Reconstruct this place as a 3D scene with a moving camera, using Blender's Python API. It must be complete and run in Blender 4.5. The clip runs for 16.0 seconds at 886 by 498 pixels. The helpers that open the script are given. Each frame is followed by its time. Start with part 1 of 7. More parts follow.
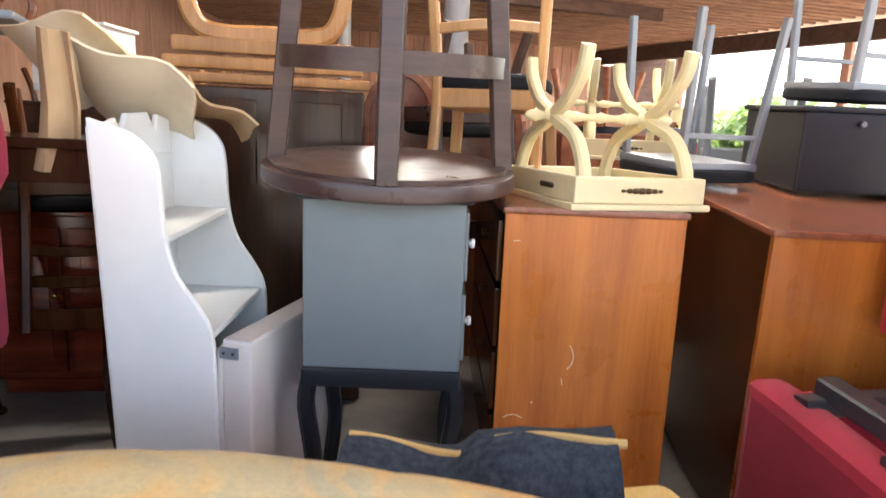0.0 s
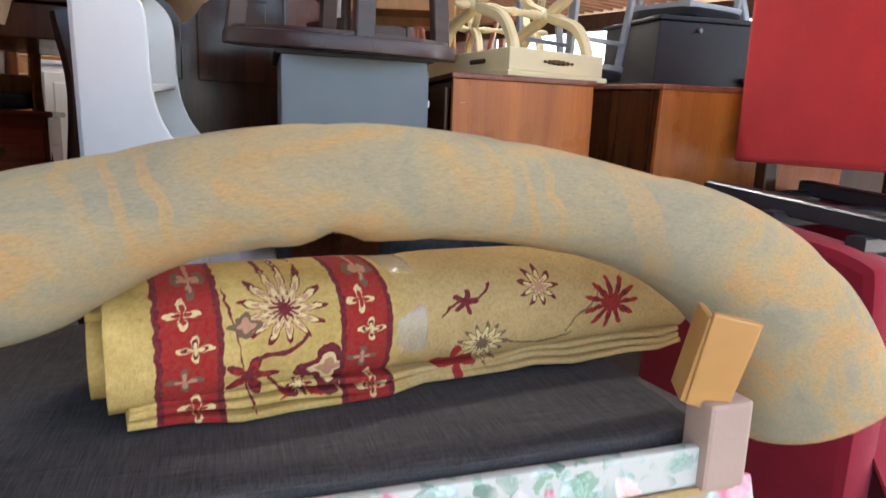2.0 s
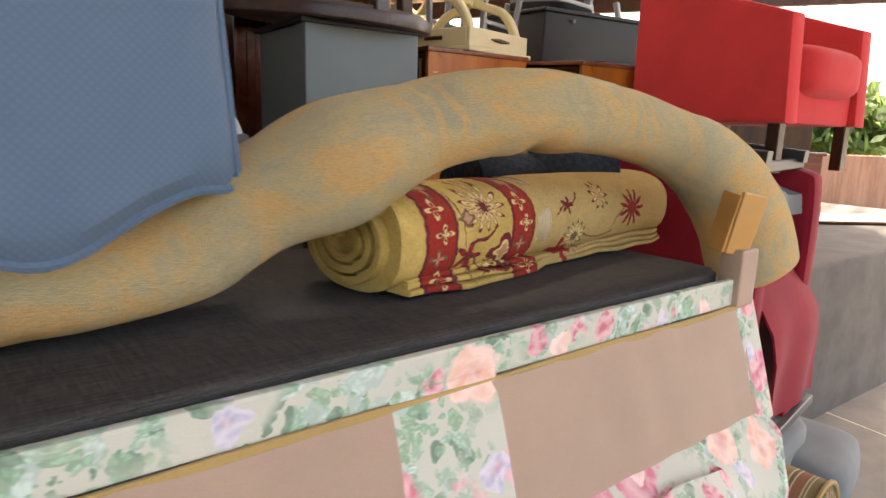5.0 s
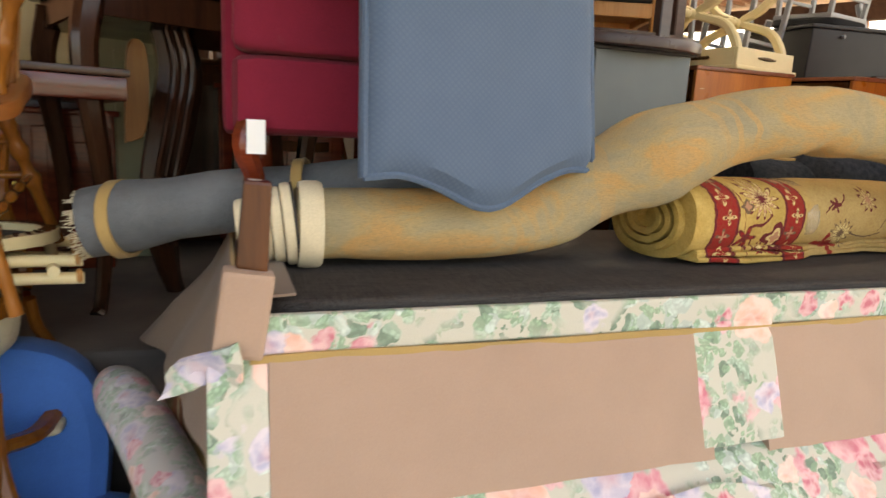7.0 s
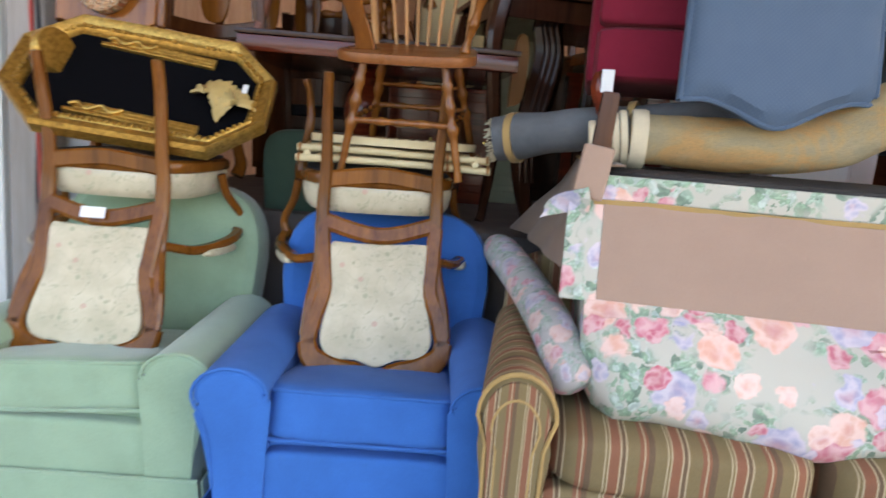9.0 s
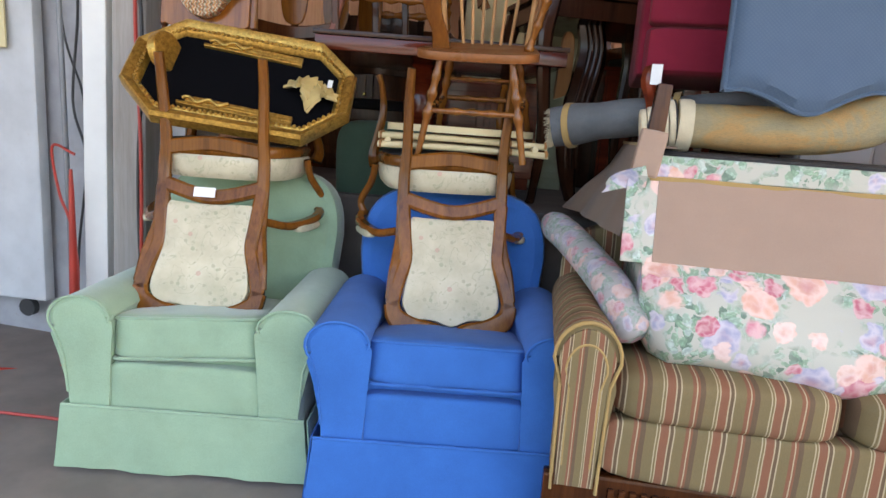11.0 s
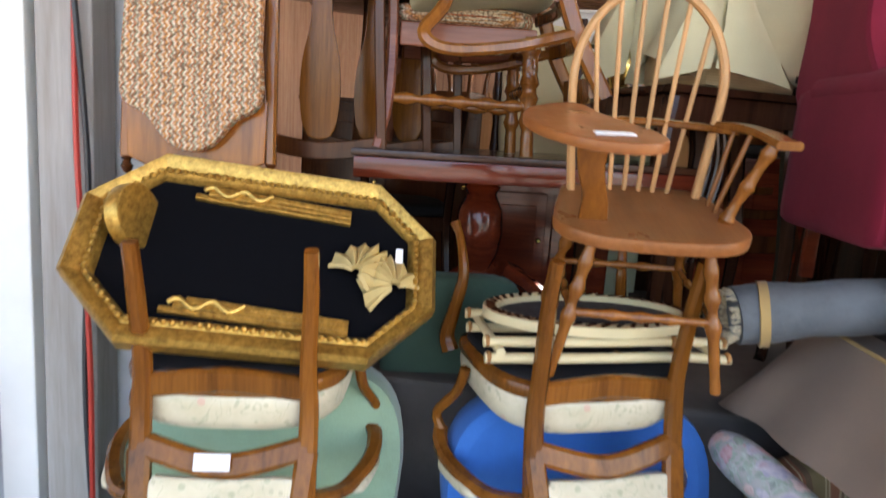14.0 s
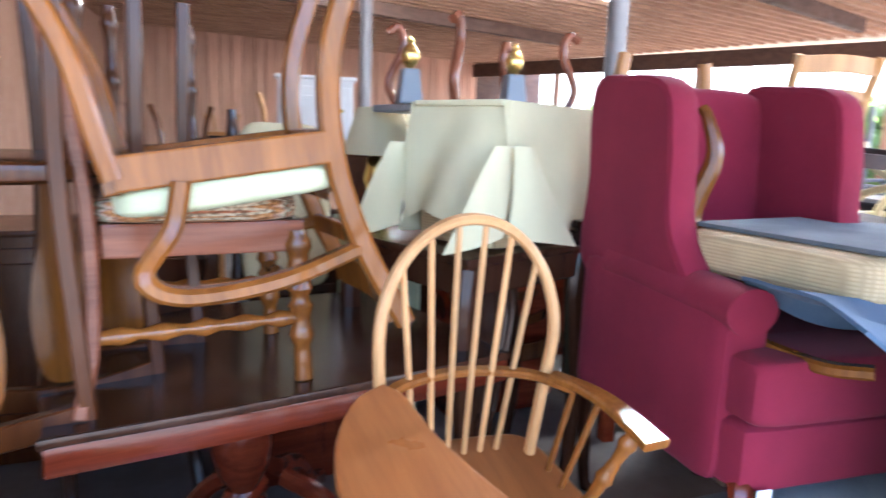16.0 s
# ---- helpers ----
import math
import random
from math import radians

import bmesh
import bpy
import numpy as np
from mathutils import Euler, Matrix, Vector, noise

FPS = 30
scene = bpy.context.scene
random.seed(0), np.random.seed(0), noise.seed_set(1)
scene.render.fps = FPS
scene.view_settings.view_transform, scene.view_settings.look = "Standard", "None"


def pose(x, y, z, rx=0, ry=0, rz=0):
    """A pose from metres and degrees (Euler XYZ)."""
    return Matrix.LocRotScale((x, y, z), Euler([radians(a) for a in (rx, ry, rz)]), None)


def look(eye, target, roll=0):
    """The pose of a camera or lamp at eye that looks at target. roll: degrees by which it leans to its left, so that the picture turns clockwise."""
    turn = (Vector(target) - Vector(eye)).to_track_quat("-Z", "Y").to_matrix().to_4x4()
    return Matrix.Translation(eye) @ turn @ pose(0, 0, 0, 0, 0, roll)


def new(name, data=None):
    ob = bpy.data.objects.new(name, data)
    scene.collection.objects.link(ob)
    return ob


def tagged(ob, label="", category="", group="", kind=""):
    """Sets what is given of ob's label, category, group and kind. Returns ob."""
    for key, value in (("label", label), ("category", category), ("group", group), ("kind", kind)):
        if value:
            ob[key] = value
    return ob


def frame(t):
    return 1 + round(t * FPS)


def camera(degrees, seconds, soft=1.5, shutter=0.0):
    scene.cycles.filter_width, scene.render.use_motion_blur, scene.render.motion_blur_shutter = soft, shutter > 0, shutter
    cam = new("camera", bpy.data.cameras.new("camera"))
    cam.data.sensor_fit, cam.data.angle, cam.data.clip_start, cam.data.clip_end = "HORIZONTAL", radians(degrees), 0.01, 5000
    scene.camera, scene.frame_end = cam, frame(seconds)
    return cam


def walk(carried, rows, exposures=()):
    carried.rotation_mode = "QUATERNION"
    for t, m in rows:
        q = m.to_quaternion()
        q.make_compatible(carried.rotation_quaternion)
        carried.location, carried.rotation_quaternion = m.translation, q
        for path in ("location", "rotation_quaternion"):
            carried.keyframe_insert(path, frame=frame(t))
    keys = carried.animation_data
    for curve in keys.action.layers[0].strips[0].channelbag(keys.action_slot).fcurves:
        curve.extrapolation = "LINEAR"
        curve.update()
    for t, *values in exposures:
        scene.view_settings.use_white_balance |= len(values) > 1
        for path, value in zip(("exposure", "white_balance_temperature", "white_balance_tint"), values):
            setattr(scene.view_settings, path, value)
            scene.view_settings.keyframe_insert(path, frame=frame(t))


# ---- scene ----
cam = camera(70.1, 16.0, 1.5, 0.4)
METRES, EYE, TILT, LEAN, TURN = 6.0, 2.06, -10.4, -2.35, 0.0
ROWS = [
    (0.0, 0.0, 0.0, 0.0, 0.0, 0.0, -0.0),
    (0.5, -0.0131, -0.0098, -0.0237, -2.77, -0.03, 0.48),
    (1.0, -0.0373, -0.021, -0.0426, -6.92, -0.48, 1.25),
    (1.5, -0.0619, -0.0279, -0.0535, -12.29, -1.09, 2.37),
    (2.0, -0.0777, -0.036, -0.0718, -15.63, -1.34, 2.98),
    (2.5, -0.0944, -0.0416, -0.0836, -17.09, -1.57, 3.07),
    (3.0, -0.1122, -0.0392, -0.0892, -19.75, -1.94, 3.51),
    (3.5, -0.1318, -0.0391, -0.0927, -31.75, -3.75, 5.57),
    (6.0, -0.2703, -0.0462, -0.0865, -35.4, -3.82, 6.21),
    (6.5, -0.2817, -0.0701, -0.0931, -22.05, -1.79, 3.68),
    (7.0, -0.2932, -0.0932, -0.1012, -16.26, -1.12, 2.27),
    (7.5, -0.3125, -0.1147, -0.1098, -12.66, -0.79, 1.39),
    (8.0, -0.3134, -0.15, -0.1216, -4.48, 0.06, -0.23),
    (8.5, -0.3043, -0.181, -0.1415, 5.81, 0.3, -2.74),
    (9.0, -0.3069, -0.2097, -0.1632, 11.23, 0.31, -4.22),
    (9.5, -0.3043, -0.2318, -0.1758, 17.53, -0.06, -5.53),
    (12.0, -0.3744, -0.2719, -0.1704, 9.19, -0.51, -3.57),
    (12.5, -0.4055, -0.2408, -0.1475, 8.96, -0.53, -3.68),
    (13.0, -0.4389, -0.212, -0.1312, 8.72, -0.28, -3.45),
    (13.5, -0.4508, -0.1775, -0.1039, 7.42, -0.45, -2.94),
    (14.0, -0.458, -0.1322, -0.0663, 7.0, 0.11, -2.72),
    (14.5, -0.4728, -0.1066, -0.0249, 5.98, 0.55, -2.4),
    (15.0, -0.4834, -0.091, 0.0174, 3.24, 0.55, -1.67),
    (15.5, -0.4762, -0.0692, 0.0439, -3.81, 0.15, 0.18),
    (16.0, -0.4772, -0.0494, 0.0475, -17.02, -0.72, 3.17),
]
EXPO = [(0.0, 3.65, 6600, 10), (1.0, 3.25, 5500, 10), (2.0, 3.1, 6200, 10), (3.5, 2.85, 7400, 10), (6.0, 2.7, 8300, 10), (7.0, 2.9, 9000, 10), (9.0, 2.85, 7000, 10), (12.0, 2.85, 7050, 10), (14.0, 3.25, 6800, 10), (15.0, 3.35, 5600, 10), (16.0, 4.0, 5300, 10)]
walk(cam, [(t, pose(0, 0, EYE, TILT, LEAN, TURN) @ pose(METRES * x, METRES * y, METRES * z, 90 + pitch, roll, yaw)) for t, x, y, z, yaw, pitch, roll in ROWS], EXPO)

# ---- light ----
world = bpy.data.worlds.new("world")
scene.world = world
world.use_nodes = True
wn = world.node_tree.nodes
sky = wn.new("ShaderNodeTexSky")
sky.sky_type, sky.sun_disc = "NISHITA", False
sky.sun_elevation, sky.sun_rotation = radians(58), radians(75)
sky.dust_density, sky.air_density = 4.0, 1.0
world.node_tree.links.new(sky.outputs[0], wn["Background"].inputs[0])
wn["Background"].inputs[1].default_value = 0.15
sun = new("sun", bpy.data.lights.new("sun", "SUN"))
sun.data.energy, sun.data.angle, sun.data.color = 3.4, radians(2), (1.0, 0.95, 0.88)
# the sun stands high over the yard, to the east of the building
sun.matrix_world = look((30 * math.sin(radians(75)) * math.cos(radians(58)), 30 * math.cos(radians(75)) * math.cos(radians(58)), 30 * math.sin(radians(58))), (0, 0, 0))


# ---- materials ----
class Mat:
    """A node material with a few short-hands."""

    def __init__(self, name, rough=0.6, metal=0.0, spec=0.5):
        self.m = bpy.data.materials.new(name)
        self.m.use_nodes = True
        self.n, self.l = self.m.node_tree.nodes, self.m.node_tree.links
        self.b = self.n["Principled BSDF"]
        self.b.inputs["Roughness"].default_value = rough
        self.b.inputs["Metallic"].default_value = metal
        self.b.inputs["Specular IOR Level"].default_value = spec

    def node(self, kind, **values):
        nd = self.n.new(kind)
        for k, v in values.items():
            nd.inputs[k.replace("_", " ")].default_value = v
        return nd

    def coords(self, scale=(1, 1, 1), rot=(0, 0, 0), kind="Object"):
        tc = self.n.new("ShaderNodeTexCoord")
        mp = self.n.new("ShaderNodeMapping")
        mp.inputs["Scale"].default_value = scale
        mp.inputs["Rotation"].default_value = rot
        self.l.new(tc.outputs[kind], mp.inputs[0])
        return mp.outputs[0]

    def noise(self, vec, scale, detail=4, rough=0.6, dist=0.0):
        nd = self.node("ShaderNodeTexNoise", Scale=scale, Detail=detail, Roughness=rough, Distortion=dist)
        self.l.new(vec, nd.inputs["Vector"])
        return nd.outputs["Fac"]

    def ramp(self, fac, *stops, hard=False):
        nd = self.n.new("ShaderNodeValToRGB")
        cr = nd.color_ramp
        if hard:
            cr.interpolation = "CONSTANT"
        while len(cr.elements) < len(stops):
            cr.elements.new(0.5)
        for e, (p, c) in zip(cr.elements, stops):
            e.position, e.color = p, (*c, 1) if len(c) == 3 else c
        self.l.new(fac, nd.inputs[0])
        return nd.outputs[0]

    def mix(self, fac, a, b, mode="MIX"):
        nd = self.n.new("ShaderNodeMix")
        nd.data_type, nd.blend_type = "RGBA", mode
        for sock, v in ((nd.inputs[0], fac), (nd.inputs[6], a), (nd.inputs[7], b)):
            if isinstance(v, (int, float)):
                sock.default_value = v
            elif isinstance(v, tuple):
                sock.default_value = (*v, 1)
            else:
                self.l.new(v, sock)
        return nd.outputs[2]

    def math(self, op, a, b=0.0, c=0.0):
        nd = self.n.new("ShaderNodeMath")
        nd.operation = op
        for sock, v in zip(nd.inputs, (a, b, c)):
            if isinstance(v, (int, float)):
                sock.default_value = v
            else:
                self.l.new(v, sock)
        return nd.outputs[0]

    def axes(self, vec):
        nd = self.n.new("ShaderNodeSeparateXYZ")
        self.l.new(vec, nd.inputs[0])
        return nd.outputs

    def cells(self, vec, scale, feature="F1", rand=1.0):
        nd = self.n.new("ShaderNodeTexVoronoi")
        nd.feature = feature
        nd.inputs["Scale"].default_value = scale
        nd.inputs["Randomness"].default_value = rand
        self.l.new(vec, nd.inputs["Vector"])
        return nd.outputs

    def color(self, out):
        self.l.new(out, self.b.inputs["Base Color"])
        return self

    def roughness(self, out):
        self.l.new(out, self.b.inputs["Roughness"])
        return self

    def bump(self, out, strength=0.3, dist=0.002):
        nd = self.node("ShaderNodeBump", Strength=strength, Distance=dist)
        self.l.new(out, nd.inputs["Height"])
        self.l.new(nd.outputs[0], self.b.inputs["Normal"])
        return self


def wood(name, light, dark, rough=0.35, axis="z", scale=1.0, wear=0.1, spec=0.32):
    m = Mat(name, rough, 0, spec)
    s = {"x": (0.6, 9, 9), "y": (9, 0.6, 9), "z": (9, 9, 0.6)}[axis]
    v = m.coords(tuple(k * scale for k in s))
    fine = m.noise(v, 9, 6, 0.7, 0.4)
    broad = m.noise(m.coords(tuple(k * scale * 0.35 for k in s)), 2.2, 3, 0.5, 1.4)
    c = m.mix(0.55, m.ramp(fine, (0.3, dark), (0.72, light)), m.ramp(broad, (0.34, dark), (0.66, light)))
    info = m.n.new("ShaderNodeObjectInfo")
    tone = m.ramp(info.outputs["Random"], (0, (0.82, 0.82, 0.82)), (1, (1.12, 1.1, 1.08)))
    c = m.mix(1.0, c, tone, "MULTIPLY")
    scuffs = m.ramp(m.noise(m.coords((1, 1, 1)), 34, 5, 0.75), (0.66, (0, 0, 0)), (0.74, (1, 1, 1)))
    c = m.mix(m.math("MULTIPLY", scuffs, wear), c, tuple(min(1, 1.6 * k + 0.06) for k in light))
    m.color(c).bump(fine, 0.12, 0.001)
    m.roughness(m.ramp(m.noise(m.coords(), 6, 4), (0.3, (rough * 0.75,) * 3), (0.75, (min(1, rough * 1.35),) * 3)))
    return m.m


def cloth(name, col, rough=0.9, weave=900, vary=0.18, nap=0.0, sheen=0.08):
    m = Mat(name, rough, 0, 0.2)
    v = m.coords()
    big = m.noise(v, 5, 4)
    fine = m.noise(v, weave * 0.35, 2, 0.8)
    lo, hi = tuple(k * (1 - vary) for k in col), tuple(min(1, k * (1 + vary)) for k in col)
    c = m.mix(0.5, m.ramp(big, (0.35, lo), (0.68, hi)), m.ramp(fine, (0.3, lo), (0.7, hi)))
    worn = m.ramp(m.noise(v, 13, 5, 0.7), (0.62, (0, 0, 0)), (0.8, (1, 1, 1)))
    c = m.mix(m.math("MULTIPLY", worn, 0.12), c, tuple(min(1, k * 0.6 + 0.12) for k in col))
    m.color(c).bump(m.math("ADD", m.math("MULTIPLY", fine, 0.5), m.noise(v, 22, 4)), 0.28, 0.003)
    m.b.inputs["Sheen Weight"].default_value = sheen
    return m.m


def paint(name, col, rough=0.5, vary=0.08, dirt=0.25, dirtcol=(0.25, 0.2, 0.15), spec=0.5):
    m = Mat(name, rough, 0, spec)
    v = m.coords()
    lo, hi = tuple(k * (1 - vary) for k in col), tuple(min(1, k * (1 + vary)) for k in col)
    c = m.ramp(m.noise(v, 4, 6, 0.6), (0.35, lo), (0.65, hi))
    spots = m.ramp(m.noise(v, 16, 7, 0.78), (0.62, (0, 0, 0)), (0.72, (1, 1, 1)))
    c = m.mix(m.math("MULTIPLY", spots, dirt), c, dirtcol)
    m.color(c).bump(m.noise(v, 60, 4), 0.1, 0.001)
    return m.m


CHERRY = wood("cherry_wood", (0.5, 0.155, 0.024), (0.24, 0.058, 0.009), 0.3)
CHERRY_TOP = wood("cherry_top", (0.26, 0.09, 0.045), (0.12, 0.036, 0.018), 0.2, "y")
WALNUT = wood("walnut", (0.11, 0.034, 0.01), (0.03, 0.009, 0.003), 0.2, spec=0.3)
CARVED = wood("carved_fruitwood", (0.25, 0.09, 0.014), (0.07, 0.022, 0.004), 0.15, spec=0.27)
MAHOGANY = wood("mahogany", (0.19, 0.032, 0.012), (0.06, 0.01, 0.005), 0.14, "x", spec=0.45)
HONEY = wood("honey_maple", (0.29, 0.105, 0.018), (0.1, 0.031, 0.006), 0.16, spec=0.45)
BLOND = wood("blond_wood", (0.58, 0.33, 0.14), (0.36, 0.18, 0.065), 0.38)
SEATWOOD = wood("seat_wood", (0.34, 0.125, 0.034), (0.19, 0.06, 0.015), 0.33, "y")
OAKDARK = wood("dark_oak", (0.06, 0.024, 0.012), (0.02, 0.008, 0.005), 0.18)
PINE = wood("golden_pine", (0.42, 0.21, 0.07), (0.24, 0.1, 0.03), 0.4)
ESPRESSO = wood("espresso_wood", (0.08, 0.045, 0.036), (0.034, 0.019, 0.016), 0.34, "x", 1, 0.0)
BOARD = wood("wall_boards", (0.56, 0.33, 0.23), (0.33, 0.17, 0.11), 0.75, "z", 0.8)
BATTEN = wood("roof_batten", (0.4, 0.24, 0.15), (0.2, 0.1, 0.06), 0.8, "x", 0.6)
DECKING = wood("roof_decking", (0.68, 0.56, 0.45), (0.48, 0.36, 0.27), 0.85, "x", 0.6)
BEAM = wood("beam_wood", (0.12, 0.065, 0.045), (0.06, 0.03, 0.02), 0.7, "x", 0.7)
POSTWOOD = wood("weathered_post", (0.46, 0.43, 0.4), (0.27, 0.24, 0.21), 0.8)
WHITE = paint("white_paint", (0.66, 0.66, 0.63), 0.45, 0.04, 0.08)
OFFWHITE = paint("primed_white", (0.6, 0.55, 0.5), 0.5, 0.06, 0.25)
WALLWHITE = paint("old_white_wall", (0.47, 0.485, 0.49), 0.7, 0.1, 0.4)
GREYWALL = paint("grey_plaster", (0.32, 0.32, 0.33), 0.85, 0.16, 0.5)
GREY = paint("blue_grey_paint", (0.125, 0.143, 0.142), 0.42, 0.05, 0.05, spec=0.3)
BLACKPAINT = paint("black_paint", (0.014, 0.015, 0.018), 0.4, 0.1, 0.03, spec=0.25)
CREAM = paint("antique_cream", (0.6, 0.5, 0.28), 0.5, 0.09, 0.4, (0.3, 0.2, 0.08))
PAINTGREEN = paint("sage_paint", (0.33, 0.37, 0.25), 0.6)
STEEL = paint("grey_metal", (0.17, 0.178, 0.19), 0.35, 0.05, 0.1)
STEEL_POST = paint("post_metal", (0.12, 0.11, 0.115), 0.5, 0.1, 0.2)
GESSO = paint("worn_gilt_plaster", (0.42, 0.31, 0.12), 0.6, 0.25, 0.4)
PAPER = paint("paper_tag", (0.8, 0.8, 0.78), 0.8, 0.03, 0.02)
INK = paint("ink", (0.1, 0.1, 0.14), 0.8)
TAPED = paint("taped_cardboard", (0.46, 0.23, 0.065), 0.3, 0.15, 0.3)
CARD = paint("cardboard", (0.42, 0.28, 0.15), 0.85, 0.12, 0.2)
CARDLIGHT = paint("cardboard_light", (0.62, 0.52, 0.36), 0.85, 0.1, 0.15)
DARKFLOOR = paint("dusty_dark_floor", (0.1, 0.085, 0.075), 0.9, 0.2, 0.4, (0.04, 0.035, 0.03))
CONCRETE = paint("concrete", (0.19, 0.165, 0.14), 0.85, 0.14, 0.4, (0.12, 0.1, 0.09))
RUBBER = paint("rubber", (0.03, 0.03, 0.03), 0.7)
BRONZE = Mat("bronze_pull", 0.45, 0.9)
BRONZE.b.inputs["Base Color"].default_value = (0.09, 0.06, 0.03, 1)
BRONZE = BRONZE.m
BRASS = Mat("brass", 0.25, 1.0)
BRASS.b.inputs["Base Color"].default_value = (0.7, 0.5, 0.16, 1)
BRASS = BRASS.m
PLASTICRED = paint("red_plastic", (0.4, 0.035, 0.022), 0.4)
PLASTICBLACK = paint("black_plastic", (0.02, 0.02, 0.022), 0.4)

BLUE = cloth("blue_twill", (0.034, 0.135, 0.42))
GREEN = cloth("sage_velvet", (0.27, 0.38, 0.25), sheen=0.4)
BURGUNDY = cloth("burgundy_cloth", (0.17, 0.011, 0.027), sheen=0.04)
RED = cloth("red_cloth", (0.46, 0.028, 0.03))
DARKRED = cloth("dark_red_cloth", (0.21, 0.008, 0.018))
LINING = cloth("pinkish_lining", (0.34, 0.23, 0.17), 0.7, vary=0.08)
# brown lining of the sofa's end, with shade put into its colour
SHADELINING = cloth("shaded_brown_lining", (0.2, 0.145, 0.11), 0.55, vary=0.1)


def dust_cover():
    """Loosely woven charcoal backing cloth with paler threads."""
    m = Mat("charcoal_dust_cover", 0.9, 0, 0.15)
    warp = m.noise(m.coords((14, 420, 420)), 1, 3, 0.7)
    weft = m.noise(m.coords((420, 14, 420)), 1, 3, 0.7)
    w = m.math("MULTIPLY", m.math("ADD", warp, weft), 0.5)
    c = m.ramp(w, (0.36, (0.014, 0.012, 0.012)), (0.64, (0.075, 0.068, 0.064)))
    c = m.mix(m.math("MULTIPLY", m.ramp(m.noise(m.coords(), 4, 4), (0.4, (0, 0, 0)), (0.7, (1, 1, 1))), 0.35), c, (0.07, 0.062, 0.056))
    m.color(c).bump(w, 0.6, 0.002)
    return m.m


DUSTCOVER = dust_cover()
BLACKCLOTH = cloth("black_cloth", (0.013, 0.013, 0.015), vary=0.3, sheen=0.0)
DENIM = cloth("denim_rug_back", (0.1, 0.107, 0.112), vary=0.6, weave=1500)
CREAMCLOTH = cloth("cream_cloth", (0.58, 0.5, 0.3), vary=0.06)
SKIRTCLOTH = cloth("cream_slipcover", (0.55, 0.5, 0.31), vary=0.08)
TANTRIM = cloth("tan_welt", (0.36, 0.235, 0.09))
FRINGE = cloth("rug_fringe", (0.6, 0.52, 0.36), vary=0.25)
GREYCLOTH = cloth("grey_cloth", (0.15, 0.155, 0.155))
GREENPAD = cloth("pale_green_pad", (0.5, 0.51, 0.31))
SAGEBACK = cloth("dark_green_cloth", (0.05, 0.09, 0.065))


def quilted():
    m = Mat("blue_quilted_cloth", 0.9, 0, 0.2)
    v = m.coords((1, 1, 1), (0, radians(45), 0))
    a = m.axes(v)
    sx = m.math("ABSOLUTE", m.math("SINE", m.math("MULTIPLY", a[0], 330.0)))
    sz = m.math("ABSOLUTE", m.math("SINE", m.math("MULTIPLY", a[2], 330.0)))
    h = m.math("MULTIPLY", sx, sz)
    c = m.mix(m.noise(m.coords(), 7, 4), (0.07, 0.105, 0.155), (0.092, 0.132, 0.188))
    c = m.mix(h, m.mix(0.22, c, (0.04, 0.07, 0.13)), c)
    m.color(c).bump(m.math("ADD", m.math("MULTIPLY", h, 0.4), m.noise(m.coords(), 9, 3)), 0.25, 0.004)
    m.b.inputs["Sheen Weight"].default_value = 0.05
    return m.m


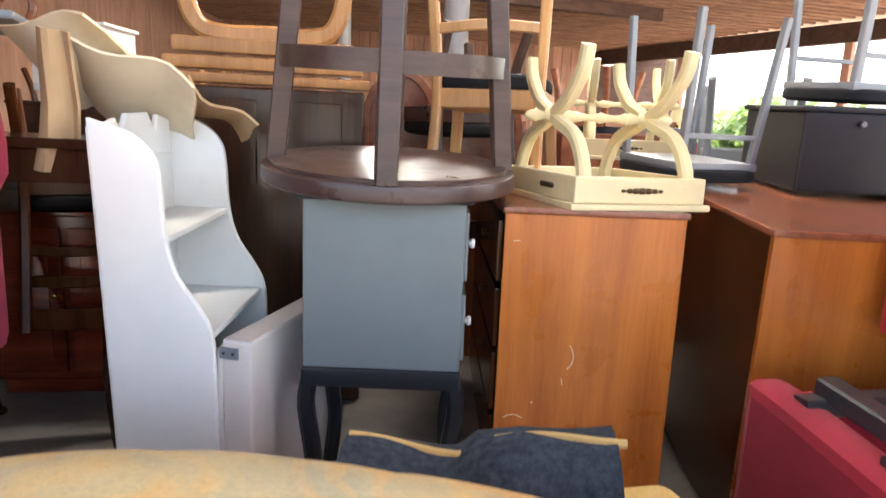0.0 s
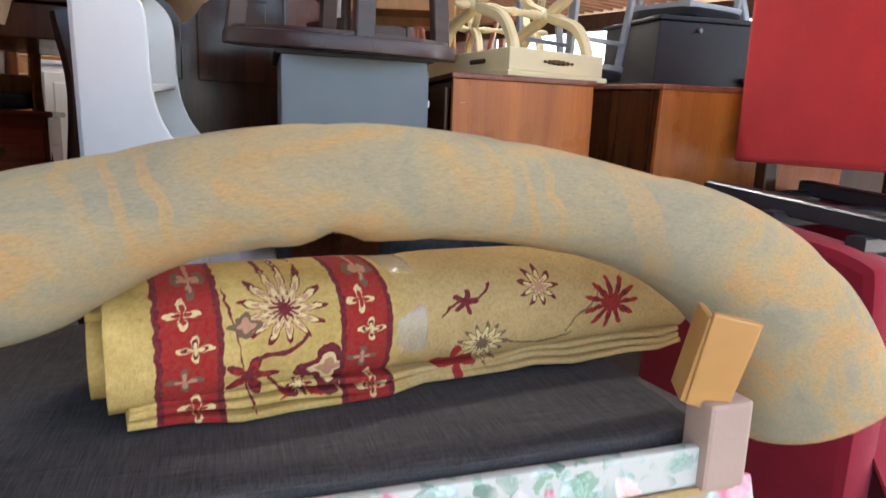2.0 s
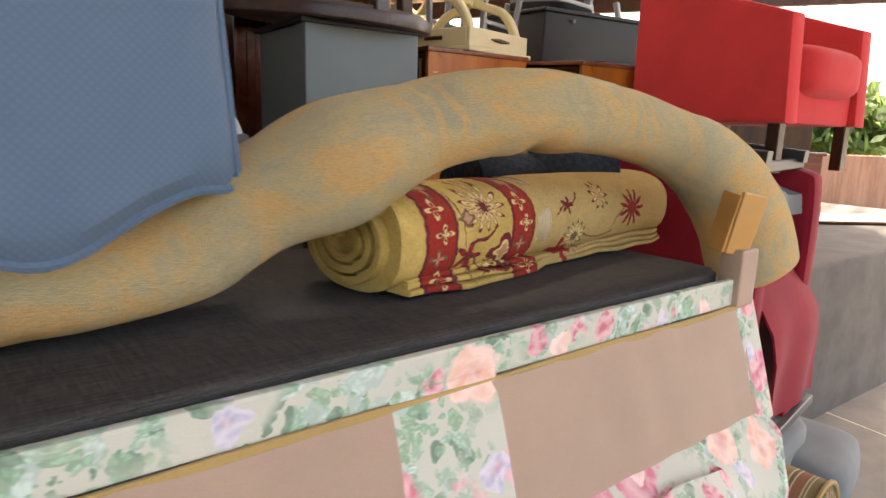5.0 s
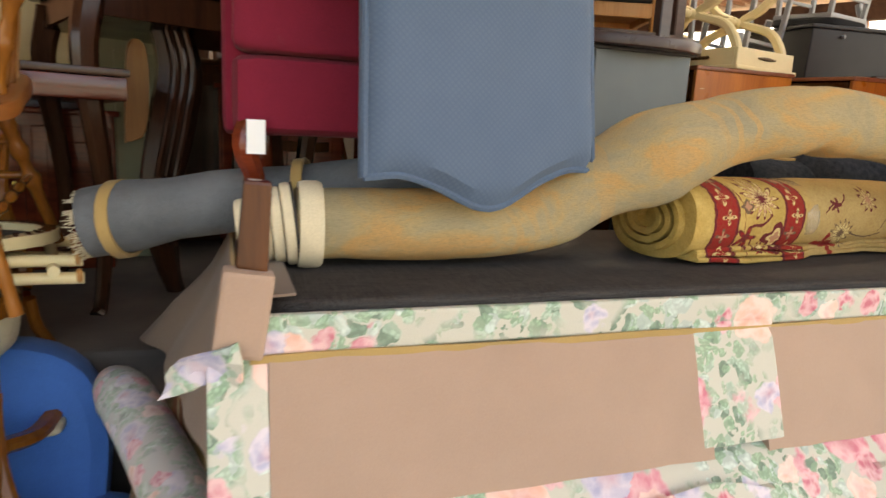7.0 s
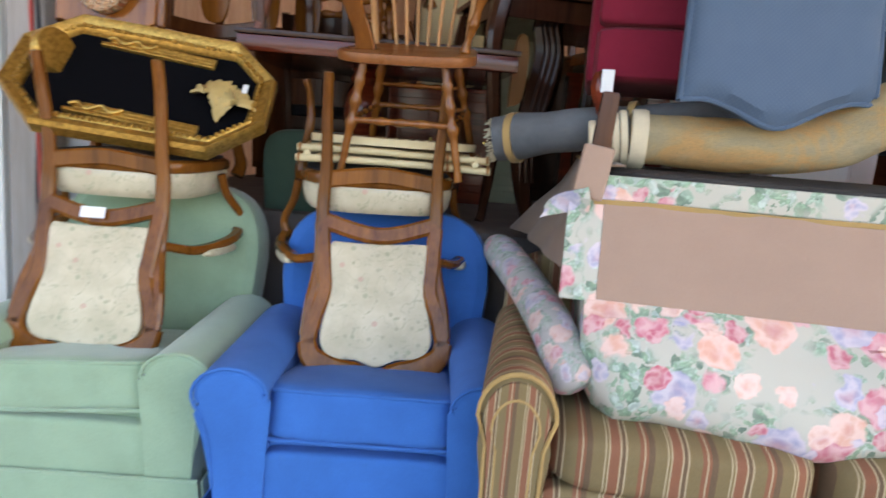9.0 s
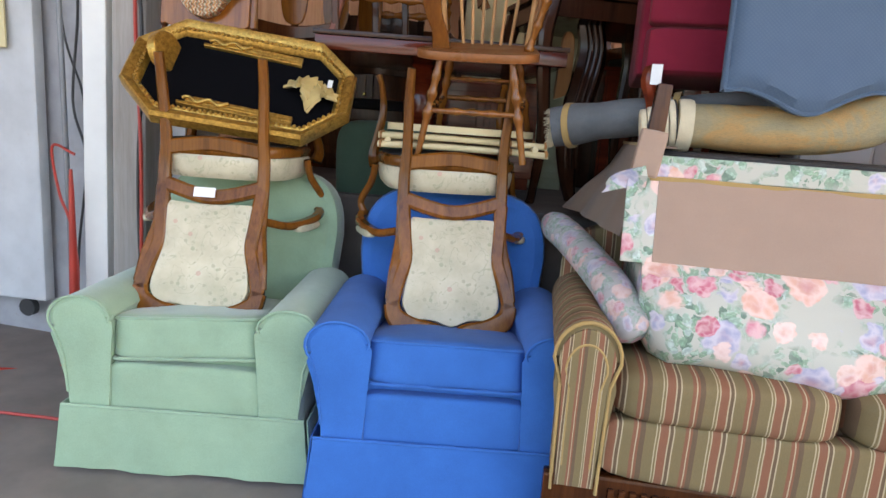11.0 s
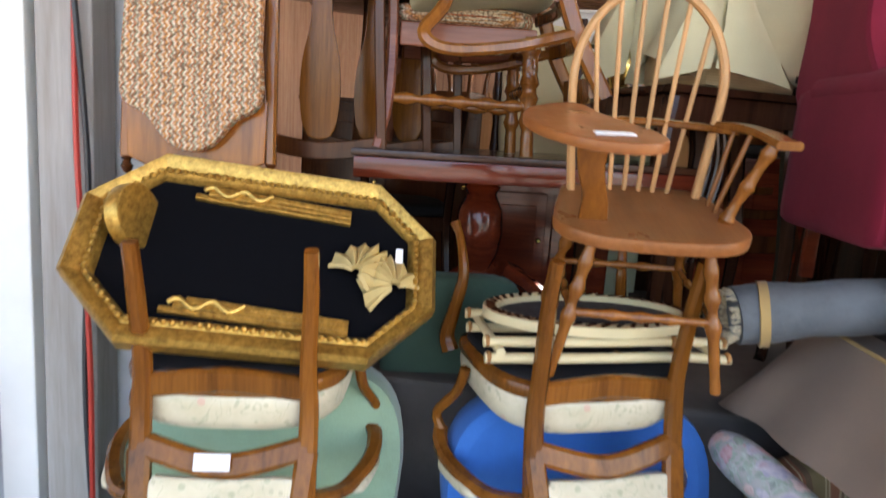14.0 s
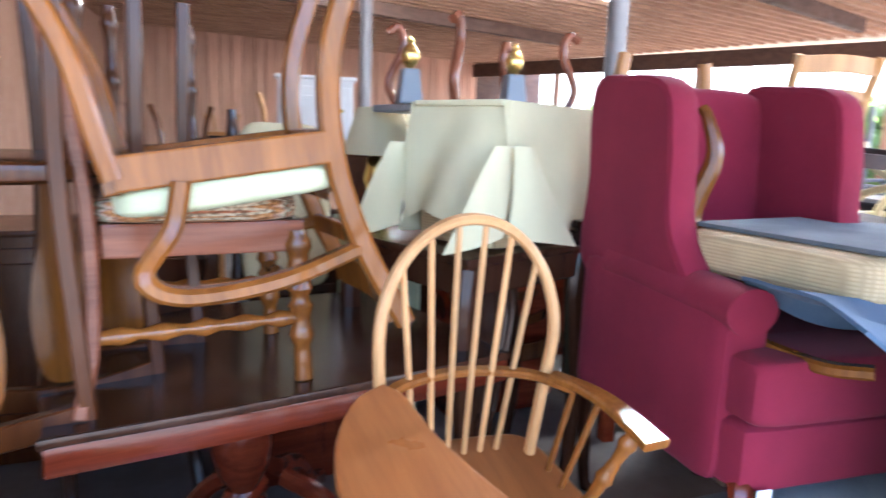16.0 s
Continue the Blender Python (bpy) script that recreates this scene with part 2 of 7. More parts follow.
def floral(name, base=(0.49, 0.475, 0.4), wash=0.0, scale=1.0):
    """Printed chintz: roses, peonies and lilacs among green leaves on cream."""
    m = Mat(name, 0.85, 0, 0.25)
    v0 = m.coords((scale, scale, scale))
    wob = m.n.new("ShaderNodeTexNoise")
    wob.inputs["Scale"].default_value = 22
    wob.inputs["Detail"].default_value = 3
    m.l.new(v0, wob.inputs["Vector"])
    add = m.n.new("ShaderNodeMixRGB")
    add.blend_type = "LINEAR_LIGHT"
    add.inputs[0].default_value = 0.028
    m.l.new(v0, add.inputs[1])
    m.l.new(wob.outputs["Color"], add.inputs[2])
    v = add.outputs[0]
    c = m.mix(m.noise(v0, 6, 3), base, tuple(k * 0.93 for k in base))
    # leaves: stretched small cells, in two greens
    for sc, col, thr in ((30, (0.1, 0.17, 0.12), 0.46), (38, (0.27, 0.36, 0.28), 0.5), (25, (0.36, 0.42, 0.38), 0.42), (46, (0.2, 0.3, 0.2), 0.5)):
        o = m.cells(v, sc)
        keep = m.math("GREATER_THAN", m.axes(o["Color"])[1], 0.42)
        leaf = m.math("MULTIPLY", m.math("LESS_THAN", o["Distance"], thr), keep)
        patch = m.ramp(m.noise(v0, 7.5, 2), (0.42, (0, 0, 0)), (0.52, (1, 1, 1)))
        vein = m.mix(m.ramp(m.cells(v, sc * 3)["Distance"], (0.2, (1, 1, 1)), (0.6, (0, 0, 0))), col, tuple(min(1, k * 1.5) for k in col))
        c = m.mix(m.math("MULTIPLY", m.math("MULTIPLY", leaf, patch), 0.85), c, vein)
    # blooms, with darker folds towards the heart
    for sc, r, cols in ((8.0, 0.43, ((0.55, 0.13, 0.19), (0.68, 0.36, 0.27), (0.33, 0.32, 0.46))), (13.0, 0.4, ((0.5, 0.11, 0.16), (0.38, 0.37, 0.5), (0.7, 0.44, 0.36)))):
        o = m.cells(v, sc, rand=0.75)
        pick = m.axes(o["Color"])
        hue = m.ramp(pick[0], (0, cols[0]), (0.42, cols[1]), (0.7, cols[2]), hard=True)
        fold = m.cells(v, sc * 4.5)
        hue = m.mix(m.ramp(fold["Distance"], (0.2, (1, 1, 1)), (0.7, (0, 0, 0))), m.mix(0.45, hue, (0.85, 0.72, 0.68)), hue)
        hue = m.mix(m.ramp(o["Distance"], (0.0, (0.6, 0.6, 0.6)), (0.25, (0, 0, 0))), hue, (0.42, 0.1, 0.13))
        keep = m.math("GREATER_THAN", pick[2], 0.1 if sc < 10 else 0.28)
        fac = m.math("MULTIPLY", m.ramp(o["Distance"], (r - 0.05, (1, 1, 1)), (r, (0, 0, 0))), keep)
        c = m.mix(m.math("MULTIPLY", fac, 0.9), c, hue)
    if wash:
        c = m.mix(wash, c, (0.3, 0.29, 0.3))
    m.color(c).bump(m.math("ADD", m.noise(v0, 350, 2), m.noise(v0, 14, 3)), 0.25, 0.003)
    return m.m


def striped(name, axis=0, scale=1.0):
    m = Mat(name, 0.85, 0, 0.25)
    v = m.coords((scale, scale, scale))
    a = m.axes(v)[axis]
    f = m.math("FRACT", m.math("MULTIPLY", m.math("ADD", a, m.math("MULTIPLY", m.noise(v, 4, 2), 0.012)), 6.6))
    olive, rust, cream, brown = (0.17, 0.125, 0.05), (0.23, 0.07, 0.035), (0.5, 0.4, 0.24), (0.1, 0.055, 0.03)
    c = m.ramp(f, (0, olive), (0.2, cream), (0.225, olive), (0.26, cream), (0.285, rust), (0.44, cream), (0.465, brown), (0.53, cream), (0.555, olive), (0.76, rust), (0.83, cream), (0.855, rust), (0.9, brown), hard=True)
    c = m.mix(0.3, c, m.mix(m.noise(v, 380, 2, 0.8), (0.08, 0.05, 0.03), (0.36, 0.27, 0.16)))
    m.color(c).bump(m.noise(v, 300, 2), 0.25, 0.002)
    return m.m


def tweed(name):
    m = Mat(name, 0.95, 0, 0.15)
    v = m.coords()
    a = m.axes(v)
    zig = m.math("PINGPONG", m.math("MULTIPLY", a[2], 1.0), 0.011)
    row = m.math("FRACT", m.math("MULTIPLY", m.math("ADD", a[0], zig), 27.0))
    o = m.cells(m.coords((1, 1, 1.3)), 105)
    hue = m.ramp(m.math("FRACT", m.math("ADD", m.axes(o["Color"])[0], m.math("MULTIPLY", row, 0.0))), (0, (0.42, 0.22, 0.09)), (0.22, (0.52, 0.44, 0.3)), (0.45, (0.34, 0.12, 0.06)), (0.62, (0.56, 0.48, 0.36)), (0.8, (0.22, 0.2, 0.1)), hard=True)
    band = m.ramp(row, (0, (0.5, 0.22, 0.07)), (0.22, (0.6, 0.5, 0.35)), (0.42, (0.42, 0.13, 0.06)), (0.58, (0.24, 0.26, 0.16)), (0.72, (0.62, 0.52, 0.38)), (0.88, (0.55, 0.3, 0.2)), hard=True)
    c = m.mix(0.16, band, hue)
    c = m.mix(m.ramp(o["Distance"], (0.35, (0, 0, 0)), (0.75, (0.75, 0.75, 0.75))), c, (0.08, 0.045, 0.025))
    m.color(c).bump(m.math("SUBTRACT", 1.0, o["Distance"]), 0.8, 0.004)
    return m.m


def brocade():
    m = Mat("cream_brocade", 0.5, 0, 0.4)
    v = m.coords()
    c = m.ramp(m.noise(v, 7, 4), (0.35, (0.44, 0.39, 0.26)), (0.65, (0.58, 0.52, 0.37)))
    for sc, thr, keepat, col in ((26, 0.22, 0.66, (0.28, 0.29, 0.18)), (17, 0.17, 0.72, (0.5, 0.26, 0.2)), (40, 0.3, 0.72, (0.33, 0.3, 0.2))):
        o = m.cells(v, sc)
        k = m.math("MULTIPLY", m.math("LESS_THAN", o["Distance"], thr), m.math("GREATER_THAN", m.axes(o["Color"])[0], keepat))
        c = m.mix(m.math("MULTIPLY", k, 0.6), c, col)
    vine = m.ramp(m.noise(v, 12, 2, 0.4, 1.5), (0.485, (0, 0, 0)), (0.497, (1, 1, 1)), (0.509, (0, 0, 0)))
    c = m.mix(m.math("MULTIPLY", vine, 0.6), c, (0.27, 0.27, 0.17))
    m.color(c).bump(m.noise(v, 45, 3), 0.2, 0.002)
    m.roughness(m.ramp(m.noise(v, 25, 3), (0.35, (0.35,) * 3), (0.7, (0.6,) * 3)))
    return m.m


def faded_rug():
    """The back of a large faded rug: sage grey with ochre and orange shapes and bands."""
    m = Mat("faded_rug_back", 0.95, 0, 0.15)
    v = m.coords()
    a = m.axes(v)
    shapes = m.noise(m.coords((3.4, 6.5, 6.5)), 1.0, 5, 0.6, 0.9)
    c = m.ramp(shapes, (0.36, (0.49, 0.425, 0.275)), (0.46, (0.58, 0.47, 0.275)), (0.53, (0.67, 0.49, 0.245)), (0.6, (0.79, 0.47, 0.185)), (0.76, (0.7, 0.52, 0.275)))
    skew = m.math("ADD", a[0], m.math("MULTIPLY", m.noise(v, 5, 2), 0.14))
    f = m.math("FRACT", m.math("MULTIPLY", m.math("ADD", skew, m.math("MULTIPLY", a[2], 0.35)), 1.75))
    bands = m.ramp(f, (0, (0, 0, 0)), (0.2, (1, 1, 1)), (0.235, (0, 0, 0)), (0.29, (1, 1, 1)), (0.32, (0, 0, 0)), (0.37, (1, 1, 1)), (0.395, (0, 0, 0)), (0.62, (0.7, 0.7, 0.7)), (0.7, (0, 0, 0)), hard=True)
    soft = m.math("MULTIPLY", bands, m.ramp(m.noise(v, 9, 3), (0.35, (0.25,) * 3), (0.62, (1,) * 3)))
    c = m.mix(m.math("MULTIPLY", soft, 0.75), c, (0.78, 0.48, 0.2))
    streak = m.noise(m.coords((22, 120, 120)), 3, 5, 0.85)
    c = m.mix(m.math("MULTIPLY", m.ramp(streak, (0.47, (0, 0, 0)), (0.64, (1, 1, 1))), 0.36), c, (0.24, 0.2, 0.125))
    fine = m.noise(m.coords((60, 300, 300)), 2, 3, 0.8)
    c = m.mix(m.math("MULTIPLY", m.ramp(fine, (0.4, (1, 1, 1)), (0.62, (0, 0, 0))), 0.2), c, (0.2, 0.16, 0.09))
    m.color(c).bump(m.math("ADD", m.math("ADD", streak, fine), m.noise(v, 10, 4, 0.6, 1.0)), 0.85, 0.009)
    return m.m


def red_rug():
    """Gold rug with two red bands of rosettes, palmettes, stars and vines."""
    m = Mat("gold_red_rug", 0.95, 0, 0.15)
    v = m.coords()
    a = m.axes(v)
    wob = m.n.new("ShaderNodeTexNoise")
    wob.inputs["Scale"].default_value = 70
    m.l.new(v, wob.inputs["Vector"])
    w = m.axes(wob.outputs["Color"])
    X = m.math("ADD", a[0], m.math("MULTIPLY", m.math("SUBTRACT", w[0], 0.5), 0.012))
    Z = m.math("ADD", m.math("MULTIPLY", a[2], 1.3), m.math("MULTIPLY", m.math("SUBTRACT", w[1], 0.5), 0.012))
    c = m.ramp(m.noise(v, 9, 5, 0.7), (0.3, (0.34, 0.22, 0.055)), (0.7, (0.52, 0.36, 0.12)))
    c = m.mix(m.ramp(X, (0.44, (0, 0, 0)), (0.5, (0.7, 0.7, 0.7))), c, m.mix(m.noise(v, 16, 4, 0.7), (0.3, 0.19, 0.08), (0.48, 0.34, 0.16)))
    wine, red, rose, brown, cream = (0.11, 0.008, 0.018), (0.25, 0.012, 0.014), (0.4, 0.2, 0.12), (0.13, 0.08, 0.05), (0.58, 0.44, 0.2)

    def motif(c, cx, cz, r, petals, depth, *cols):
        dx, dz = m.math("SUBTRACT", X, cx), m.math("SUBTRACT", Z, cz)
        rad = m.math("SQRT", m.math("ADD", m.math("MULTIPLY", dx, dx), m.math("MULTIPLY", dz, dz)))
        ang = m.math("ARCTAN2", dz, dx)
        lobe = m.math("ADD", 1 - depth, m.math("MULTIPLY", m.math("COSINE", m.math("MULTIPLY", ang, float(petals))), depth))
        k = m.math("DIVIDE", rad, lobe)
        for j, col in enumerate(cols):
            c = m.mix(m.math("LESS_THAN", k, r * (1 - j / len(cols) * 0.8)), c, col)
        return c

    def vine(c, x0, z0, x1, z1, width, col):
        t = m.math("DIVIDE", m.math("SUBTRACT", X, x0), x1 - x0)
        bow = m.math("MULTIPLY", m.math("SINE", m.math("MULTIPLY", t, 6.3)), 0.012)
        d = m.math("ABSOLUTE", m.math("SUBTRACT", m.math("SUBTRACT", Z, bow), m.math("ADD", z0, m.math("MULTIPLY", t, z1 - z0))))
        k = m.math("MULTIPLY", m.math("LESS_THAN", d, width), m.math("LESS_THAN", m.math("ABSOLUTE", m.math("SUBTRACT", t, 0.5)), 0.5))
        return m.mix(k, c, col)

    for x0, z0, x1, z1, wd, col in ((0.17, 0.26, 0.21, 0.02, 0.01, wine), (0.2, 0.1, 0.28, 0.04, 0.006, wine), (0.2, 0.1, 0.3, 0.17, 0.006, wine), (0.25, 0.03, 0.35, 0.05, 0.004, red), (0.58, 0.075, 0.86, 0.085, 0.003, brown), (0.84, 0.09, 0.92, 0.2, 0.004, brown), (0.55, 0.17, 0.66, 0.24, 0.004, wine)):
        c = vine(c, x0, z0, x1, z1, wd, col)
    for mo in ((0.262, 0.225, 0.075, 13, 0.3, wine, cream, rose, cream, wine), (0.205, 0.09, 0.046, 5, 0.35, wine, red, wine), (0.285, 0.05, 0.022, 6, 0.3, wine, cream), (0.19, 0.2, 0.02, 4, 0.3, brown), (0.335, 0.085, 0.06, 4, 0.22, wine, wine, cream, rose), (0.64, 0.09, 0.058, 13, 0.24, brown, cream, cream, brown), (0.955, 0.16, 0.075, 11, 0.34, red, wine, red), (0.6, 0.2, 0.03, 5, 0.35, wine), (0.585, 0.05, 0.045, 4, 0.4, red), (0.77, 0.22, 0.05, 9, 0.3, wine, cream, rose), (0.2, 0.2, 0.026, 4, 0.2, brown, rose)):
        c = motif(c, *mo)
    for lo, hi in ((0.07, 0.16), (0.36, 0.445)):
        k = m.math("MULTIPLY", m.math("GREATER_THAN", X, lo), m.math("LESS_THAN", X, hi))
        c = m.mix(k, c, red)
        for e in (lo, hi):
            c = m.mix(m.math("LESS_THAN", m.math("ABSOLUTE", m.math("SUBTRACT", X, e)), 0.005), c, wine)
        for j, z in enumerate((0.035, 0.1, 0.165, 0.23, 0.28)):
            c = motif(c, (lo + hi) / 2 + 0.008 * (-1) ** j, z, 0.028, 4, 0.42, *((cream, red), (brown, rose), (cream, wine, cream))[j % 3])
    c = m.mix(m.math("MULTIPLY", m.ramp(m.noise(v, 140, 3, 0.8), (0.4, (0, 0, 0)), (0.7, (1, 1, 1))), 0.4), c, (0.16, 0.09, 0.03))
    m.color(c).bump(m.noise(v, 260, 3), 0.7, 0.004)
    return m.m


def golden():
    m = Mat("gilt", 0.36, 0.75)
    v = m.coords()
    n1 = m.noise(v, 60, 5, 0.75)
    m.color(m.ramp(n1, (0.3, (0.2, 0.105, 0.02)), (0.62, (0.56, 0.34, 0.075)), (0.8, (0.68, 0.46, 0.14))))
    m.bump(m.noise(v, 140, 4), 0.35, 0.002)
    return m.m


def cane():
    m = Mat("woven_cane", 0.75)
    v = m.coords()
    a = m.axes(v)
    w = m.math("MULTIPLY", m.math("ABSOLUTE", m.math("SINE", m.math("MULTIPLY", a[0], 330.0))), m.math("ABSOLUTE", m.math("SINE", m.math("MULTIPLY", a[2], 330.0))))
    c = m.mix(m.noise(v, 14, 4), (0.36, 0.25, 0.12), (0.55, 0.42, 0.23))
    m.color(m.mix(w, m.mix(0.4, c, (0.15, 0.09, 0.04)), c)).bump(w, 0.5, 0.002)
    return m.m


QUILT, FLORAL, FLORAL_GREY, STRIPE, STRIPE_Y = quilted(), floral("floral_chintz", scale=0.86), floral("worn_floral_chintz", (0.42, 0.4, 0.37), 0.35, 1.35), striped("striped_upholstery"), striped("striped_side", 1)
TWEED, BROCADE, RUGBACK, REDRUG, GILT, CANE = tweed("woven_tweed"), brocade(), faded_rug(), red_rug(), golden(), cane()

MIRROR = Mat("dark_velvet_panel", 0.95, 0, 0.0)
MIRROR.b.inputs["Base Color"].default_value = (0.005, 0.005, 0.006, 1)
MIRROR = MIRROR.m


# ---- shapes ----
def T(x=0, y=0, z=0, rx=0, ry=0, rz=0):
    return pose(x, y, z, rx, ry, rz)


def part(name, bm, mat, parent=None, label="", sharp=38):
    """Links a bmesh as one mesh object under a thing or a part."""
    bmesh.ops.recalc_face_normals(bm, faces=bm.faces)
    for e in bm.edges:
        t = e.calc_face_angle(0)
        e.smooth = t < radians(sharp)
        if t > 0.12 and len(e.link_faces) == 2:
            a, b = sorted(f.calc_area() for f in e.link_faces)
            if b > 9 * a:
                e.smooth = False
    for f in bm.faces:
        f.smooth = True
    me = bpy.data.meshes.new(name)
    bm.to_mesh(me)
    bm.free()
    me.materials.append(mat)
    ob = new(name, me)
    if parent is not None:
        ob.parent = parent
    if label:
        ob["label"] = label
    return ob


def thicken(bm, d):
    """Gives a cloth or sheet its thickness."""
    bm.normal_update()
    bmesh.ops.solidify(bm, geom=bm.faces[:], thickness=d)


def thing(name, m, label, category, group=""):
    ob = new(name)
    ob.empty_display_size = 0.1
    ob.matrix_basis = m
    return tagged(ob, label, category, group)


def structure(name, bm, mat, label=""):
    return tagged(part(name, bm, mat), label, "", "", "structure")


def place(bm, verts, m):
    if m is not None:
        bmesh.ops.transform(bm, matrix=m, verts=verts)


def box(bm, c, s, bevel=0.004, m=None, taper=None):
    """A bevelled box with centre c and size s; taper scales the top in x and y."""
    vs = bmesh.ops.create_cube(bm, size=1.0)["verts"]
    for v in vs:
        k = taper if taper and v.co.z > 0 else 1
        v.co = Vector((v.co.x * s[0] * k + c[0], v.co.y * s[1] * k + c[1], v.co.z * s[2] + c[2]))
    place(bm, vs, m)
    if bevel > 0:
        es = list({e for v in vs for e in v.link_edges})
        bmesh.ops.bevel(bm, geom=es, offset=min(bevel, min(s) * 0.45), segments=2, profile=0.6, affect="EDGES")
    return bm


def B(c, s, bevel=0.004, m=None, taper=None):
    return box(bmesh.new(), c, s, bevel, m, taper)


def smooth_path(pts, n=8):
    """Catmull-Rom points through pts (tuples of any length)."""
    if len(pts) < 3:
        return [tuple(p) for p in pts]
    p = [np.array(q, float) for q in pts]
    p = [2 * p[0] - p[1]] + p + [2 * p[-1] - p[-2]]
    out = []
    for i in range(1, len(p) - 2):
        for k in range(n):
            t = k / n
            out.append(tuple(0.5 * (2 * p[i] + (p[i + 1] - p[i - 1]) * t + (2 * p[i - 1] - 5 * p[i] + 4 * p[i + 1] - p[i + 2]) * t * t + (3 * p[i] - p[i - 1] - 3 * p[i + 1] + p[i + 2]) * t ** 3)))
    return out + [tuple(p[-2])]


def sweep(bm, pts, ring, up=(0, 0, 1), m=None, closed=False):
    """Sweeps ring(i) -> list of (a, b) offsets along pts; a is sideways, b is up."""
    rows = []
    P = [Vector(q[:3]) for q in pts]
    n = len(P)
    last = None
    for i, q in enumerate(P):
        if closed:
            t = (P[(i + 1) % n] - P[i - 1]).normalized()
        else:
            t = (P[min(i + 1, n - 1)] - P[max(i - 1, 0)]).normalized()
        side = t.cross(Vector(up))
        if side.length < 0.15:
            side = last.copy() if last else t.cross(Vector((0, 1, 0.01)))
        side.normalize()
        if last and side.dot(last) < 0:
            side = -side
        last = side
        high = side.cross(t).normalized()
        rows.append([bm.verts.new(q + side * a + high * b) for a, b in ring(i)])
    k = len(rows[0])
    for i in range(n if closed else n - 1):
        r0, r1 = rows[i], rows[(i + 1) % n]
        for j in range(k):
            bm.faces.new((r0[j], r0[(j + 1) % k], r1[(j + 1) % k], r1[j]))
    if not closed:
        bm.faces.new(rows[0][::-1])
        bm.faces.new(rows[-1])
    place(bm, [v for r in rows for v in r], m)
    return bm


def tube(bm, pts, r, seg=10, m=None, closed=False, flat=1.0):
    """A round bar along pts; r is a radius or one for each point."""
    rr = [r] * len(pts) if isinstance(r, (int, float)) else r
    return sweep(bm, pts, lambda i: [(rr[i] * math.cos(2 * math.pi * j / seg), flat * rr[i] * math.sin(2 * math.pi * j / seg)) for j in range(seg)], (0.013, 0.02, 1), m, closed)


def bar(bm, pts, w, h, up=(0, 0, 1), m=None, soft=0.25):
    """A rounded rectangular bar along pts; w and h are numbers or lists."""
    n = len(pts)
    ww = [w] * n if isinstance(w, (int, float)) else w
    hh = [h] * n if isinstance(h, (int, float)) else h

    def ring(i):
        a, b = ww[i] / 2, hh[i] / 2
        c = soft * min(a, b)
        return [(a, b - c), (a - c, b), (c - a, b), (-a, b - c), (-a, c - b), (c - a, -b), (a - c, -b), (a, c - b)]
    return sweep(bm, pts, ring, up, m)


def lathe(bm, prof, seg=16, m=None):
    """Turns a profile of (radius, height) round the z axis."""
    rows = [[bm.verts.new((r * math.cos(2 * math.pi * j / seg), r * math.sin(2 * math.pi * j / seg), z)) for j in range(seg)] for r, z in prof]
    for r0, r1 in zip(rows, rows[1:]):
        for j in range(seg):
            bm.faces.new((r0[j], r0[(j + 1) % seg], r1[(j + 1) % seg], r1[j]))
    bm.faces.new(rows[0][::-1])
    bm.faces.new(rows[-1])
    place(bm, [v for r in rows for v in r], m)
    return bm


def turned(bm, a, b, r, beads=((0.12, 1.25), (0.3, 0.7), (0.5, 1.2), (0.7, 0.7), (0.88, 1.2)), seg=10):
    """A turned spindle from a to b."""
    a, b = Vector(a), Vector(b)
    n = 26
    prof = []
    for i in range(n + 1):
        t = i / n
        k = 0.85
        for c, s in beads:
            k += (s - 0.85) * math.exp(-((t - c) / 0.045) ** 2)
        prof.append((r * k, t * (b - a).length))
    q = (b - a).to_track_quat("Z", "Y").to_matrix().to_4x4()
    return lathe(bm, prof, seg, Matrix.Translation(a) @ q)


def prism(bm, outline, y0, y1, bevel=0.004, m=None):
    """Extrudes an outline of (x, z) from y0 to y1."""
    lo = [bm.verts.new((x, y0, z)) for x, z in outline]
    hi = [bm.verts.new((x, y1, z)) for x, z in outline]
    n = len(lo)
    f0, f1 = bm.faces.new(lo), bm.faces.new(hi[::-1])
    for i in range(n):
        bm.faces.new((lo[i], hi[i], hi[(i + 1) % n], lo[(i + 1) % n]))
    vs = lo + hi
    place(bm, vs, m)
    if bevel > 0:
        es = list(f0.edges) + list(f1.edges)
        bmesh.ops.bevel(bm, geom=es, offset=bevel, segments=2, profile=0.6, affect="EDGES")
    return bm


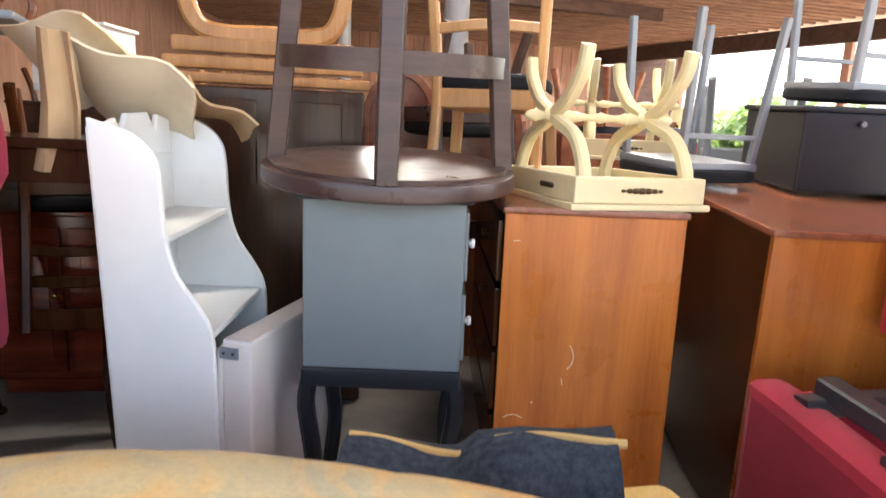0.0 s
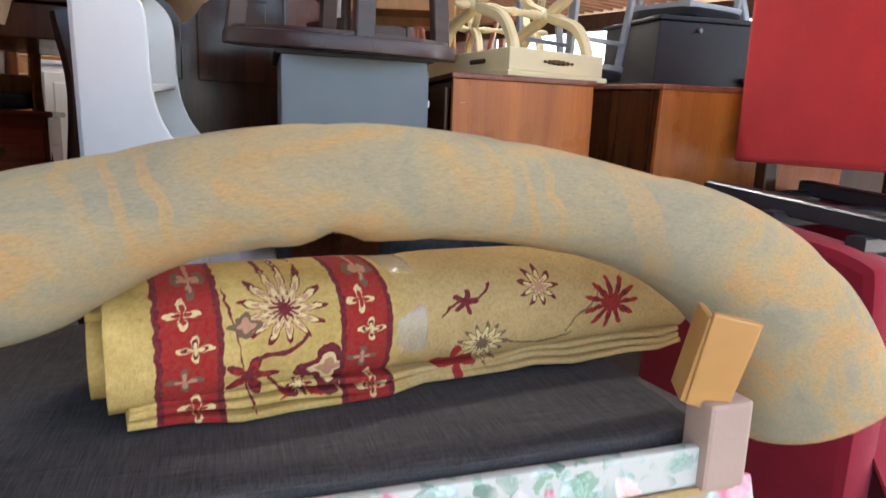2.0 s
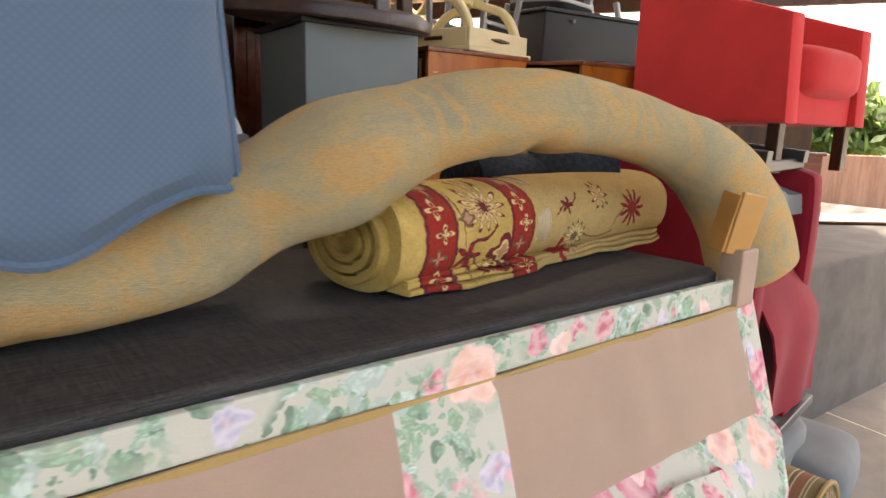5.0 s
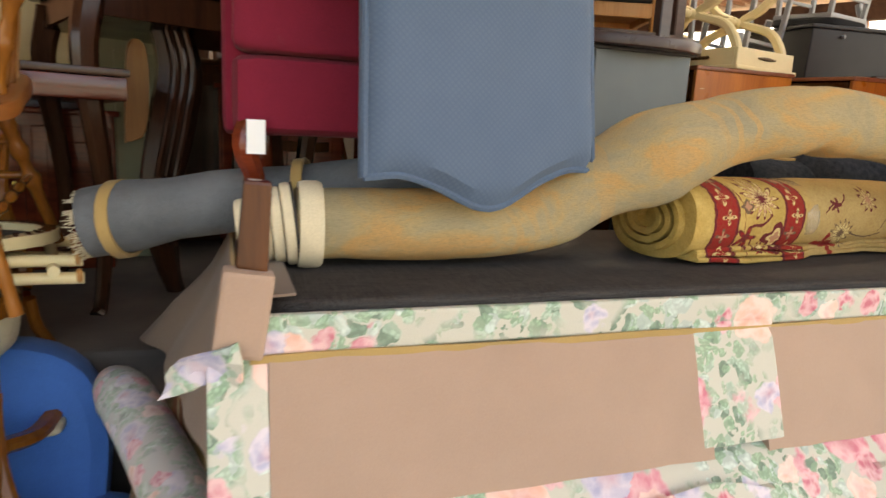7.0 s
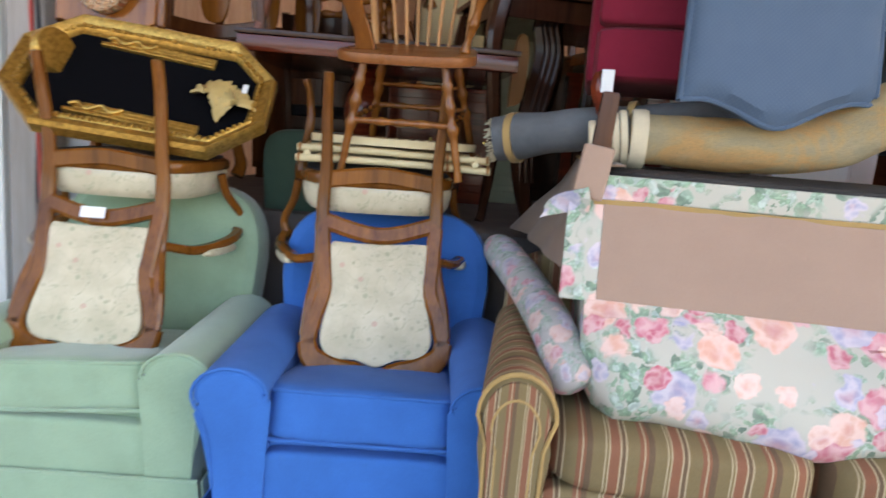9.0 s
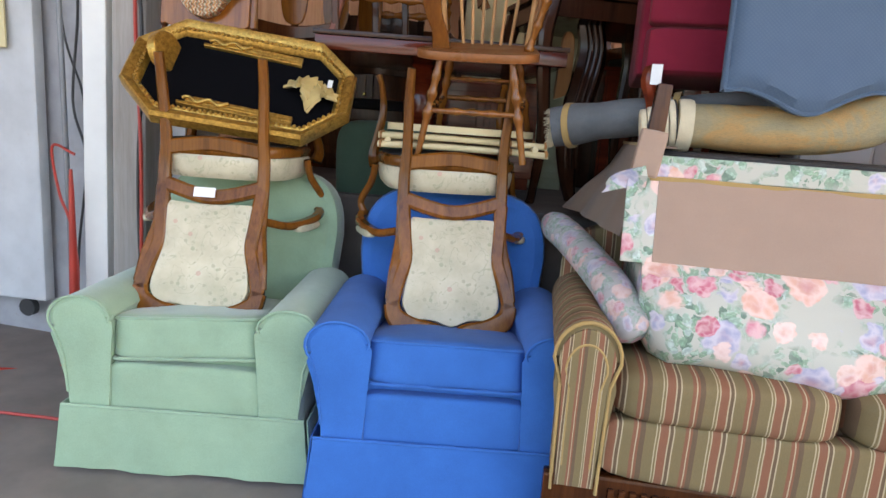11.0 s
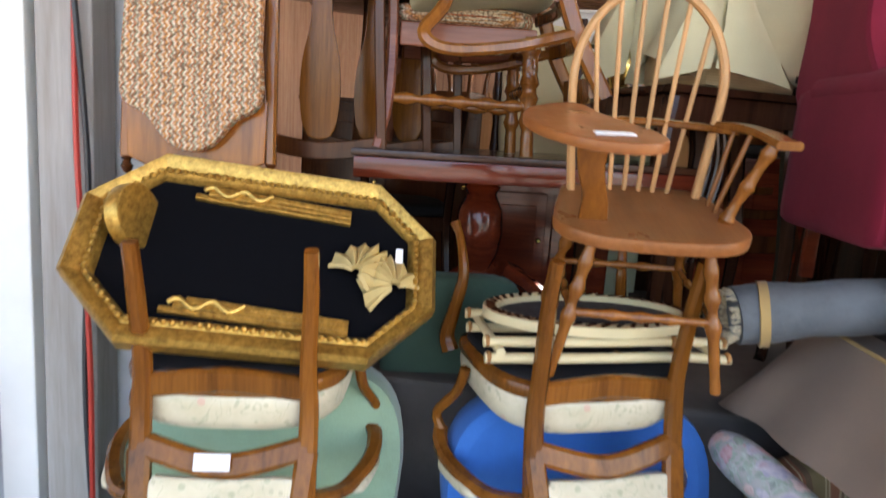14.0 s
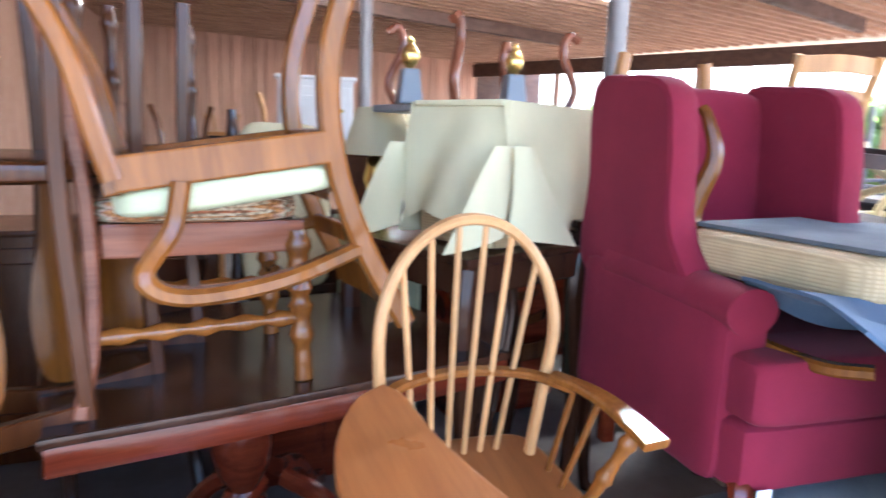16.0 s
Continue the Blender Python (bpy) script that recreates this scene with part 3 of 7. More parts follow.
def soft(bm, c, s, m=None, p=6.0, n=9, wrinkle=0.0, puff=0.0, seed=0):
    """A stuffed cushion: a box with well rounded edges, puffed and wrinkled."""
    vs = {}
    faces = []

    def vert(q):
        key = tuple(round(k, 5) for k in q)
        if key not in vs:
            vs[key] = bm.verts.new(q)
        return vs[key]
    g = [-1 + 2 * i / n for i in range(n + 1)]
    g = [math.copysign(abs(k) ** 0.75, k) for k in g]
    for ax in range(3):
        for sgn in (-1, 1):
            for i in range(n):
                for j in range(n):
                    quad = []
                    for a, b in ((g[i], g[j]), (g[i + 1], g[j]), (g[i + 1], g[j + 1]), (g[i], g[j + 1])):
                        q = [0, 0, 0]
                        q[ax], q[(ax + 1) % 3], q[(ax + 2) % 3] = sgn, a, b
                        quad.append(vert(q))
                    faces.append(quad)
    for quad in faces:
        bm.faces.new(quad)
    for v in vs.values():
        q = v.co.copy()
        k = (abs(q.x) ** p + abs(q.y) ** p + abs(q.z) ** p) ** (1 / p)
        q /= k
        bulge = 1 + puff * (1 - q.x * q.x) * (1 - q.y * q.y)
        w = Vector((q.x * s[0] / 2, q.y * s[1] / 2, q.z * s[2] / 2 * bulge))
        if wrinkle:
            nn = noise.noise_vector((w + Vector((seed * 3.7, 1, 2))) * 7) + 0.5 * noise.noise_vector((w + Vector((seed, 5, 2))) * 17)
            w += nn * wrinkle
        v.co = w + Vector(c)
    place(bm, list(vs.values()), m)
    return bm


def S(c, s, m=None, p=6.0, n=9, wrinkle=0.0, puff=0.0, seed=0):
    return soft(bmesh.new(), c, s, m, p, n, wrinkle, puff, seed)


def circle(r, n=32, a0=0, a1=360, c=(0, 0)):
    return [(c[0] + r * math.cos(radians(a0 + (a1 - a0) * i / n)), c[1] + r * math.sin(radians(a0 + (a1 - a0) * i / n))) for i in range(n + (a1 - a0 != 360))]


def pipe(name, pts, r, mat, parent, label="", seg=8, closed=False):
    return part(name, tube(bmesh.new(), pts, r, seg, None, closed), mat, parent, label)


# ---- the building ----
G = -0.12  # the yard slab
DOCK = 0.85  # the raised floor inside
EAVE = 4.7
bm = bmesh.new()
box(bm, (0, 0, G - 0.1), (600, 600, 0.2), 0)
structure("ground", bm, CONCRETE, "worn grey concrete yard slab")
for pts in (((-4.6, -0.4), (-3.3, -0.15)), ((-4.6, -2.2), (-2.2, -1.1)), ((1.2, -0.6), (5.5, 0.9)), ((2.4, -2), (3.2, 5))):
    bm = bmesh.new()
    a, b = (Vector((*q, G + 0.001)) for q in pts)
    bar(bm, [tuple(a.lerp(b, k / 12) + Vector((0, random.uniform(-0.012, 0.012), 0))) for k in range(13)], 0.012, 0.003)
    structure("floor_joint", bm, CARDLIGHT, "pale joint in the concrete slab")
bm = bmesh.new()
box(bm, (1.0, 9.2, DOCK / 2 - 0.1), (10.2, 16.0, DOCK + 0.2), 0.02)
structure("floor", bm, DARKFLOOR, "raised dusty dark floor inside the shed")

# the shed stands at an angle to the row of furniture
WALL_DIR = Vector((0.97, 0.26, 0)).normalized()
SIDE_DIR = Vector((-0.53, 0.85, 0)).normalized()
CORNER = Vector((4.9, 21.0, 0))
wall_deg = math.degrees(math.atan2(WALL_DIR.y, WALL_DIR.x))
side_deg = math.degrees(math.atan2(SIDE_DIR.y, SIDE_DIR.x))
back = tagged(new("wall_back"), "back wall of rough red-brown vertical boards", "", "", "structure")
back.matrix_basis = Matrix.Translation(CORNER) @ T(rz=wall_deg)
for i in range(62):
    h = EAVE + 0.6 + random.uniform(-0.02, 0.02)
    part("board", B((-0.16 - 0.32 * i, 0.05 + random.uniform(-0.012, 0.012), h / 2), (0.305, 0.05, h), 0.006), BOARD, back)
bm = bmesh.new()
box(bm, (-9, 0.16, 2.7), (24, 0.08, 5.4), 0, Matrix.Translation(CORNER) @ T(rz=wall_deg))
structure("wall_outer", bm, BEAM)

side = Matrix.Translation(CORNER) @ T(rz=side_deg)
bm = bmesh.new()
box(bm, (-11, 0, 0.5), (24, 0.16, 1.4), 0.01, side)
structure("wall_east", bm, BOARD, "low board wall under the open side of the shed")
bm = bmesh.new()
box(bm, (-11, 0.05, EAVE - 0.1), (26, 0.2, 0.42), 0.02, side)
structure("eave_beam", bm, BEAM, "long brown beam over the open side")
for k in (-3.2, -7.6, -12):
    bm = bmesh.new()
    box(bm, (k, 0, 3.1), (0.18, 0.16, 2.8), 0.01, side)
    structure("side_post", bm, BOARD, "square post in the open side")
# the roof: decking, battens below it, purlins and beams
roof = Matrix.Translation(CORNER) @ T(rz=wall_deg)
bm = bmesh.new()
# the decking reaches out of view over the yard, added to block sun
outline = [Vector((-15, 26)), Vector((6.0, 23.5)), Vector((13.5, 9.2)), Vector((5.6, 1.2)), Vector((5.6, -3.6)), Vector((-15, -3.6))]
low = [bm.verts.new((q.x, q.y, EAVE + 0.22)) for q in outline]
top = [bm.verts.new((q.x, q.y, EAVE + 0.3)) for q in outline]
bm.faces.new(low[::-1]), bm.faces.new(top)
for i in range(6):
    bm.faces.new((low[i], low[(i + 1) % 6], top[(i + 1) % 6], top[i]))
structure("ceiling", bm, DECKING, "pale roof decking with an unseen front canopy added for shade")
bm = bmesh.new()
for i in range(70):
    y = -0.3 - 0.29 * i
    x1 = 0.4 + 0.2 * (-y)
    box(bm, ((x1 - 16) / 2, y, EAVE + 0.17), (x1 + 16, 0.09, 0.09), 0, roof)
structure("ceiling_battens", bm, BATTEN, "brown roof battens in close rows")
for k, (a, b) in enumerate((((-9.5, 9.5), (4.5, 14.0)), ((-9, 3.2), (8.5, 9.5)))):
    a, b = Vector((*a, EAVE + 0.0)), Vector((*b, EAVE + 0.0))
    structure("roof_beam", bar(bmesh.new(), [tuple(a), tuple(b)], 0.14, 0.26), BEAM, "dark beam under the roof")
for x, y, r in ((0.06, 4.5, 0.085), (-1.3, 8.4, 0.08)):
    structure("post", lathe(bmesh.new(), [(r * 1.6, DOCK), (r * 1.6, DOCK + 0.02), (r, DOCK + 0.03), (r, EAVE + 0.1), (r * 1.5, EAVE + 0.12)], 18, T(x, y, 0)), STEEL_POST, "round dark steel roof post")
bm = bmesh.new()
box(bm, (-6.2, 12, 2.5), (0.12, 24, 5.4), 0)
structure("wall_west", bm, BOARD)

# the front corner: weathered post, white jamb, grey plaster, white sliding panel
bm = bmesh.new()
prism(bm, [(-0.085, 0), (0.085, 0), (0.085, 4.9), (-0.085, 4.9)], -0.07, 0.07, 0.008, T(-4.165, 1.0, 0, 0, 1.2, 8))
structure("trim_post", bm, POSTWOOD, "weathered grey wooden door post")
bm = bmesh.new()
prism(bm, [(-0.06, 0), (0.06, 0), (0.06, 4.9), (-0.06, 4.9)], -0.03, 0.03, 0.006, T(-4.345, 0.95, 0, 0, 1.2, 8))
structure("trim_jamb", bm, WHITE, "white painted door jamb")
bm = bmesh.new()
box(bm, (-4.75, 1.22, 2.38), (1.1, 0.12, 5.04), 0.005)
structure("wall_front", bm, GREYWALL, "stained grey plaster strip beside the door")
bm = bmesh.new()
box(bm, (-4.04, 1.25, 2.38), (0.2, 0.3, 5.04), 0.005)
structure("wall_corner", bm, WALLWHITE, "peeling whitewashed wall edge")
panel = tagged(new("door_1"), "white sliding door panel on casters", "", "", "structure")
panel.matrix_basis = T(-5.84, 1.02, 0, 0, 0, 4)
part("door_panel", B((0, 0, 1.75), (2.1, 0.07, 3.3), 0.012), WALLWHITE, panel)
bm = lathe(bmesh.new(), [(0.02, -0.02), (0.05, -0.018), (0.05, 0.018), (0.02, 0.02)], 14, T(0.92, -0.01, 0.05, 90))
part("caster", bm, RUBBER, panel)
sign = tagged(part("notice", B((0, 0, 0), (0.36, 0.012, 0.26), 0.004), CREAMCLOTH), "cream notice with three lines of lettering on the door panel", "notice")
sign.matrix_basis = T(-5.1, 1.01, 1.58, 0, 0, 4)
for k, w in ((0.06, 0.26), (0.0, 0.2), (-0.06, 0.23)):
    part("line", B((0, -0.008, k), (w, 0.004, 0.028), 0), INK, sign)


# ---- the armchairs in front ----
def club_chair(m, label, mat, W, D, seat_z=0.5, arm_z=0.6, back_z=0.98, lean=0, group="slipcovered armchairs"):
    c = thing("armchair", m, label, "armchair", group)
    a = 0.17
    part("base", B((0, 0.02, 0.27), (W - 0.04, D - 0.08, 0.36), 0.03), mat, c)
    # boxed cushion with a welt round its upper and lower edge
    cw, cd, ch = W - 2 * a + 0.015, D - 0.13, 0.17
    tip = T(0, -0.05, seat_z - 0.15, -11, lean)
    part("seat_cushion", S((0, 0, 0.005), (cw, cd, ch), tip, 11, 16, 0.008, 0.16, 3), mat, c)
    for z in (-ch / 2 + 0.012, ch / 2 - 0.012):
        edge = [(cw / 2 * 0.985 * math.copysign(abs(math.cos(t)) ** 0.12, math.cos(t)), cd / 2 * 0.99 * math.copysign(abs(math.sin(t)) ** 0.12, math.sin(t)), z) for t in np.linspace(0.01, 2 * math.pi + 0.01, 60)[:-1]]
        pipe("welt", [tuple(tip @ Vector(q)) for q in edge], 0.0065, mat, c, "", 6, True)
    part("front_rail", S((0, -D / 2 + 0.05, 0.32), (W - 2 * a + 0.02, 0.09, 0.2), None, 10, 8, 0.002), mat, c)
    for s in (-1, 1):
        out = [(0, 0.02), (0, arm_z - 0.09)] + [(0.1 + 0.11 * math.cos(radians(t)), arm_z - 0.085 + 0.085 * math.sin(radians(t))) for t in range(170, -50, -16)] + [(a - 0.01, arm_z - 0.22), (a - 0.022, 0.3), (a - 0.02, 0.02)]
        out = [(s * (W / 2 - a + x), z) for x, z in out]
        bm = bmesh.new()
        prism(bm, out, -D / 2, D / 2 - 0.12, 0.018)
        part("arm", bm, mat, c)
        trim = [(x, -D / 2 - 0.002, z) for x, z in out[1:-1]]
        pipe("welt", trim, 0.005, mat, c, "", 6)
    # rounded back
    out = [(-W / 2 + 0.08, 0.3)] + [(-(W / 2 - 0.03) * math.cos(radians(t)) ** 0.5 if t < 90 else 0, back_z - 0.3 + 0.3 * math.sin(radians(t)) ** 0.8) for t in range(0, 91, 10)]
    out += [(-x, z) for x, z in out[-2::-1]]
    bm = bmesh.new()
    prism(bm, out, 0, 0.2, 0.05, T(0, D / 2 - 0.26, 0, -9))
    part("backrest", bm, mat, c)
    # skirt: four hanging panels that flare and ripple, open at the corners
    for k, (span, dist) in enumerate(((W, D / 2), (D, W / 2), (W, D / 2), (D, W / 2))):
        bm = bmesh.new()
        nx = 22
        rows = []
        for i in range(nx + 1):
            u = -0.5 + i / nx
            rows.append([bm.verts.new((u * span * (1.0 + 0.05 * t), -dist - 0.006 - 0.016 * t + 0.007 * t * math.sin(u * 17 + k) + 0.004 * t * math.sin(u * 41), 0.25 - 0.235 * t + 0.004 * t * math.sin(u * 9 + k))) for t in (0, 0.06, 0.35, 0.7, 1.0)])
        for r0, r1 in zip(rows, rows[1:]):
            for j in range(4):
                bm.faces.new((r0[j], r1[j], r1[j + 1], r0[j + 1]))
        thicken(bm, 0.005)
        bmesh.ops.transform(bm, matrix=T(0, 0, 0, 0, 0, 90 * k), verts=bm.verts)
        part("skirt", bm, mat, c)
    pipe("skirt_welt", [(-W / 2, -D / 2 - 0.01, 0.252), (W / 2, -D / 2 - 0.01, 0.252)], 0.006, mat, c, "", 6)
    return c


club_chair(T(-2.42, 0.62, G, 0, 0, 12), "bright blue slipcovered armchair with rolled arms and skirt", BLUE, 0.88, 0.84, 0.61, 0.67, 1.09)
club_chair(T(-3.36, 0.54, G, 0, 0, 12), "sage green velvet armchair with sagging cushion and skirt", GREEN, 0.88, 0.86, 0.6, 0.66, 1.12, -3.5)


# ---- the two upturned open armchairs ----
def open_armchair(m, tag=False):
    """A carved open armchair, built upright with the back legs on the line y = 0."""
    c = thing("open_armchair", m, "upturned carved wooden armchair with cream floral brocade", "armchair", "upturned open armchairs")
    # back legs run into the stiles
    for s in (-1, 1):
        pts = smooth_path([(s * 0.2, 0.045, 0.0), (s * 0.2, 0.02, 0.12), (s * 0.195, 0.0, 0.3), (s * 0.2, 0.0, 0.42), (s * 0.2, 0.03, 0.6), (s * 0.205, 0.06, 0.68), (s * 0.225, 0.11, 0.78), (s * 0.235, 0.15, 0.88)], 5)
        w = [0.032 + 0.018 * min(1, i / (len(pts) - 1) * 1.8) for i in range(len(pts))]
        part("back_leg", bar(bmesh.new(), pts, w, [0.036] * len(pts), (0, 1, 0), None, 0.5), CARVED, c)
        # front cabriole leg
        pts = smooth_path([(s * 0.3, -0.53, 0.0), (s * 0.285, -0.505, 0.05), (s * 0.275, -0.475, 0.16), (s * 0.295, -0.49, 0.28), (s * 0.31, -0.5, 0.36), (s * 0.3, -0.48, 0.41)], 5)
        w = [0.034, 0.03, 0.027, 0.025, 0.025, 0.026] + [0.027 + 0.028 * k / 20 for k in range(len(pts) - 6)]
        part("front_leg", bar(bmesh.new(), pts, w, w, (0, 1, 0), None, 0.6), CARVED, c)
        # arm and its support
        arm = smooth_path([(s * 0.215, 0.03, 0.63), (s * 0.29, -0.06, 0.655), (s * 0.35, -0.2, 0.645), (s * 0.36, -0.3, 0.63), (s * 0.345, -0.36, 0.615)], 5)
        a = part("arm", bar(bmesh.new(), arm, 0.045, 0.032, (0, 0, 1), None, 0.6), CARVED, c)
        part("arm_pad", S((0, 0, 0), (0.055, 0.2, 0.035), T(s * 0.338, -0.17, 0.67, 0, 0, s * 14), 3, 7), BROCADE, a, "cream brocade arm pad")
        sup = smooth_path([(s * 0.345, -0.35, 0.615), (s * 0.36, -0.36, 0.56), (s * 0.32, -0.3, 0.47), (s * 0.305, -0.28, 0.39)], 5)
        part("arm_support", bar(bmesh.new(), sup, 0.03, 0.03, (0, 1, 0), None, 0.6), CARVED, c)
    # seat rails and stuffed seat
    def seat_out(k, n=40):
        pts = []
        for i in range(n):
            t = 2 * math.pi * i / n
            x, y = math.cos(t), math.sin(t)
            e = 0.55
            pts.append((math.copysign(abs(x) ** e, x) * (0.33 - 0.075 * (y + 1) / 2) * k, -0.25 + math.copysign(abs(y) ** e, y) * 0.26 * k))
        return pts
    def slab(z0, z1, k0, k1, dome=0.0):
        bm = bmesh.new()
        rows = []
        for j in range(7):
            t = j / 6
            k = k0 + (k1 - k0) * t
            k *= 1 - 0.06 * (2 * t - 1) ** 4
            rows.append([bm.verts.new((x * k, (y + 0.25) * k - 0.25, z0 + (z1 - z0) * t)) for x, y in seat_out(1)])
        for r0, r1 in zip(rows, rows[1:]):
            for i in range(len(r0)):
                bm.faces.new((r0[i], r0[(i + 1) % len(r0)], r1[(i + 1) % len(r0)], r1[i]))
        f = bm.faces.new(rows[-1])
        bm.faces.new(rows[0][::-1])
        return bm
    part("seat_rail", slab(0.335, 0.385, 1.0, 1.0), CARVED, c)
    part("seat", slab(0.375, 0.475, 1.0, 0.94), BROCADE, c, "stuffed cream brocade seat")
    part("dust_cover", slab(0.325, 0.34, 0.93, 0.93), BLACKCLOTH, c, "black cloth under the seat")
    rail = smooth_path([(-0.2, -0.012, 0.36), (-0.1, 0.0, 0.345), (0, 0.004, 0.335), (0.1, 0.0, 0.345), (0.2, -0.012, 0.36)], 5)
    part("back_rail", bar(bmesh.new(), rail, 0.03, 0.06, (0, 0, 1), None, 0.5), CARVED, c)
    # back frame: lower rail, shaped crest, brocade panel
    tilt = T(0, 0.025, 0.535, -20) @ Matrix.Diagonal((1.0, 1, 1.22, 1))
    low = smooth_path([(-0.2, 0, -0.03), (-0.08, 0, 0.0), (0, 0, 0.01), (0.08, 0, 0.0), (0.2, 0, -0.03)], 5)
    part("lower_rail", bar(bmesh.new(), low, 0.035, 0.05, (0, 0, 1), tilt, 0.5), CARVED, c)
    crest = smooth_path([(-0.235, 0, 0.31), (-0.215, 0, 0.36), (-0.14, 0, 0.395), (-0.07, 0, 0.41), (0, 0, 0.432), (0.07, 0, 0.41), (0.14, 0, 0.395), (0.215, 0, 0.36), (0.235, 0, 0.31)], 6)
    part("crest", bar(bmesh.new(), crest, 0.036, [0.062 + 0.018 * math.sin(math.pi * i / (len(crest) - 1)) for i in range(len(crest))], (0, 0, 1), tilt, 0.5), CARVED, c)
    out = [(-0.16, 0.03), (0, 0.035), (0.16, 0.03), (0.172, 0.06), (0.165, 0.18), (0.185, 0.26), (0.19, 0.32), (0.15, 0.36), (0.07, 0.365), (0, 0.385), (-0.07, 0.365), (-0.15, 0.36), (-0.19, 0.32), (-0.185, 0.26), (-0.165, 0.18), (-0.172, 0.06)]
    out = [q[:2] for q in smooth_path(out + out[:1], 3)][:-1]
    part("back_panel", prism(bmesh.new(), out, -0.025, 0.012, 0.008, tilt), BROCADE, c, "cream brocade back panel with small flowers")
    for s in (-1, 1):
        st = smooth_path([(s * 0.2, 0, -0.02), (s * 0.188, 0, 0.1), (s * 0.183, 0, 0.17), (s * 0.21, 0, 0.24), (s * 0.232, 0, 0.32)], 5)
        part("stile", bar(bmesh.new(), st, 0.054, 0.036, (0, 1, 0), tilt, 0.5), CARVED, c)
    if tag:
        part("paper_label", B((-0.02, 0.03, 0.0), (0.085, 0.002, 0.032), 0, tilt), PAPER, c, "white paper price label")
    return c


FLIP = T(0, 0, 0, 180)
open_armchair(T(-2.465, 0.735, 1.42, 0, 0, 21) @ FLIP)
open_armchair(T(-3.4, 0.515, 1.415, 0, 0, 11.5) @ FLIP, True)


# ---- the gilt mirror frame on the green chair's guest ----
def gilt_mirror(m):
    c = thing("mirror_frame", m, "large octagonal gilt frame with broken mouldings, dark backing", "mirror frame")
    w, h, k = 0.465, 0.28, 0.17
    def octo(d):
        q = d * 0.41
        return [(-w + d, -h + k + q * 0.2), (-w + k + q * 0.2, -h + d), (w - k - q * 0.2, -h + d), (w - d, -h + k + q * 0.2), (w - d, h - k - q * 0.2), (w - k - q * 0.2, h - d), (-w + k + q * 0.2, h - d), (-w + d, h - k - q * 0.2)]
    part("backing", prism(bmesh.new(), octo(0.04), -0.02, 0.0, 0), MIRROR, c, "black backing")
    prof = ((0.0, 0.0), (0.0, -0.045), (0.012, -0.06), (0.035, -0.052), (0.05, -0.04), (0.06, -0.046), (0.075, -0.03), (0.08, 0.0))
    for i in range(8):
        bm = bmesh.new()
        rows = []
        for d, y in prof:
            o = octo(d)
            rows.append([bm.verts.new((o[i][0], y, o[i][1])), bm.verts.new((o[(i + 1) % 8][0], y, o[(i + 1) % 8][1]))])
        for r0, r1 in zip(rows, rows[1:] + rows[:1]):
            bm.faces.new((r0[0], r0[1], r1[1], r1[0]))
        bm.faces.new([r[0] for r in rows]), bm.faces.new([r[1] for r in rows][::-1])
        side = part("moulding", bm, GILT, c)
        # beaded carving along the inner edge
        o0, o1 = octo(0.058), octo(0.022)
        for o, r in ((o0, 0.009), (o1, 0.006)):
            a, b = Vector((o[i][0], -0.05, o[i][1])), Vector((o[(i + 1) % 8][0], -0.05, o[(i + 1) % 8][1]))
            nb = max(3, int((b - a).length / (r * 2.3)))
            bm = bmesh.new()
            for q in range(nb):
                pt = a.lerp(b, (q + 0.5) / nb)
                bmesh.ops.create_icosphere(bm, subdivisions=1, radius=r * random.uniform(0.8, 1.2), matrix=Matrix.Translation(pt))
            part("beading", bm, GILT, side)
    # loose mouldings lying across the panel, and a broken shell ornament
    for y, z, x0, x1, tilt in ((-0.03, h - 0.12, -0.2, 0.22, -6), (-0.03, -h + 0.1, -0.22, 0.24, -4)):
        bm = bmesh.new()
        for d in (0, 0.016, 0.03):
            bar(bm, [(x0 + d * 2, y - 0.004 * d, z + d), (x1, y, z - 0.02 + d)], 0.018, 0.015)
        pts = [(x0 + 0.02 + q * 0.012, y - 0.014, z + 0.015 + 0.012 * math.sin(q * 0.9)) for q in range(16)]
        tube(bm, pts, 0.007, 6)
        part("loose_moulding", bm, GILT, c, "loose gilt moulding strip")
    # two broken halves of a ribbed plaster shell
    for x, z, rz, k in ((0.27, 0.0, 35, 0), (0.325, -0.03, -30, 1)):
        shell = bmesh.new()
        rows = []
        for a in range(19):
            t = radians(-100 + 200 * a / 18)
            rib = 1 + 0.06 * math.cos(a * math.pi)
            rows.append([shell.verts.new((q * rib * math.sin(t), -0.02 - 0.055 * math.cos(q / 0.1 * 1.45) - 0.006 * math.cos(a * math.pi) * (q > 0.03), q * 1.15 * rib * math.cos(t) - 0.05)) for q in (0.012, 0.04, 0.07, 0.092 + 0.006 * ((a * 7 + k) % 3))])
        for r0, r1 in zip(rows, rows[1:]):
            for q in range(3):
                shell.faces.new((r0[q], r0[q + 1], r1[q + 1], r1[q]))
        thicken(shell, 0.012)
        bmesh.ops.transform(shell, matrix=T(x, 0, z, 0, rz, 0) @ Matrix.Diagonal((0.75, 1, 1, 1)), verts=shell.verts)
        part("shell_ornament", shell, GESSO, c, "broken half of a pale gilt shell")
    bm = bmesh.new()
    prism(bm, circle(0.085, 24), -0.02, 0.02, 0.006, T(-0.33, -0.05, 0.06, 0, 0, 62))
    part("round_ornament", bm, GILT, c, "gilt round ornament standing on edge")
    part("paper_label", B((0.36, -0.052, 0.04), (0.02, 0.002, 0.045), 0), PAPER, c)
    return c


gilt_mirror(T(-3.405, 0.735, 1.325, -42, 5.5, 17))


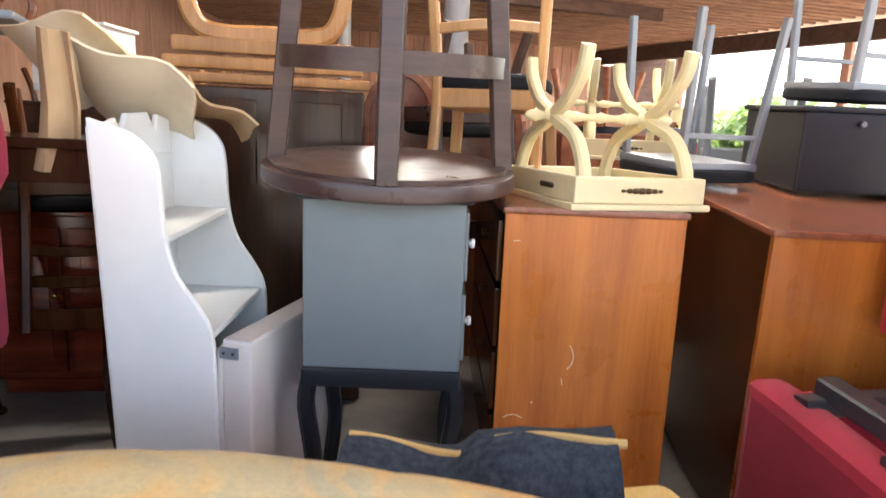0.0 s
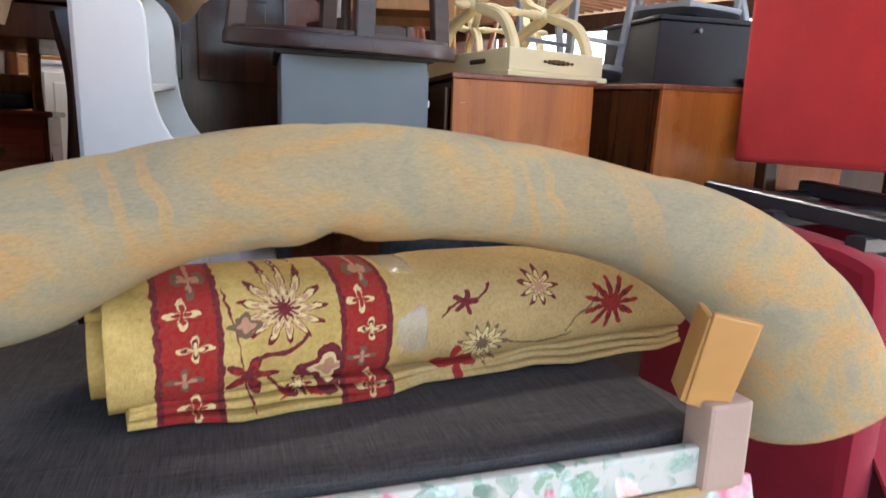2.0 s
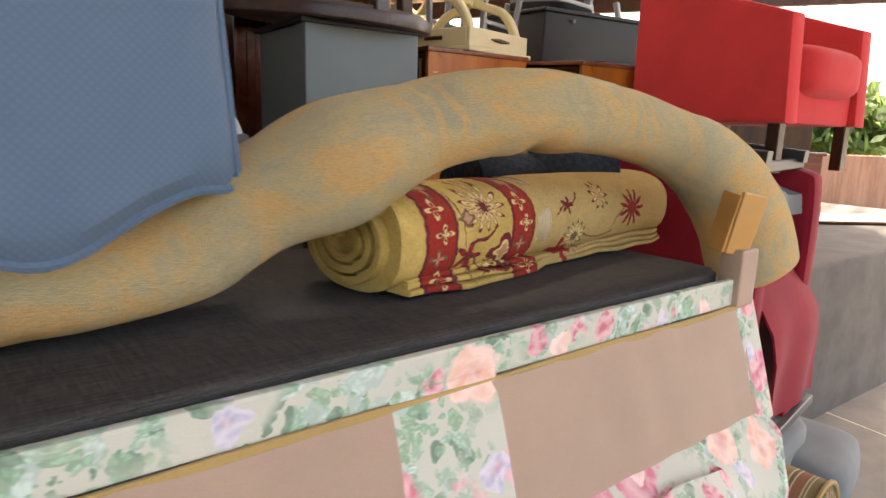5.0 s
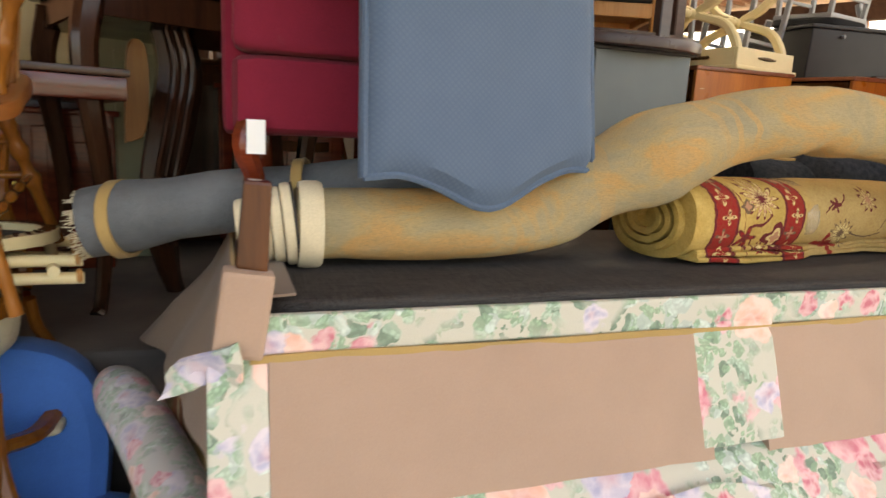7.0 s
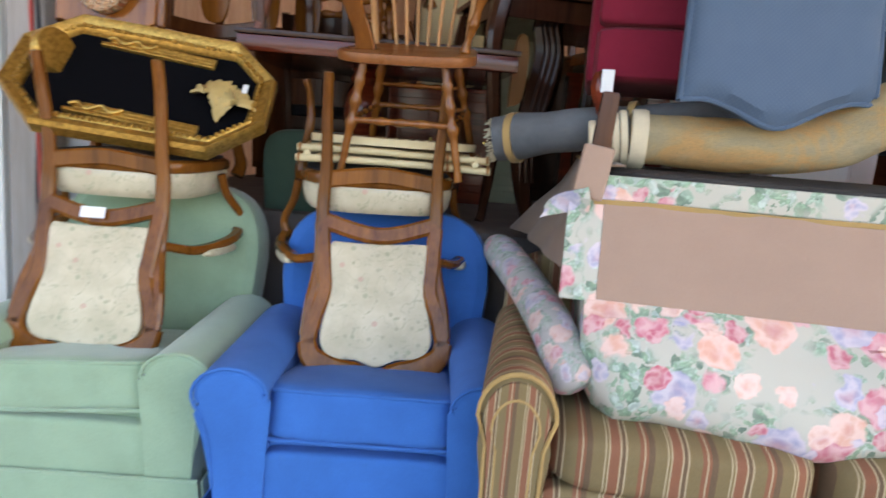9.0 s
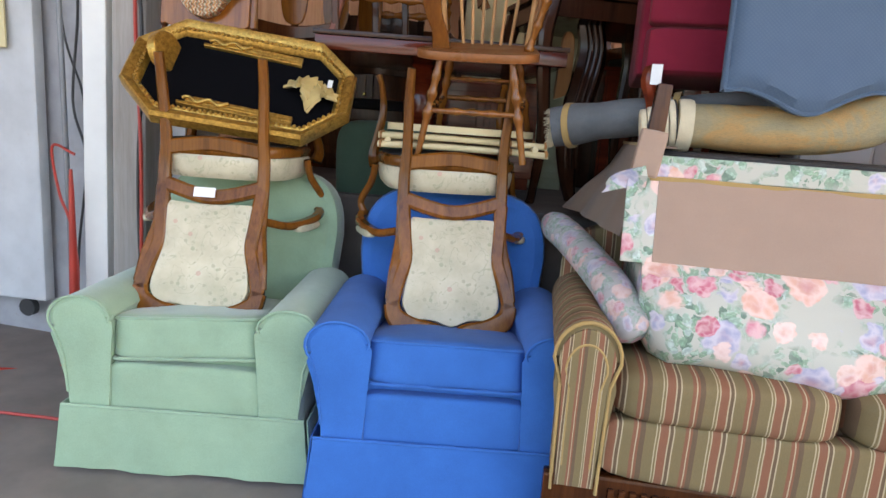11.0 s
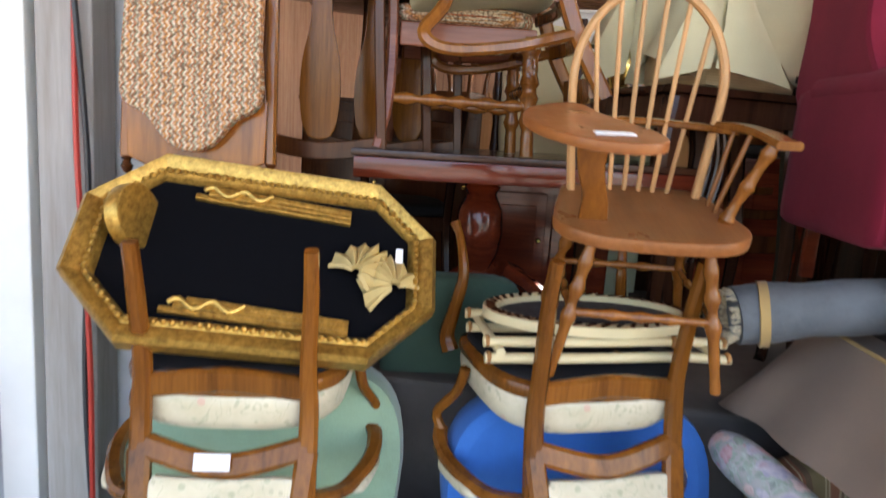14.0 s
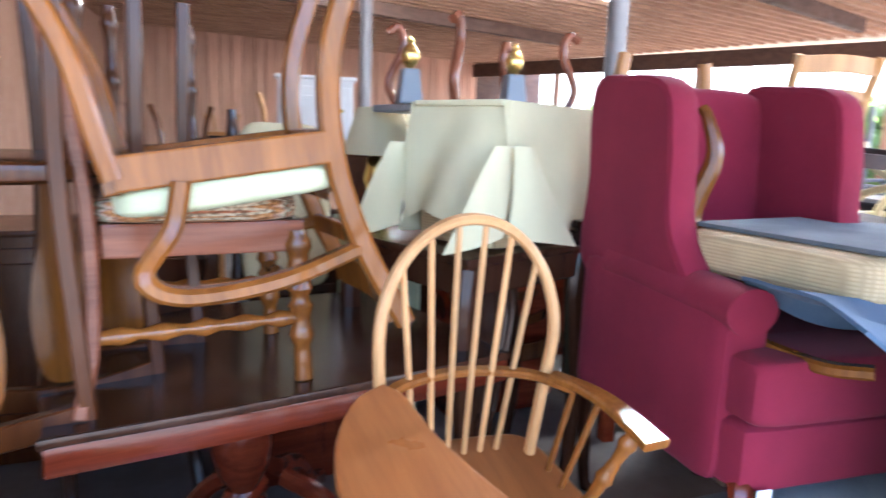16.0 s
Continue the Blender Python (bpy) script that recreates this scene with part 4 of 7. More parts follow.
# ---- the sofas ----
def striped_sofa(m):
    c = thing("striped_sofa", m, "olive and rust striped sofa with carved base, buried under another", "sofa")
    L, D = 2.45, 0.9
    part("base_frame", B((L / 2, D / 2, 0.17), (L - 0.06, D - 0.06, 0.14), 0.01), WALNUT, c, "carved walnut base rail")
    part("front_border", S((L / 2, 0.06, 0.33), (L - 0.34, 0.1, 0.18), None, 8, 10, 0.002), STRIPE, c)
    part("seat_deck", B((L / 2, D / 2 + 0.05, 0.36), (L - 0.3, D - 0.15, 0.2), 0.02), STRIPE, c)
    for k in range(3):
        w = (L - 0.36) / 3
        part("seat_cushion", S((0.18 + w * (k + 0.5), 0.36, 0.48), (w - 0.01, 0.74, 0.15), None, 6, 10, 0.004, 0.1, k), STRIPE, c)
    for x, s in ((0.1, 1), (L - 0.1, -1)):
        out = [(x - 0.07, 0.2), (x - 0.075, 0.5)] + [(x - 0.1 * math.cos(radians(t)), 0.57 + 0.1 * math.sin(radians(t))) for t in range(0, 181, 15)] + [(x + 0.075, 0.5), (x + 0.07, 0.2)]
        part("arm", prism(bmesh.new(), out, 0.0, D - 0.1, 0.02), STRIPE_Y, c)
        part("arm_front", prism(bmesh.new(), [(x + (q[0] - x) * 0.86, q[1] * 0.93 + 0.03) for q in out], -0.008, 0.02, 0.004), striped("striped_arm_front", 0, 1.5), c, "striped arm front with rust border")
        pipe("welt", [(q[0], -0.003, q[1]) for q in out], 0.006, TANTRIM, c, "", 6)
        inner = [(q[0] * 0.62 + x * 0.38, -0.006, q[1] * 0.72 + 0.13) for q in out]
        pipe("piping", inner, 0.004, TANTRIM, c, "", 6)
    part("backrest", S((L / 2, D - 0.1, 0.55), (L - 0.05, 0.2, 0.62), None, 6, 10), STRIPE, c)
    for x in (0.09, L - 0.09):
        for y in (0.06, D - 0.08):
            l = part("foot", lathe(bmesh.new(), [(0.045, 0), (0.06, 0.02), (0.062, 0.05), (0.05, 0.08), (0.06, 0.12)], 14, T(x, y, 0)), WALNUT, c)
    part("foot_block", B((0.09, 0.02, 0.17), (0.17, 0.05, 0.15), 0.008), WALNUT, c)
    bm = bmesh.new()
    for k in range(60):
        x = 0.22 + k * 0.034
        box(bm, (x, 0.022, 0.17), (0.02, 0.02, 0.08), 0.003)
    part("fluting", bm, WALNUT, c, "fluted carving along the base")
    return c


striped_sofa(T(-1.98, 0.1, G, 0, 0, 4) @ Matrix.Diagonal((1, 1, 1.18, 1)))


def floral_sofa(m):
    """A skirted sofa lying upturned on its back; local origin at the front end of its upper edge."""
    c = thing("floral_sofa", m, "upturned floral chintz sofa with torn skirt and exposed lining", "sofa")
    L = 2.04
    n = 40
    prof = smooth_path([(0.0, -0.31), (-0.085, -0.335), (-0.14, -0.39), (-0.2, -0.46), (-0.24, -0.55), (-0.22, -0.65), (-0.1, -0.7), (0.2, -0.66), (0.6, -0.62), (0.8, -0.5), (0.82, -0.2), (0.8, -0.03)], 4)
    prof = [q for q in prof] + [(0.02, -0.03)]
    bm = bmesh.new()
    rows = []
    for i in range(n + 1):
        x = L * i / n
        sag = 0.02 * math.sin(x * 9) + 0.018 * abs(math.sin(x * math.pi / 0.63))
        row = []
        for y, z in prof:
            k = sag if z < -0.4 and y < 0.3 else 0
            w = noise.noise(Vector((x * 4, y * 5, z * 5))) * 0.012 + 0.006 * noise.noise(Vector((x * 13, y * 9, z * 9)))
            # the cushion tapers in at both ends, most along its lower edge
            e = max(0.0, 1 - min(x, L - x) / 0.13)
            low_part = min(1, max(0, (-z - 0.36) / 0.2))
            yy, zz = y + 0.1 * e * e * low_part * (y < 0.1), z + 0.12 * e ** 2.2 * low_part
            row.append(bm.verts.new((x, yy + w, zz + k * 1.2 + w * 0.5)))
        rows.append(row)
    for r0, r1 in zip(rows, rows[1:]):
        for j in range(len(prof)):
            k = (j + 1) % len(prof)
            bm.faces.new((r0[j], r0[k], r1[k], r1[j]))
    bm.faces.new(rows[0][::-1]), bm.faces.new(rows[-1])
    part("body", bm, FLORAL, c)
    part("side_lining", B((-0.004, 0.42, -0.17), (0.012, 0.74, 0.3), 0.004), SHADELINING, c, "brown lining cloth over the end, darkened as in shade")
    part("dust_cover", S((L / 2, 0.425, -0.018), (L - 0.03, 0.81, 0.05), None, 14, 12, 0.003), DUSTCOVER, c, "charcoal dust cover stretched over the base")
    # upper band with its tan welt, and the lining panels below
    part("band", B((L / 2, -0.004, -0.042), (L, 0.02, 0.07), 0.006), FLORAL, c, "floral band along the frame")
    bm = bar(bmesh.new(), [(L * i / 20, -0.018, -0.083 + 0.002 * math.sin(i)) for i in range(21)], 0.008, 0.014)
    part("welt", bm, TANTRIM, c, "tan stapled welt strip")
    for x0, x1 in ((0.03, 0.95), (1.1, L - 0.04)):
        bm = bmesh.new()
        nn = 24
        rr = []
        for i in range(nn + 1):
            x = x0 + (x1 - x0) * i / nn
            rr.append([bm.verts.new((x, -0.002 + 0.3 * (z + 0.09) + 0.006 * noise.noise(Vector((x * 9, z * 6, 3))) - 0.01 * math.sin(x * 40) * (z + 0.09) * (x > 1), z)) for z in (-0.088, -0.15, -0.22, -0.29, -0.35)])
        for r0, r1 in zip(rr, rr[1:]):
            for j in range(4):
                bm.faces.new((r0[j], r0[j + 1], r1[j + 1], r1[j]))
        thicken(bm, -0.02)
        part("lining", bm, LINING, c, "pinkish brown lining panel")
    part("strap", B((1.03, 0, -0.135), (0.225, 0.012, 0.27), 0.005, T(0, -0.01, -0.083, -17, -1)), FLORAL, c, "floral cloth strip across the lining")
    part("skirt_corner", B((-0.02, 0, -0.14), (0.1, 0.014, 0.29), 0.005, T(0, -0.01, -0.08, -17)), FLORAL, c)
    part("skirt_corner", B((L - 0.01, 0, -0.15), (0.1, 0.016, 0.32), 0.006, T(0, -0.012, -0.08, -17, 0)), FLORAL, c)
    # torn flaps at the corners
    for x, y, s in ((0.02, 0.0, -1),):
        bm = bmesh.new()
        rr = []
        for i in range(7):
            t = i / 6
            rr.append([bm.verts.new((x - 0.04 + s * 0.12 * t + 0.01 * math.sin(7 * t + j), y - 0.03 + 0.03 * t - 0.02 * math.sin(5 * t + j * 1.3), -0.045 - 0.07 * t * t - 0.028 * j * (1.1 - 0.75 * t))) for j in range(4)])
        for r0, r1 in zip(rr, rr[1:]):
            for j in range(3):
                bm.faces.new((r0[j], r0[j + 1], r1[j + 1], r1[j]))
        thicken(bm, 0.006)
        part("torn_flap", bm, FLORAL, c, "torn hanging flap of floral cloth")
    # brown cloth draped over the end, its colour darkened for the shaded side
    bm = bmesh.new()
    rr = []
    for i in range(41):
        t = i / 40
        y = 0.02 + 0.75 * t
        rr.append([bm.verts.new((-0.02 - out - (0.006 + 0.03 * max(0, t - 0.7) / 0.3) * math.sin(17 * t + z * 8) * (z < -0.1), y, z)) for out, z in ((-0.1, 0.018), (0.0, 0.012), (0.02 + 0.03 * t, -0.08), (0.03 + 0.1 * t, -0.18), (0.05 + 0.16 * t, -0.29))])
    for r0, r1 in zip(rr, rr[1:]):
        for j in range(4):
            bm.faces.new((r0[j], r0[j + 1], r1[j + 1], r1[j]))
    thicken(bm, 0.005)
    part("drape", bm, SHADELINING, c, "loose brown cloth hanging over the end, darkened as in shade")
    pipe("end_welt", [(-0.022, 0.03 + 0.76 * i / 12, 0.022) for i in range(13)], 0.006, TANTRIM, c, "tan welt along the end", 6)
    # rolled arm at the end
    pts = smooth_path([(-0.31, 0.6, -0.34), (-0.23, 0.42, -0.37), (-0.14, 0.18, -0.42), (-0.07, -0.03, -0.47), (-0.03, -0.13, -0.53), (0.01, -0.17, -0.58)], 6)
    part("arm_roll", tube(bmesh.new(), pts, [0.04, 0.055, 0.062] + [0.066] * (len(pts) - 6) + [0.064, 0.055, 0.035], 18), FLORAL_GREY, c, "worn floral rolled arm")
    # upturned legs
    for x, h in ((0.0, 0.19), (L - 0.02, 0.06)):
        part("leg", B((x, 0.03, 0.03 + h / 2), (0.055, 0.06, h), 0.006, T(0, 0, 0, 0, 4), 0.85), WALNUT if x < 1 else CARD, c, "square brown wooden leg")
        part("leg_block", B((x - 0.01, 0.0, -0.005), (0.085, 0.06, 0.15), 0.008, T(0, 0, 0, 0, 8 if x < 1 else 0)), LINING, c)
    return c


floral_sofa(T(-1.745, 0.425, 1.178, 0, 0, 2.4))


def roll_spiral(bm, turns, r0, r1, thick, depth, m, seg=26, squash=1.0):
    """The wound end of a rolled rug."""
    n = int(turns * seg)
    pts = []
    for i in range(n + 1):
        t = i / seg * 2 * math.pi
        r = r0 + (r1 - r0) * i / n
        pts.append((r * math.cos(t), 0, r * math.sin(t) * squash))
    return sweep(bm, pts, lambda i: [(thick / 2, -depth / 2), (thick / 2, depth / 2), (-thick / 2, depth / 2), (-thick / 2, -depth / 2)], (0, 1, 0), m)


def big_rug():
    c = thing("rolled_rug", T(-0.6, 0.75, 1.158), "large rolled rug with faded sage and orange back", "rug")
    line = [(-1.05, 0.0, 0.12), (-0.85, 0.0, 0.12), (-0.6, 0.0, 0.124), (-0.45, -0.01, 0.16), (-0.33, -0.02, 0.235), (-0.19, -0.03, 0.295), (0.03, -0.04, 0.376), (0.25, -0.05, 0.405), (0.5, -0.05, 0.4), (0.7, -0.05, 0.37), (0.88, -0.06, 0.318), (1.02, -0.07, 0.235), (1.13, -0.08, 0.13), (1.195, -0.09, 0.02), (1.22, -0.095, -0.06)]
    pts = smooth_path(line, 9)
    bm = bmesh.new()
    n = len(pts)

    def ring(i):
        x = pts[i][0]
        r = 0.085 + 0.008 * min(1, max(0, (x + 0.5) / 0.4)) + 0.003 * math.sin(x * 7) + 0.032 * math.exp(-((x + 0.19) / 0.12) ** 2) + 0.075 * max(0, min(1, (x - 0.75) / 0.45)) ** 1.3
        r *= 1 if i < n - 5 else (1 - 0.25 * ((i - n + 6) / 5) ** 3)
        wide = 1.08 - 0.5 * max(0, min(1, (x - 0.8) / 0.4))
        out = []
        for j in range(26):
            t = 2 * math.pi * j / 26
            k = 1 - 0.03 * max(0, math.sin(x * 23 + 2 * math.sin(t))) ** 8 + 0.06 * noise.noise(Vector((x * 3.2, math.cos(t) * 1.3, math.sin(t) * 1.3))) + 0.05 * math.sin(3 * t + x * 6) * math.exp(-((x + 0.25) / 0.22) ** 2) - 0.28 * max(0, -math.sin(t)) ** 3 * math.exp(-((x - 0.255) / 0.03) ** 2) + 0.1 * math.cos(2 * t + 9 * x) * math.exp(-((x + 0.42) / 0.1) ** 2)
            flat = 0.92 if math.sin(t) < 0 else 1.0
            out.append((r * wide * k * math.cos(t), r * k * flat * math.sin(t)))
        return out
    sweep(bm, pts, ring)
    part("rug_body", bm, RUGBACK, c)
    d = (Vector(pts[1]) - Vector(pts[0])).normalized()
    deg = math.degrees(math.atan2(d.y, d.x))
    for k in range(5):
        p0 = Vector(pts[0]) - d * (0.024 * (k + 1)) + Vector((0, 0.004 * k, -0.003 * k))
        r = 0.089 - 0.007 * k
        turn = Matrix.Translation(p0) @ T(0, 0, 0, 0, 90 - 7, deg)
        part("roll_layer", lathe(bmesh.new(), [(r * 0.9, -0.003), (r, 0.0), (r + 0.002, 0.008), (r + 0.001, 0.018), (r * 0.95, 0.021)], 30, turn), FRINGE, c, "cream edge of a wound layer")
        part("dark_edge", lathe(bmesh.new(), [(r * 0.92, 0.019), (r + 0.0015, 0.0205), (r + 0.0015, 0.025), (r * 0.92, 0.026)], 30, turn), DUSTCOVER, c, "thin dark edge between the layers")
    bm = lathe(bmesh.new(), [(0.094, 0), (0.097, 0.015), (0.097, 0.04), (0.093, 0.05)], 26, Matrix.Translation(Vector(pts[0]) + d * 0.005) @ T(0, 0, 0, 0, 90, deg))
    part("bound_band", bm, FRINGE, c, "cream band along the rug's end")
    return c


big_rug()


def small_rug():
    c = thing("folded_rug", T(-0.7, 0.815, 1.186, 0, 0, 11.5), "gold and red patterned rug, rolled and wrapped with clear tape", "rug")
    L = 1.2
    bm = bmesh.new()
    n = 30
    pts = [(L * i / n, 0, 0.112) for i in range(n + 1)]

    def ring(i):
        x = pts[i][0]
        out = []
        for j in range(30):
            t = 2 * math.pi * j / 30
            k = 1 + 0.03 * noise.noise(Vector((x * 5, math.cos(t), math.sin(t))))
            pinch = 1 - 0.06 * math.exp(-((x - 0.5) / 0.05) ** 2)
            a, b = math.cos(t), math.sin(t)
            out.append((0.15 * k * pinch * math.copysign(abs(a) ** 0.85, a), 0.11 * k * pinch * math.copysign(abs(b) ** 0.8, b)))
        return out
    sweep(bm, pts, ring)
    part("rug_body", bm, REDRUG, c)
    bm = bmesh.new()
    roll_spiral(bm, 3.4, 0.03, 0.135, 0.016, 0.03, T(-0.008, 0, 0.112, 0, 0, 90), 26, 0.74)
    part("wound_end", bm, REDRUG, c, "wound end of the rug")
    for k in range(3):
        bm = bmesh.new()
        pts2 = [(L * (0.02 + 0.96 * i / 14), -0.105 - 0.009 * k + 0.008 * math.sin(i * 0.9 + k) + 0.01 * math.sin(i * 2.3), 0.034 - 0.011 * k + 0.005 * math.sin(i * 0.7 + k)) for i in range(15)]
        bar(bm, pts2, 0.07, 0.012, (0, 0, 1), None, 0.5)
        part("rug_edge", bm, REDRUG, c, "folded gold edge")
    m = Mat("clear_tape", 0.08, 0, 0.9)
    m.b.inputs["Base Color"].default_value = (0.5, 0.45, 0.36, 1)
    m.b.inputs["Alpha"].default_value = 0.32
    m.bump(m.noise(m.coords(), 40, 3), 0.8, 0.004)
    bm = bmesh.new()
    sweep(bm, [(0.46, 0, 0.113), (0.49, 0, 0.113), (0.52, 0, 0.113)], lambda i: [(0.148 * math.cos(2 * math.pi * j / 30), 0.108 * math.sin(2 * math.pi * j / 30)) for j in range(30)])
    part("tape_band", bm, m.m, c, "shiny clear packing tape")
    return c


small_rug()
card = thing("cardboard_corner", T(0.235, 0.5, 1.262, 6, 10, -22), "torn brown cardboard corner guard taped upright", "cardboard")
part("sheet", B((0, 0, 0.05), (0.066, 0.012, 0.16), 0.004, None, 1.15), TAPED, card)
part("sheet", B((-0.035, 0.035, 0.045), (0.012, 0.07, 0.15), 0.004), TAPED, card)

# denim-backed rug roll behind
den = thing("rug_roll", T(-2.11, 0.975, 1.262, 0, -9, -3), "grey-blue rolled rug with frayed end and tan bands", "rug")
part("rug_body", tube(bmesh.new(), [(x, 0.0, -0.02 + 0.01 * math.sin(5 * x)) for x in np.linspace(0, 1.25, 14)], [0.096 - 0.0015 * k + 0.007 * math.sin(k * 2.1) - 0.008 * (k in (4, 9)) for k in range(14)], 20, None, False, 0.85), DENIM, den)
for x in (0.075, 0.5):
    part("tan_band", bar(bmesh.new(), [(x + 0.02 * math.cos(t), 0.1 * math.cos(t), -0.02 + 0.088 * math.sin(t)) for t in np.linspace(0.2, 6.2, 26)], 0.01, 0.026, (1, 0, 0)), TANTRIM, den)
bm = bmesh.new()
for k in range(190):
    t = random.uniform(0, 6.28)
    q = Vector((0.0, 0.08 * math.cos(t), -0.02 + 0.07 * math.sin(t)))
    tube(bm, [tuple(q), tuple(q + Vector((random.uniform(-0.03, -0.012), random.uniform(-0.012, 0.012), random.uniform(-0.014, 0.01))))], 0.0011, 4)
part("frayed_end", bm, FRINGE, den, "frayed cream threads")


# ---- the burgundy wing chair and the blue chair upturned on it ----
def wing_chair(m):
    c = thing("wing_chair", m, "burgundy upholstered wing chair with cabriole front legs", "armchair")
    W, D = 0.7, 0.8
    part("seat_frame", S((0, -0.01, 0.285), (W - 0.05, D - 0.04, 0.18), None, 14, 9, 0.002), BURGUNDY, c)
    part("seat_cushion", S((0, 0.0, 0.455), (W - 0.27, D - 0.2, 0.16), None, 7, 10, 0.003, 0.08), BURGUNDY, c)
    part("cushion_front", S((0, -0.3, 0.455), (W - 0.06, 0.22, 0.165), None, 11, 10, 0.003, 0.03), BURGUNDY, c, "squared front of the seat cushion")
    part("backrest", S((0, D / 2 - 0.1, 0.8), (W - 0.1, 0.16, 0.84), T(0, 0, 0, -4), 7, 12, 0.003), BURGUNDY, c)
    for s in (-1, 1):
        part("arm", S((s * (W / 2 - 0.07), 0.03, 0.42), (0.14, D - 0.12, 0.46), None, 14, 9, 0.002), BURGUNDY, c)
        out = [(-0.3, 0.58), (0.36, 0.58), (0.385, 0.9), (0.39, 1.19), (0.2, 1.21), (0.0, 1.17), (-0.05, 1.0), (-0.07, 0.8), (-0.17, 0.66)]
        out = [q[:2] for q in smooth_path(out, 4)]
        bm = bmesh.new()
        prism(bm, out, -0.045, 0.045, 0.02, T(s * (W / 2 - 0.06), 0.02, 0, 0, 0, 90))
        part("wing", bm, BURGUNDY, c)
        part("arm_roll", tube(bmesh.new(), [(s * (W / 2 - 0.07), y, 0.635 + 0.01 * math.sin(3 * y)) for y in np.linspace(-0.32, 0.24, 8)], 0.074, 16, None, False, 0.8), BURGUNDY, c)
        pts = smooth_path([(s * 0.27, -0.33, 0.24), (s * 0.295, -0.37, 0.17), (s * 0.27, -0.35, 0.08), (s * 0.285, -0.37, 0.0)], 5)
        part("front_leg", bar(bmesh.new(), pts, [0.07 - 0.0028 * k for k in range(len(pts))], [0.07 - 0.0028 * k for k in range(len(pts))], (0, 1, 0), None, 0.6), MAHOGANY, c)
        part("back_leg", B((s * 0.25, D / 2 - 0.1, 0.1), (0.045, 0.045, 0.2), 0.006), MAHOGANY, c)
    part("paper_label", B((-0.27, -0.41, 0.19), (0.04, 0.002, 0.075), 0), PAPER, c, "white price tag on the leg")
    return c


wing_chair(T(-1.455, 1.22, 1.272, 0, 0, -1))


def blue_chair(m):
    """Upturned; built upright with the seat facing away (+y)."""
    c = thing("blue_chair", m, "upturned armchair with quilted blue back and cane-coloured seat", "chair")
    def edge(u):
        return 0.985 + 0.075 * math.exp(-(u / 0.42) ** 2) - 0.006 * math.exp(-((abs(u) - 0.75) / 0.15) ** 2) + 0.012 * u

    bm = bmesh.new()
    nu, nv = 28, 20
    grid = {}
    for side in (-1, 1):
        for i in range(nu + 1):
            for j in range(nv + 1):
                u, v = -1 + 2 * i / nu, j / nv
                zz = 0.42 + (edge(u) - 0.42) * v
                k = (1 - abs(u) ** 10) * (1 - abs(2 * v - 1) ** 12)
                yy = side * (0.018 + 0.035 * k ** 0.5) + 0.004 * noise.noise(Vector((u * 3, v * 4, side)))
                grid[side, i, j] = bm.verts.new((u * (0.255 + 0.014 * v), yy, zz))
        for i in range(nu):
            for j in range(nv):
                bm.faces.new((grid[side, i, j], grid[side, i + 1, j], grid[side, i + 1, j + 1], grid[side, i, j + 1]))
    rim = [(i, 0) for i in range(nu)] + [(nu, j) for j in range(nv)] + [(i, nv) for i in range(nu, 0, -1)] + [(0, j) for j in range(nv, 0, -1)]
    for p, q in zip(rim, rim[1:] + rim[:1]):
        bm.faces.new((grid[-1, p[0], p[1]], grid[-1, q[0], q[1]], grid[1, q[0], q[1]], grid[1, p[0], p[1]]))
    bmesh.ops.transform(bm, matrix=T(0, 0, 0, 7), verts=bm.verts)
    part("backrest", bm, QUILT, c, "blue quilted backrest")
    welt = pipe("welt", [(u * 0.27, -0.02, edge(u)) for u in np.linspace(-1, 1, 25)], 0.008, QUILT, c, "", 6)
    welt.matrix_basis = T(0, 0, 0, 7)
    for s in (-1, 1):
        welt = pipe("welt", [(s * (0.255 + 0.014 * v), -0.02, 0.42 + (edge(1) - 0.42) * v) for v in np.linspace(0, 1, 8)], 0.008, QUILT, c, "", 6)
        welt.matrix_basis = T(0, 0, 0, 7)
    part("seat", S((0, 0.29, 0.385), (0.66, 0.58, 0.13), None, 6, 10, 0.002), CANE, c, "straw-coloured seat upholstery")
    part("dust_cover", B((0, 0.29, 0.318), (0.56, 0.5, 0.012), 0.003), DENIM, c)
    for s in (-1, 1):
        pts = smooth_path([(s * 0.25, 0.53, 0.4), (s * 0.275, 0.56, 0.3), (s * 0.24, 0.53, 0.14), (s * 0.25, 0.555, 0.03), (s * 0.255, 0.575, 0.0)], 6)
        w = [0.075 - 0.045 * min(1, 1.3 * k / (len(pts) - 1)) for k in range(len(pts))]
        part("front_leg", bar(bmesh.new(), pts, w, w, (0, 1, 0), None, 0.6), CARVED, c)
        pts = smooth_path([(s * 0.22, 0.04, 0.42), (s * 0.22, 0.02, 0.2), (s * 0.23, -0.03, 0.0)], 5)
        part("back_leg", bar(bmesh.new(), pts, 0.035, 0.04, (0, 1, 0), None, 0.5), CARVED, c)
        arm = smooth_path([(s * 0.27, 0.03, 0.58), (s * 0.31, 0.12, 0.59), (s * 0.32, 0.27, 0.58), (s * 0.29, 0.35, 0.55), (s * 0.275, 0.35, 0.44)], 6)
        part("arm", bar(bmesh.new(), arm, 0.04, 0.03, (0, 0, 1), None, 0.5), CARVED, c)
    return c


blue_chair(T(-1.282, 0.75, 2.386, 0, 0, 11) @ T(0, 0, 0, 0, 180, 0) @ Matrix.Diagonal((1.05, 1, 1, 1)))


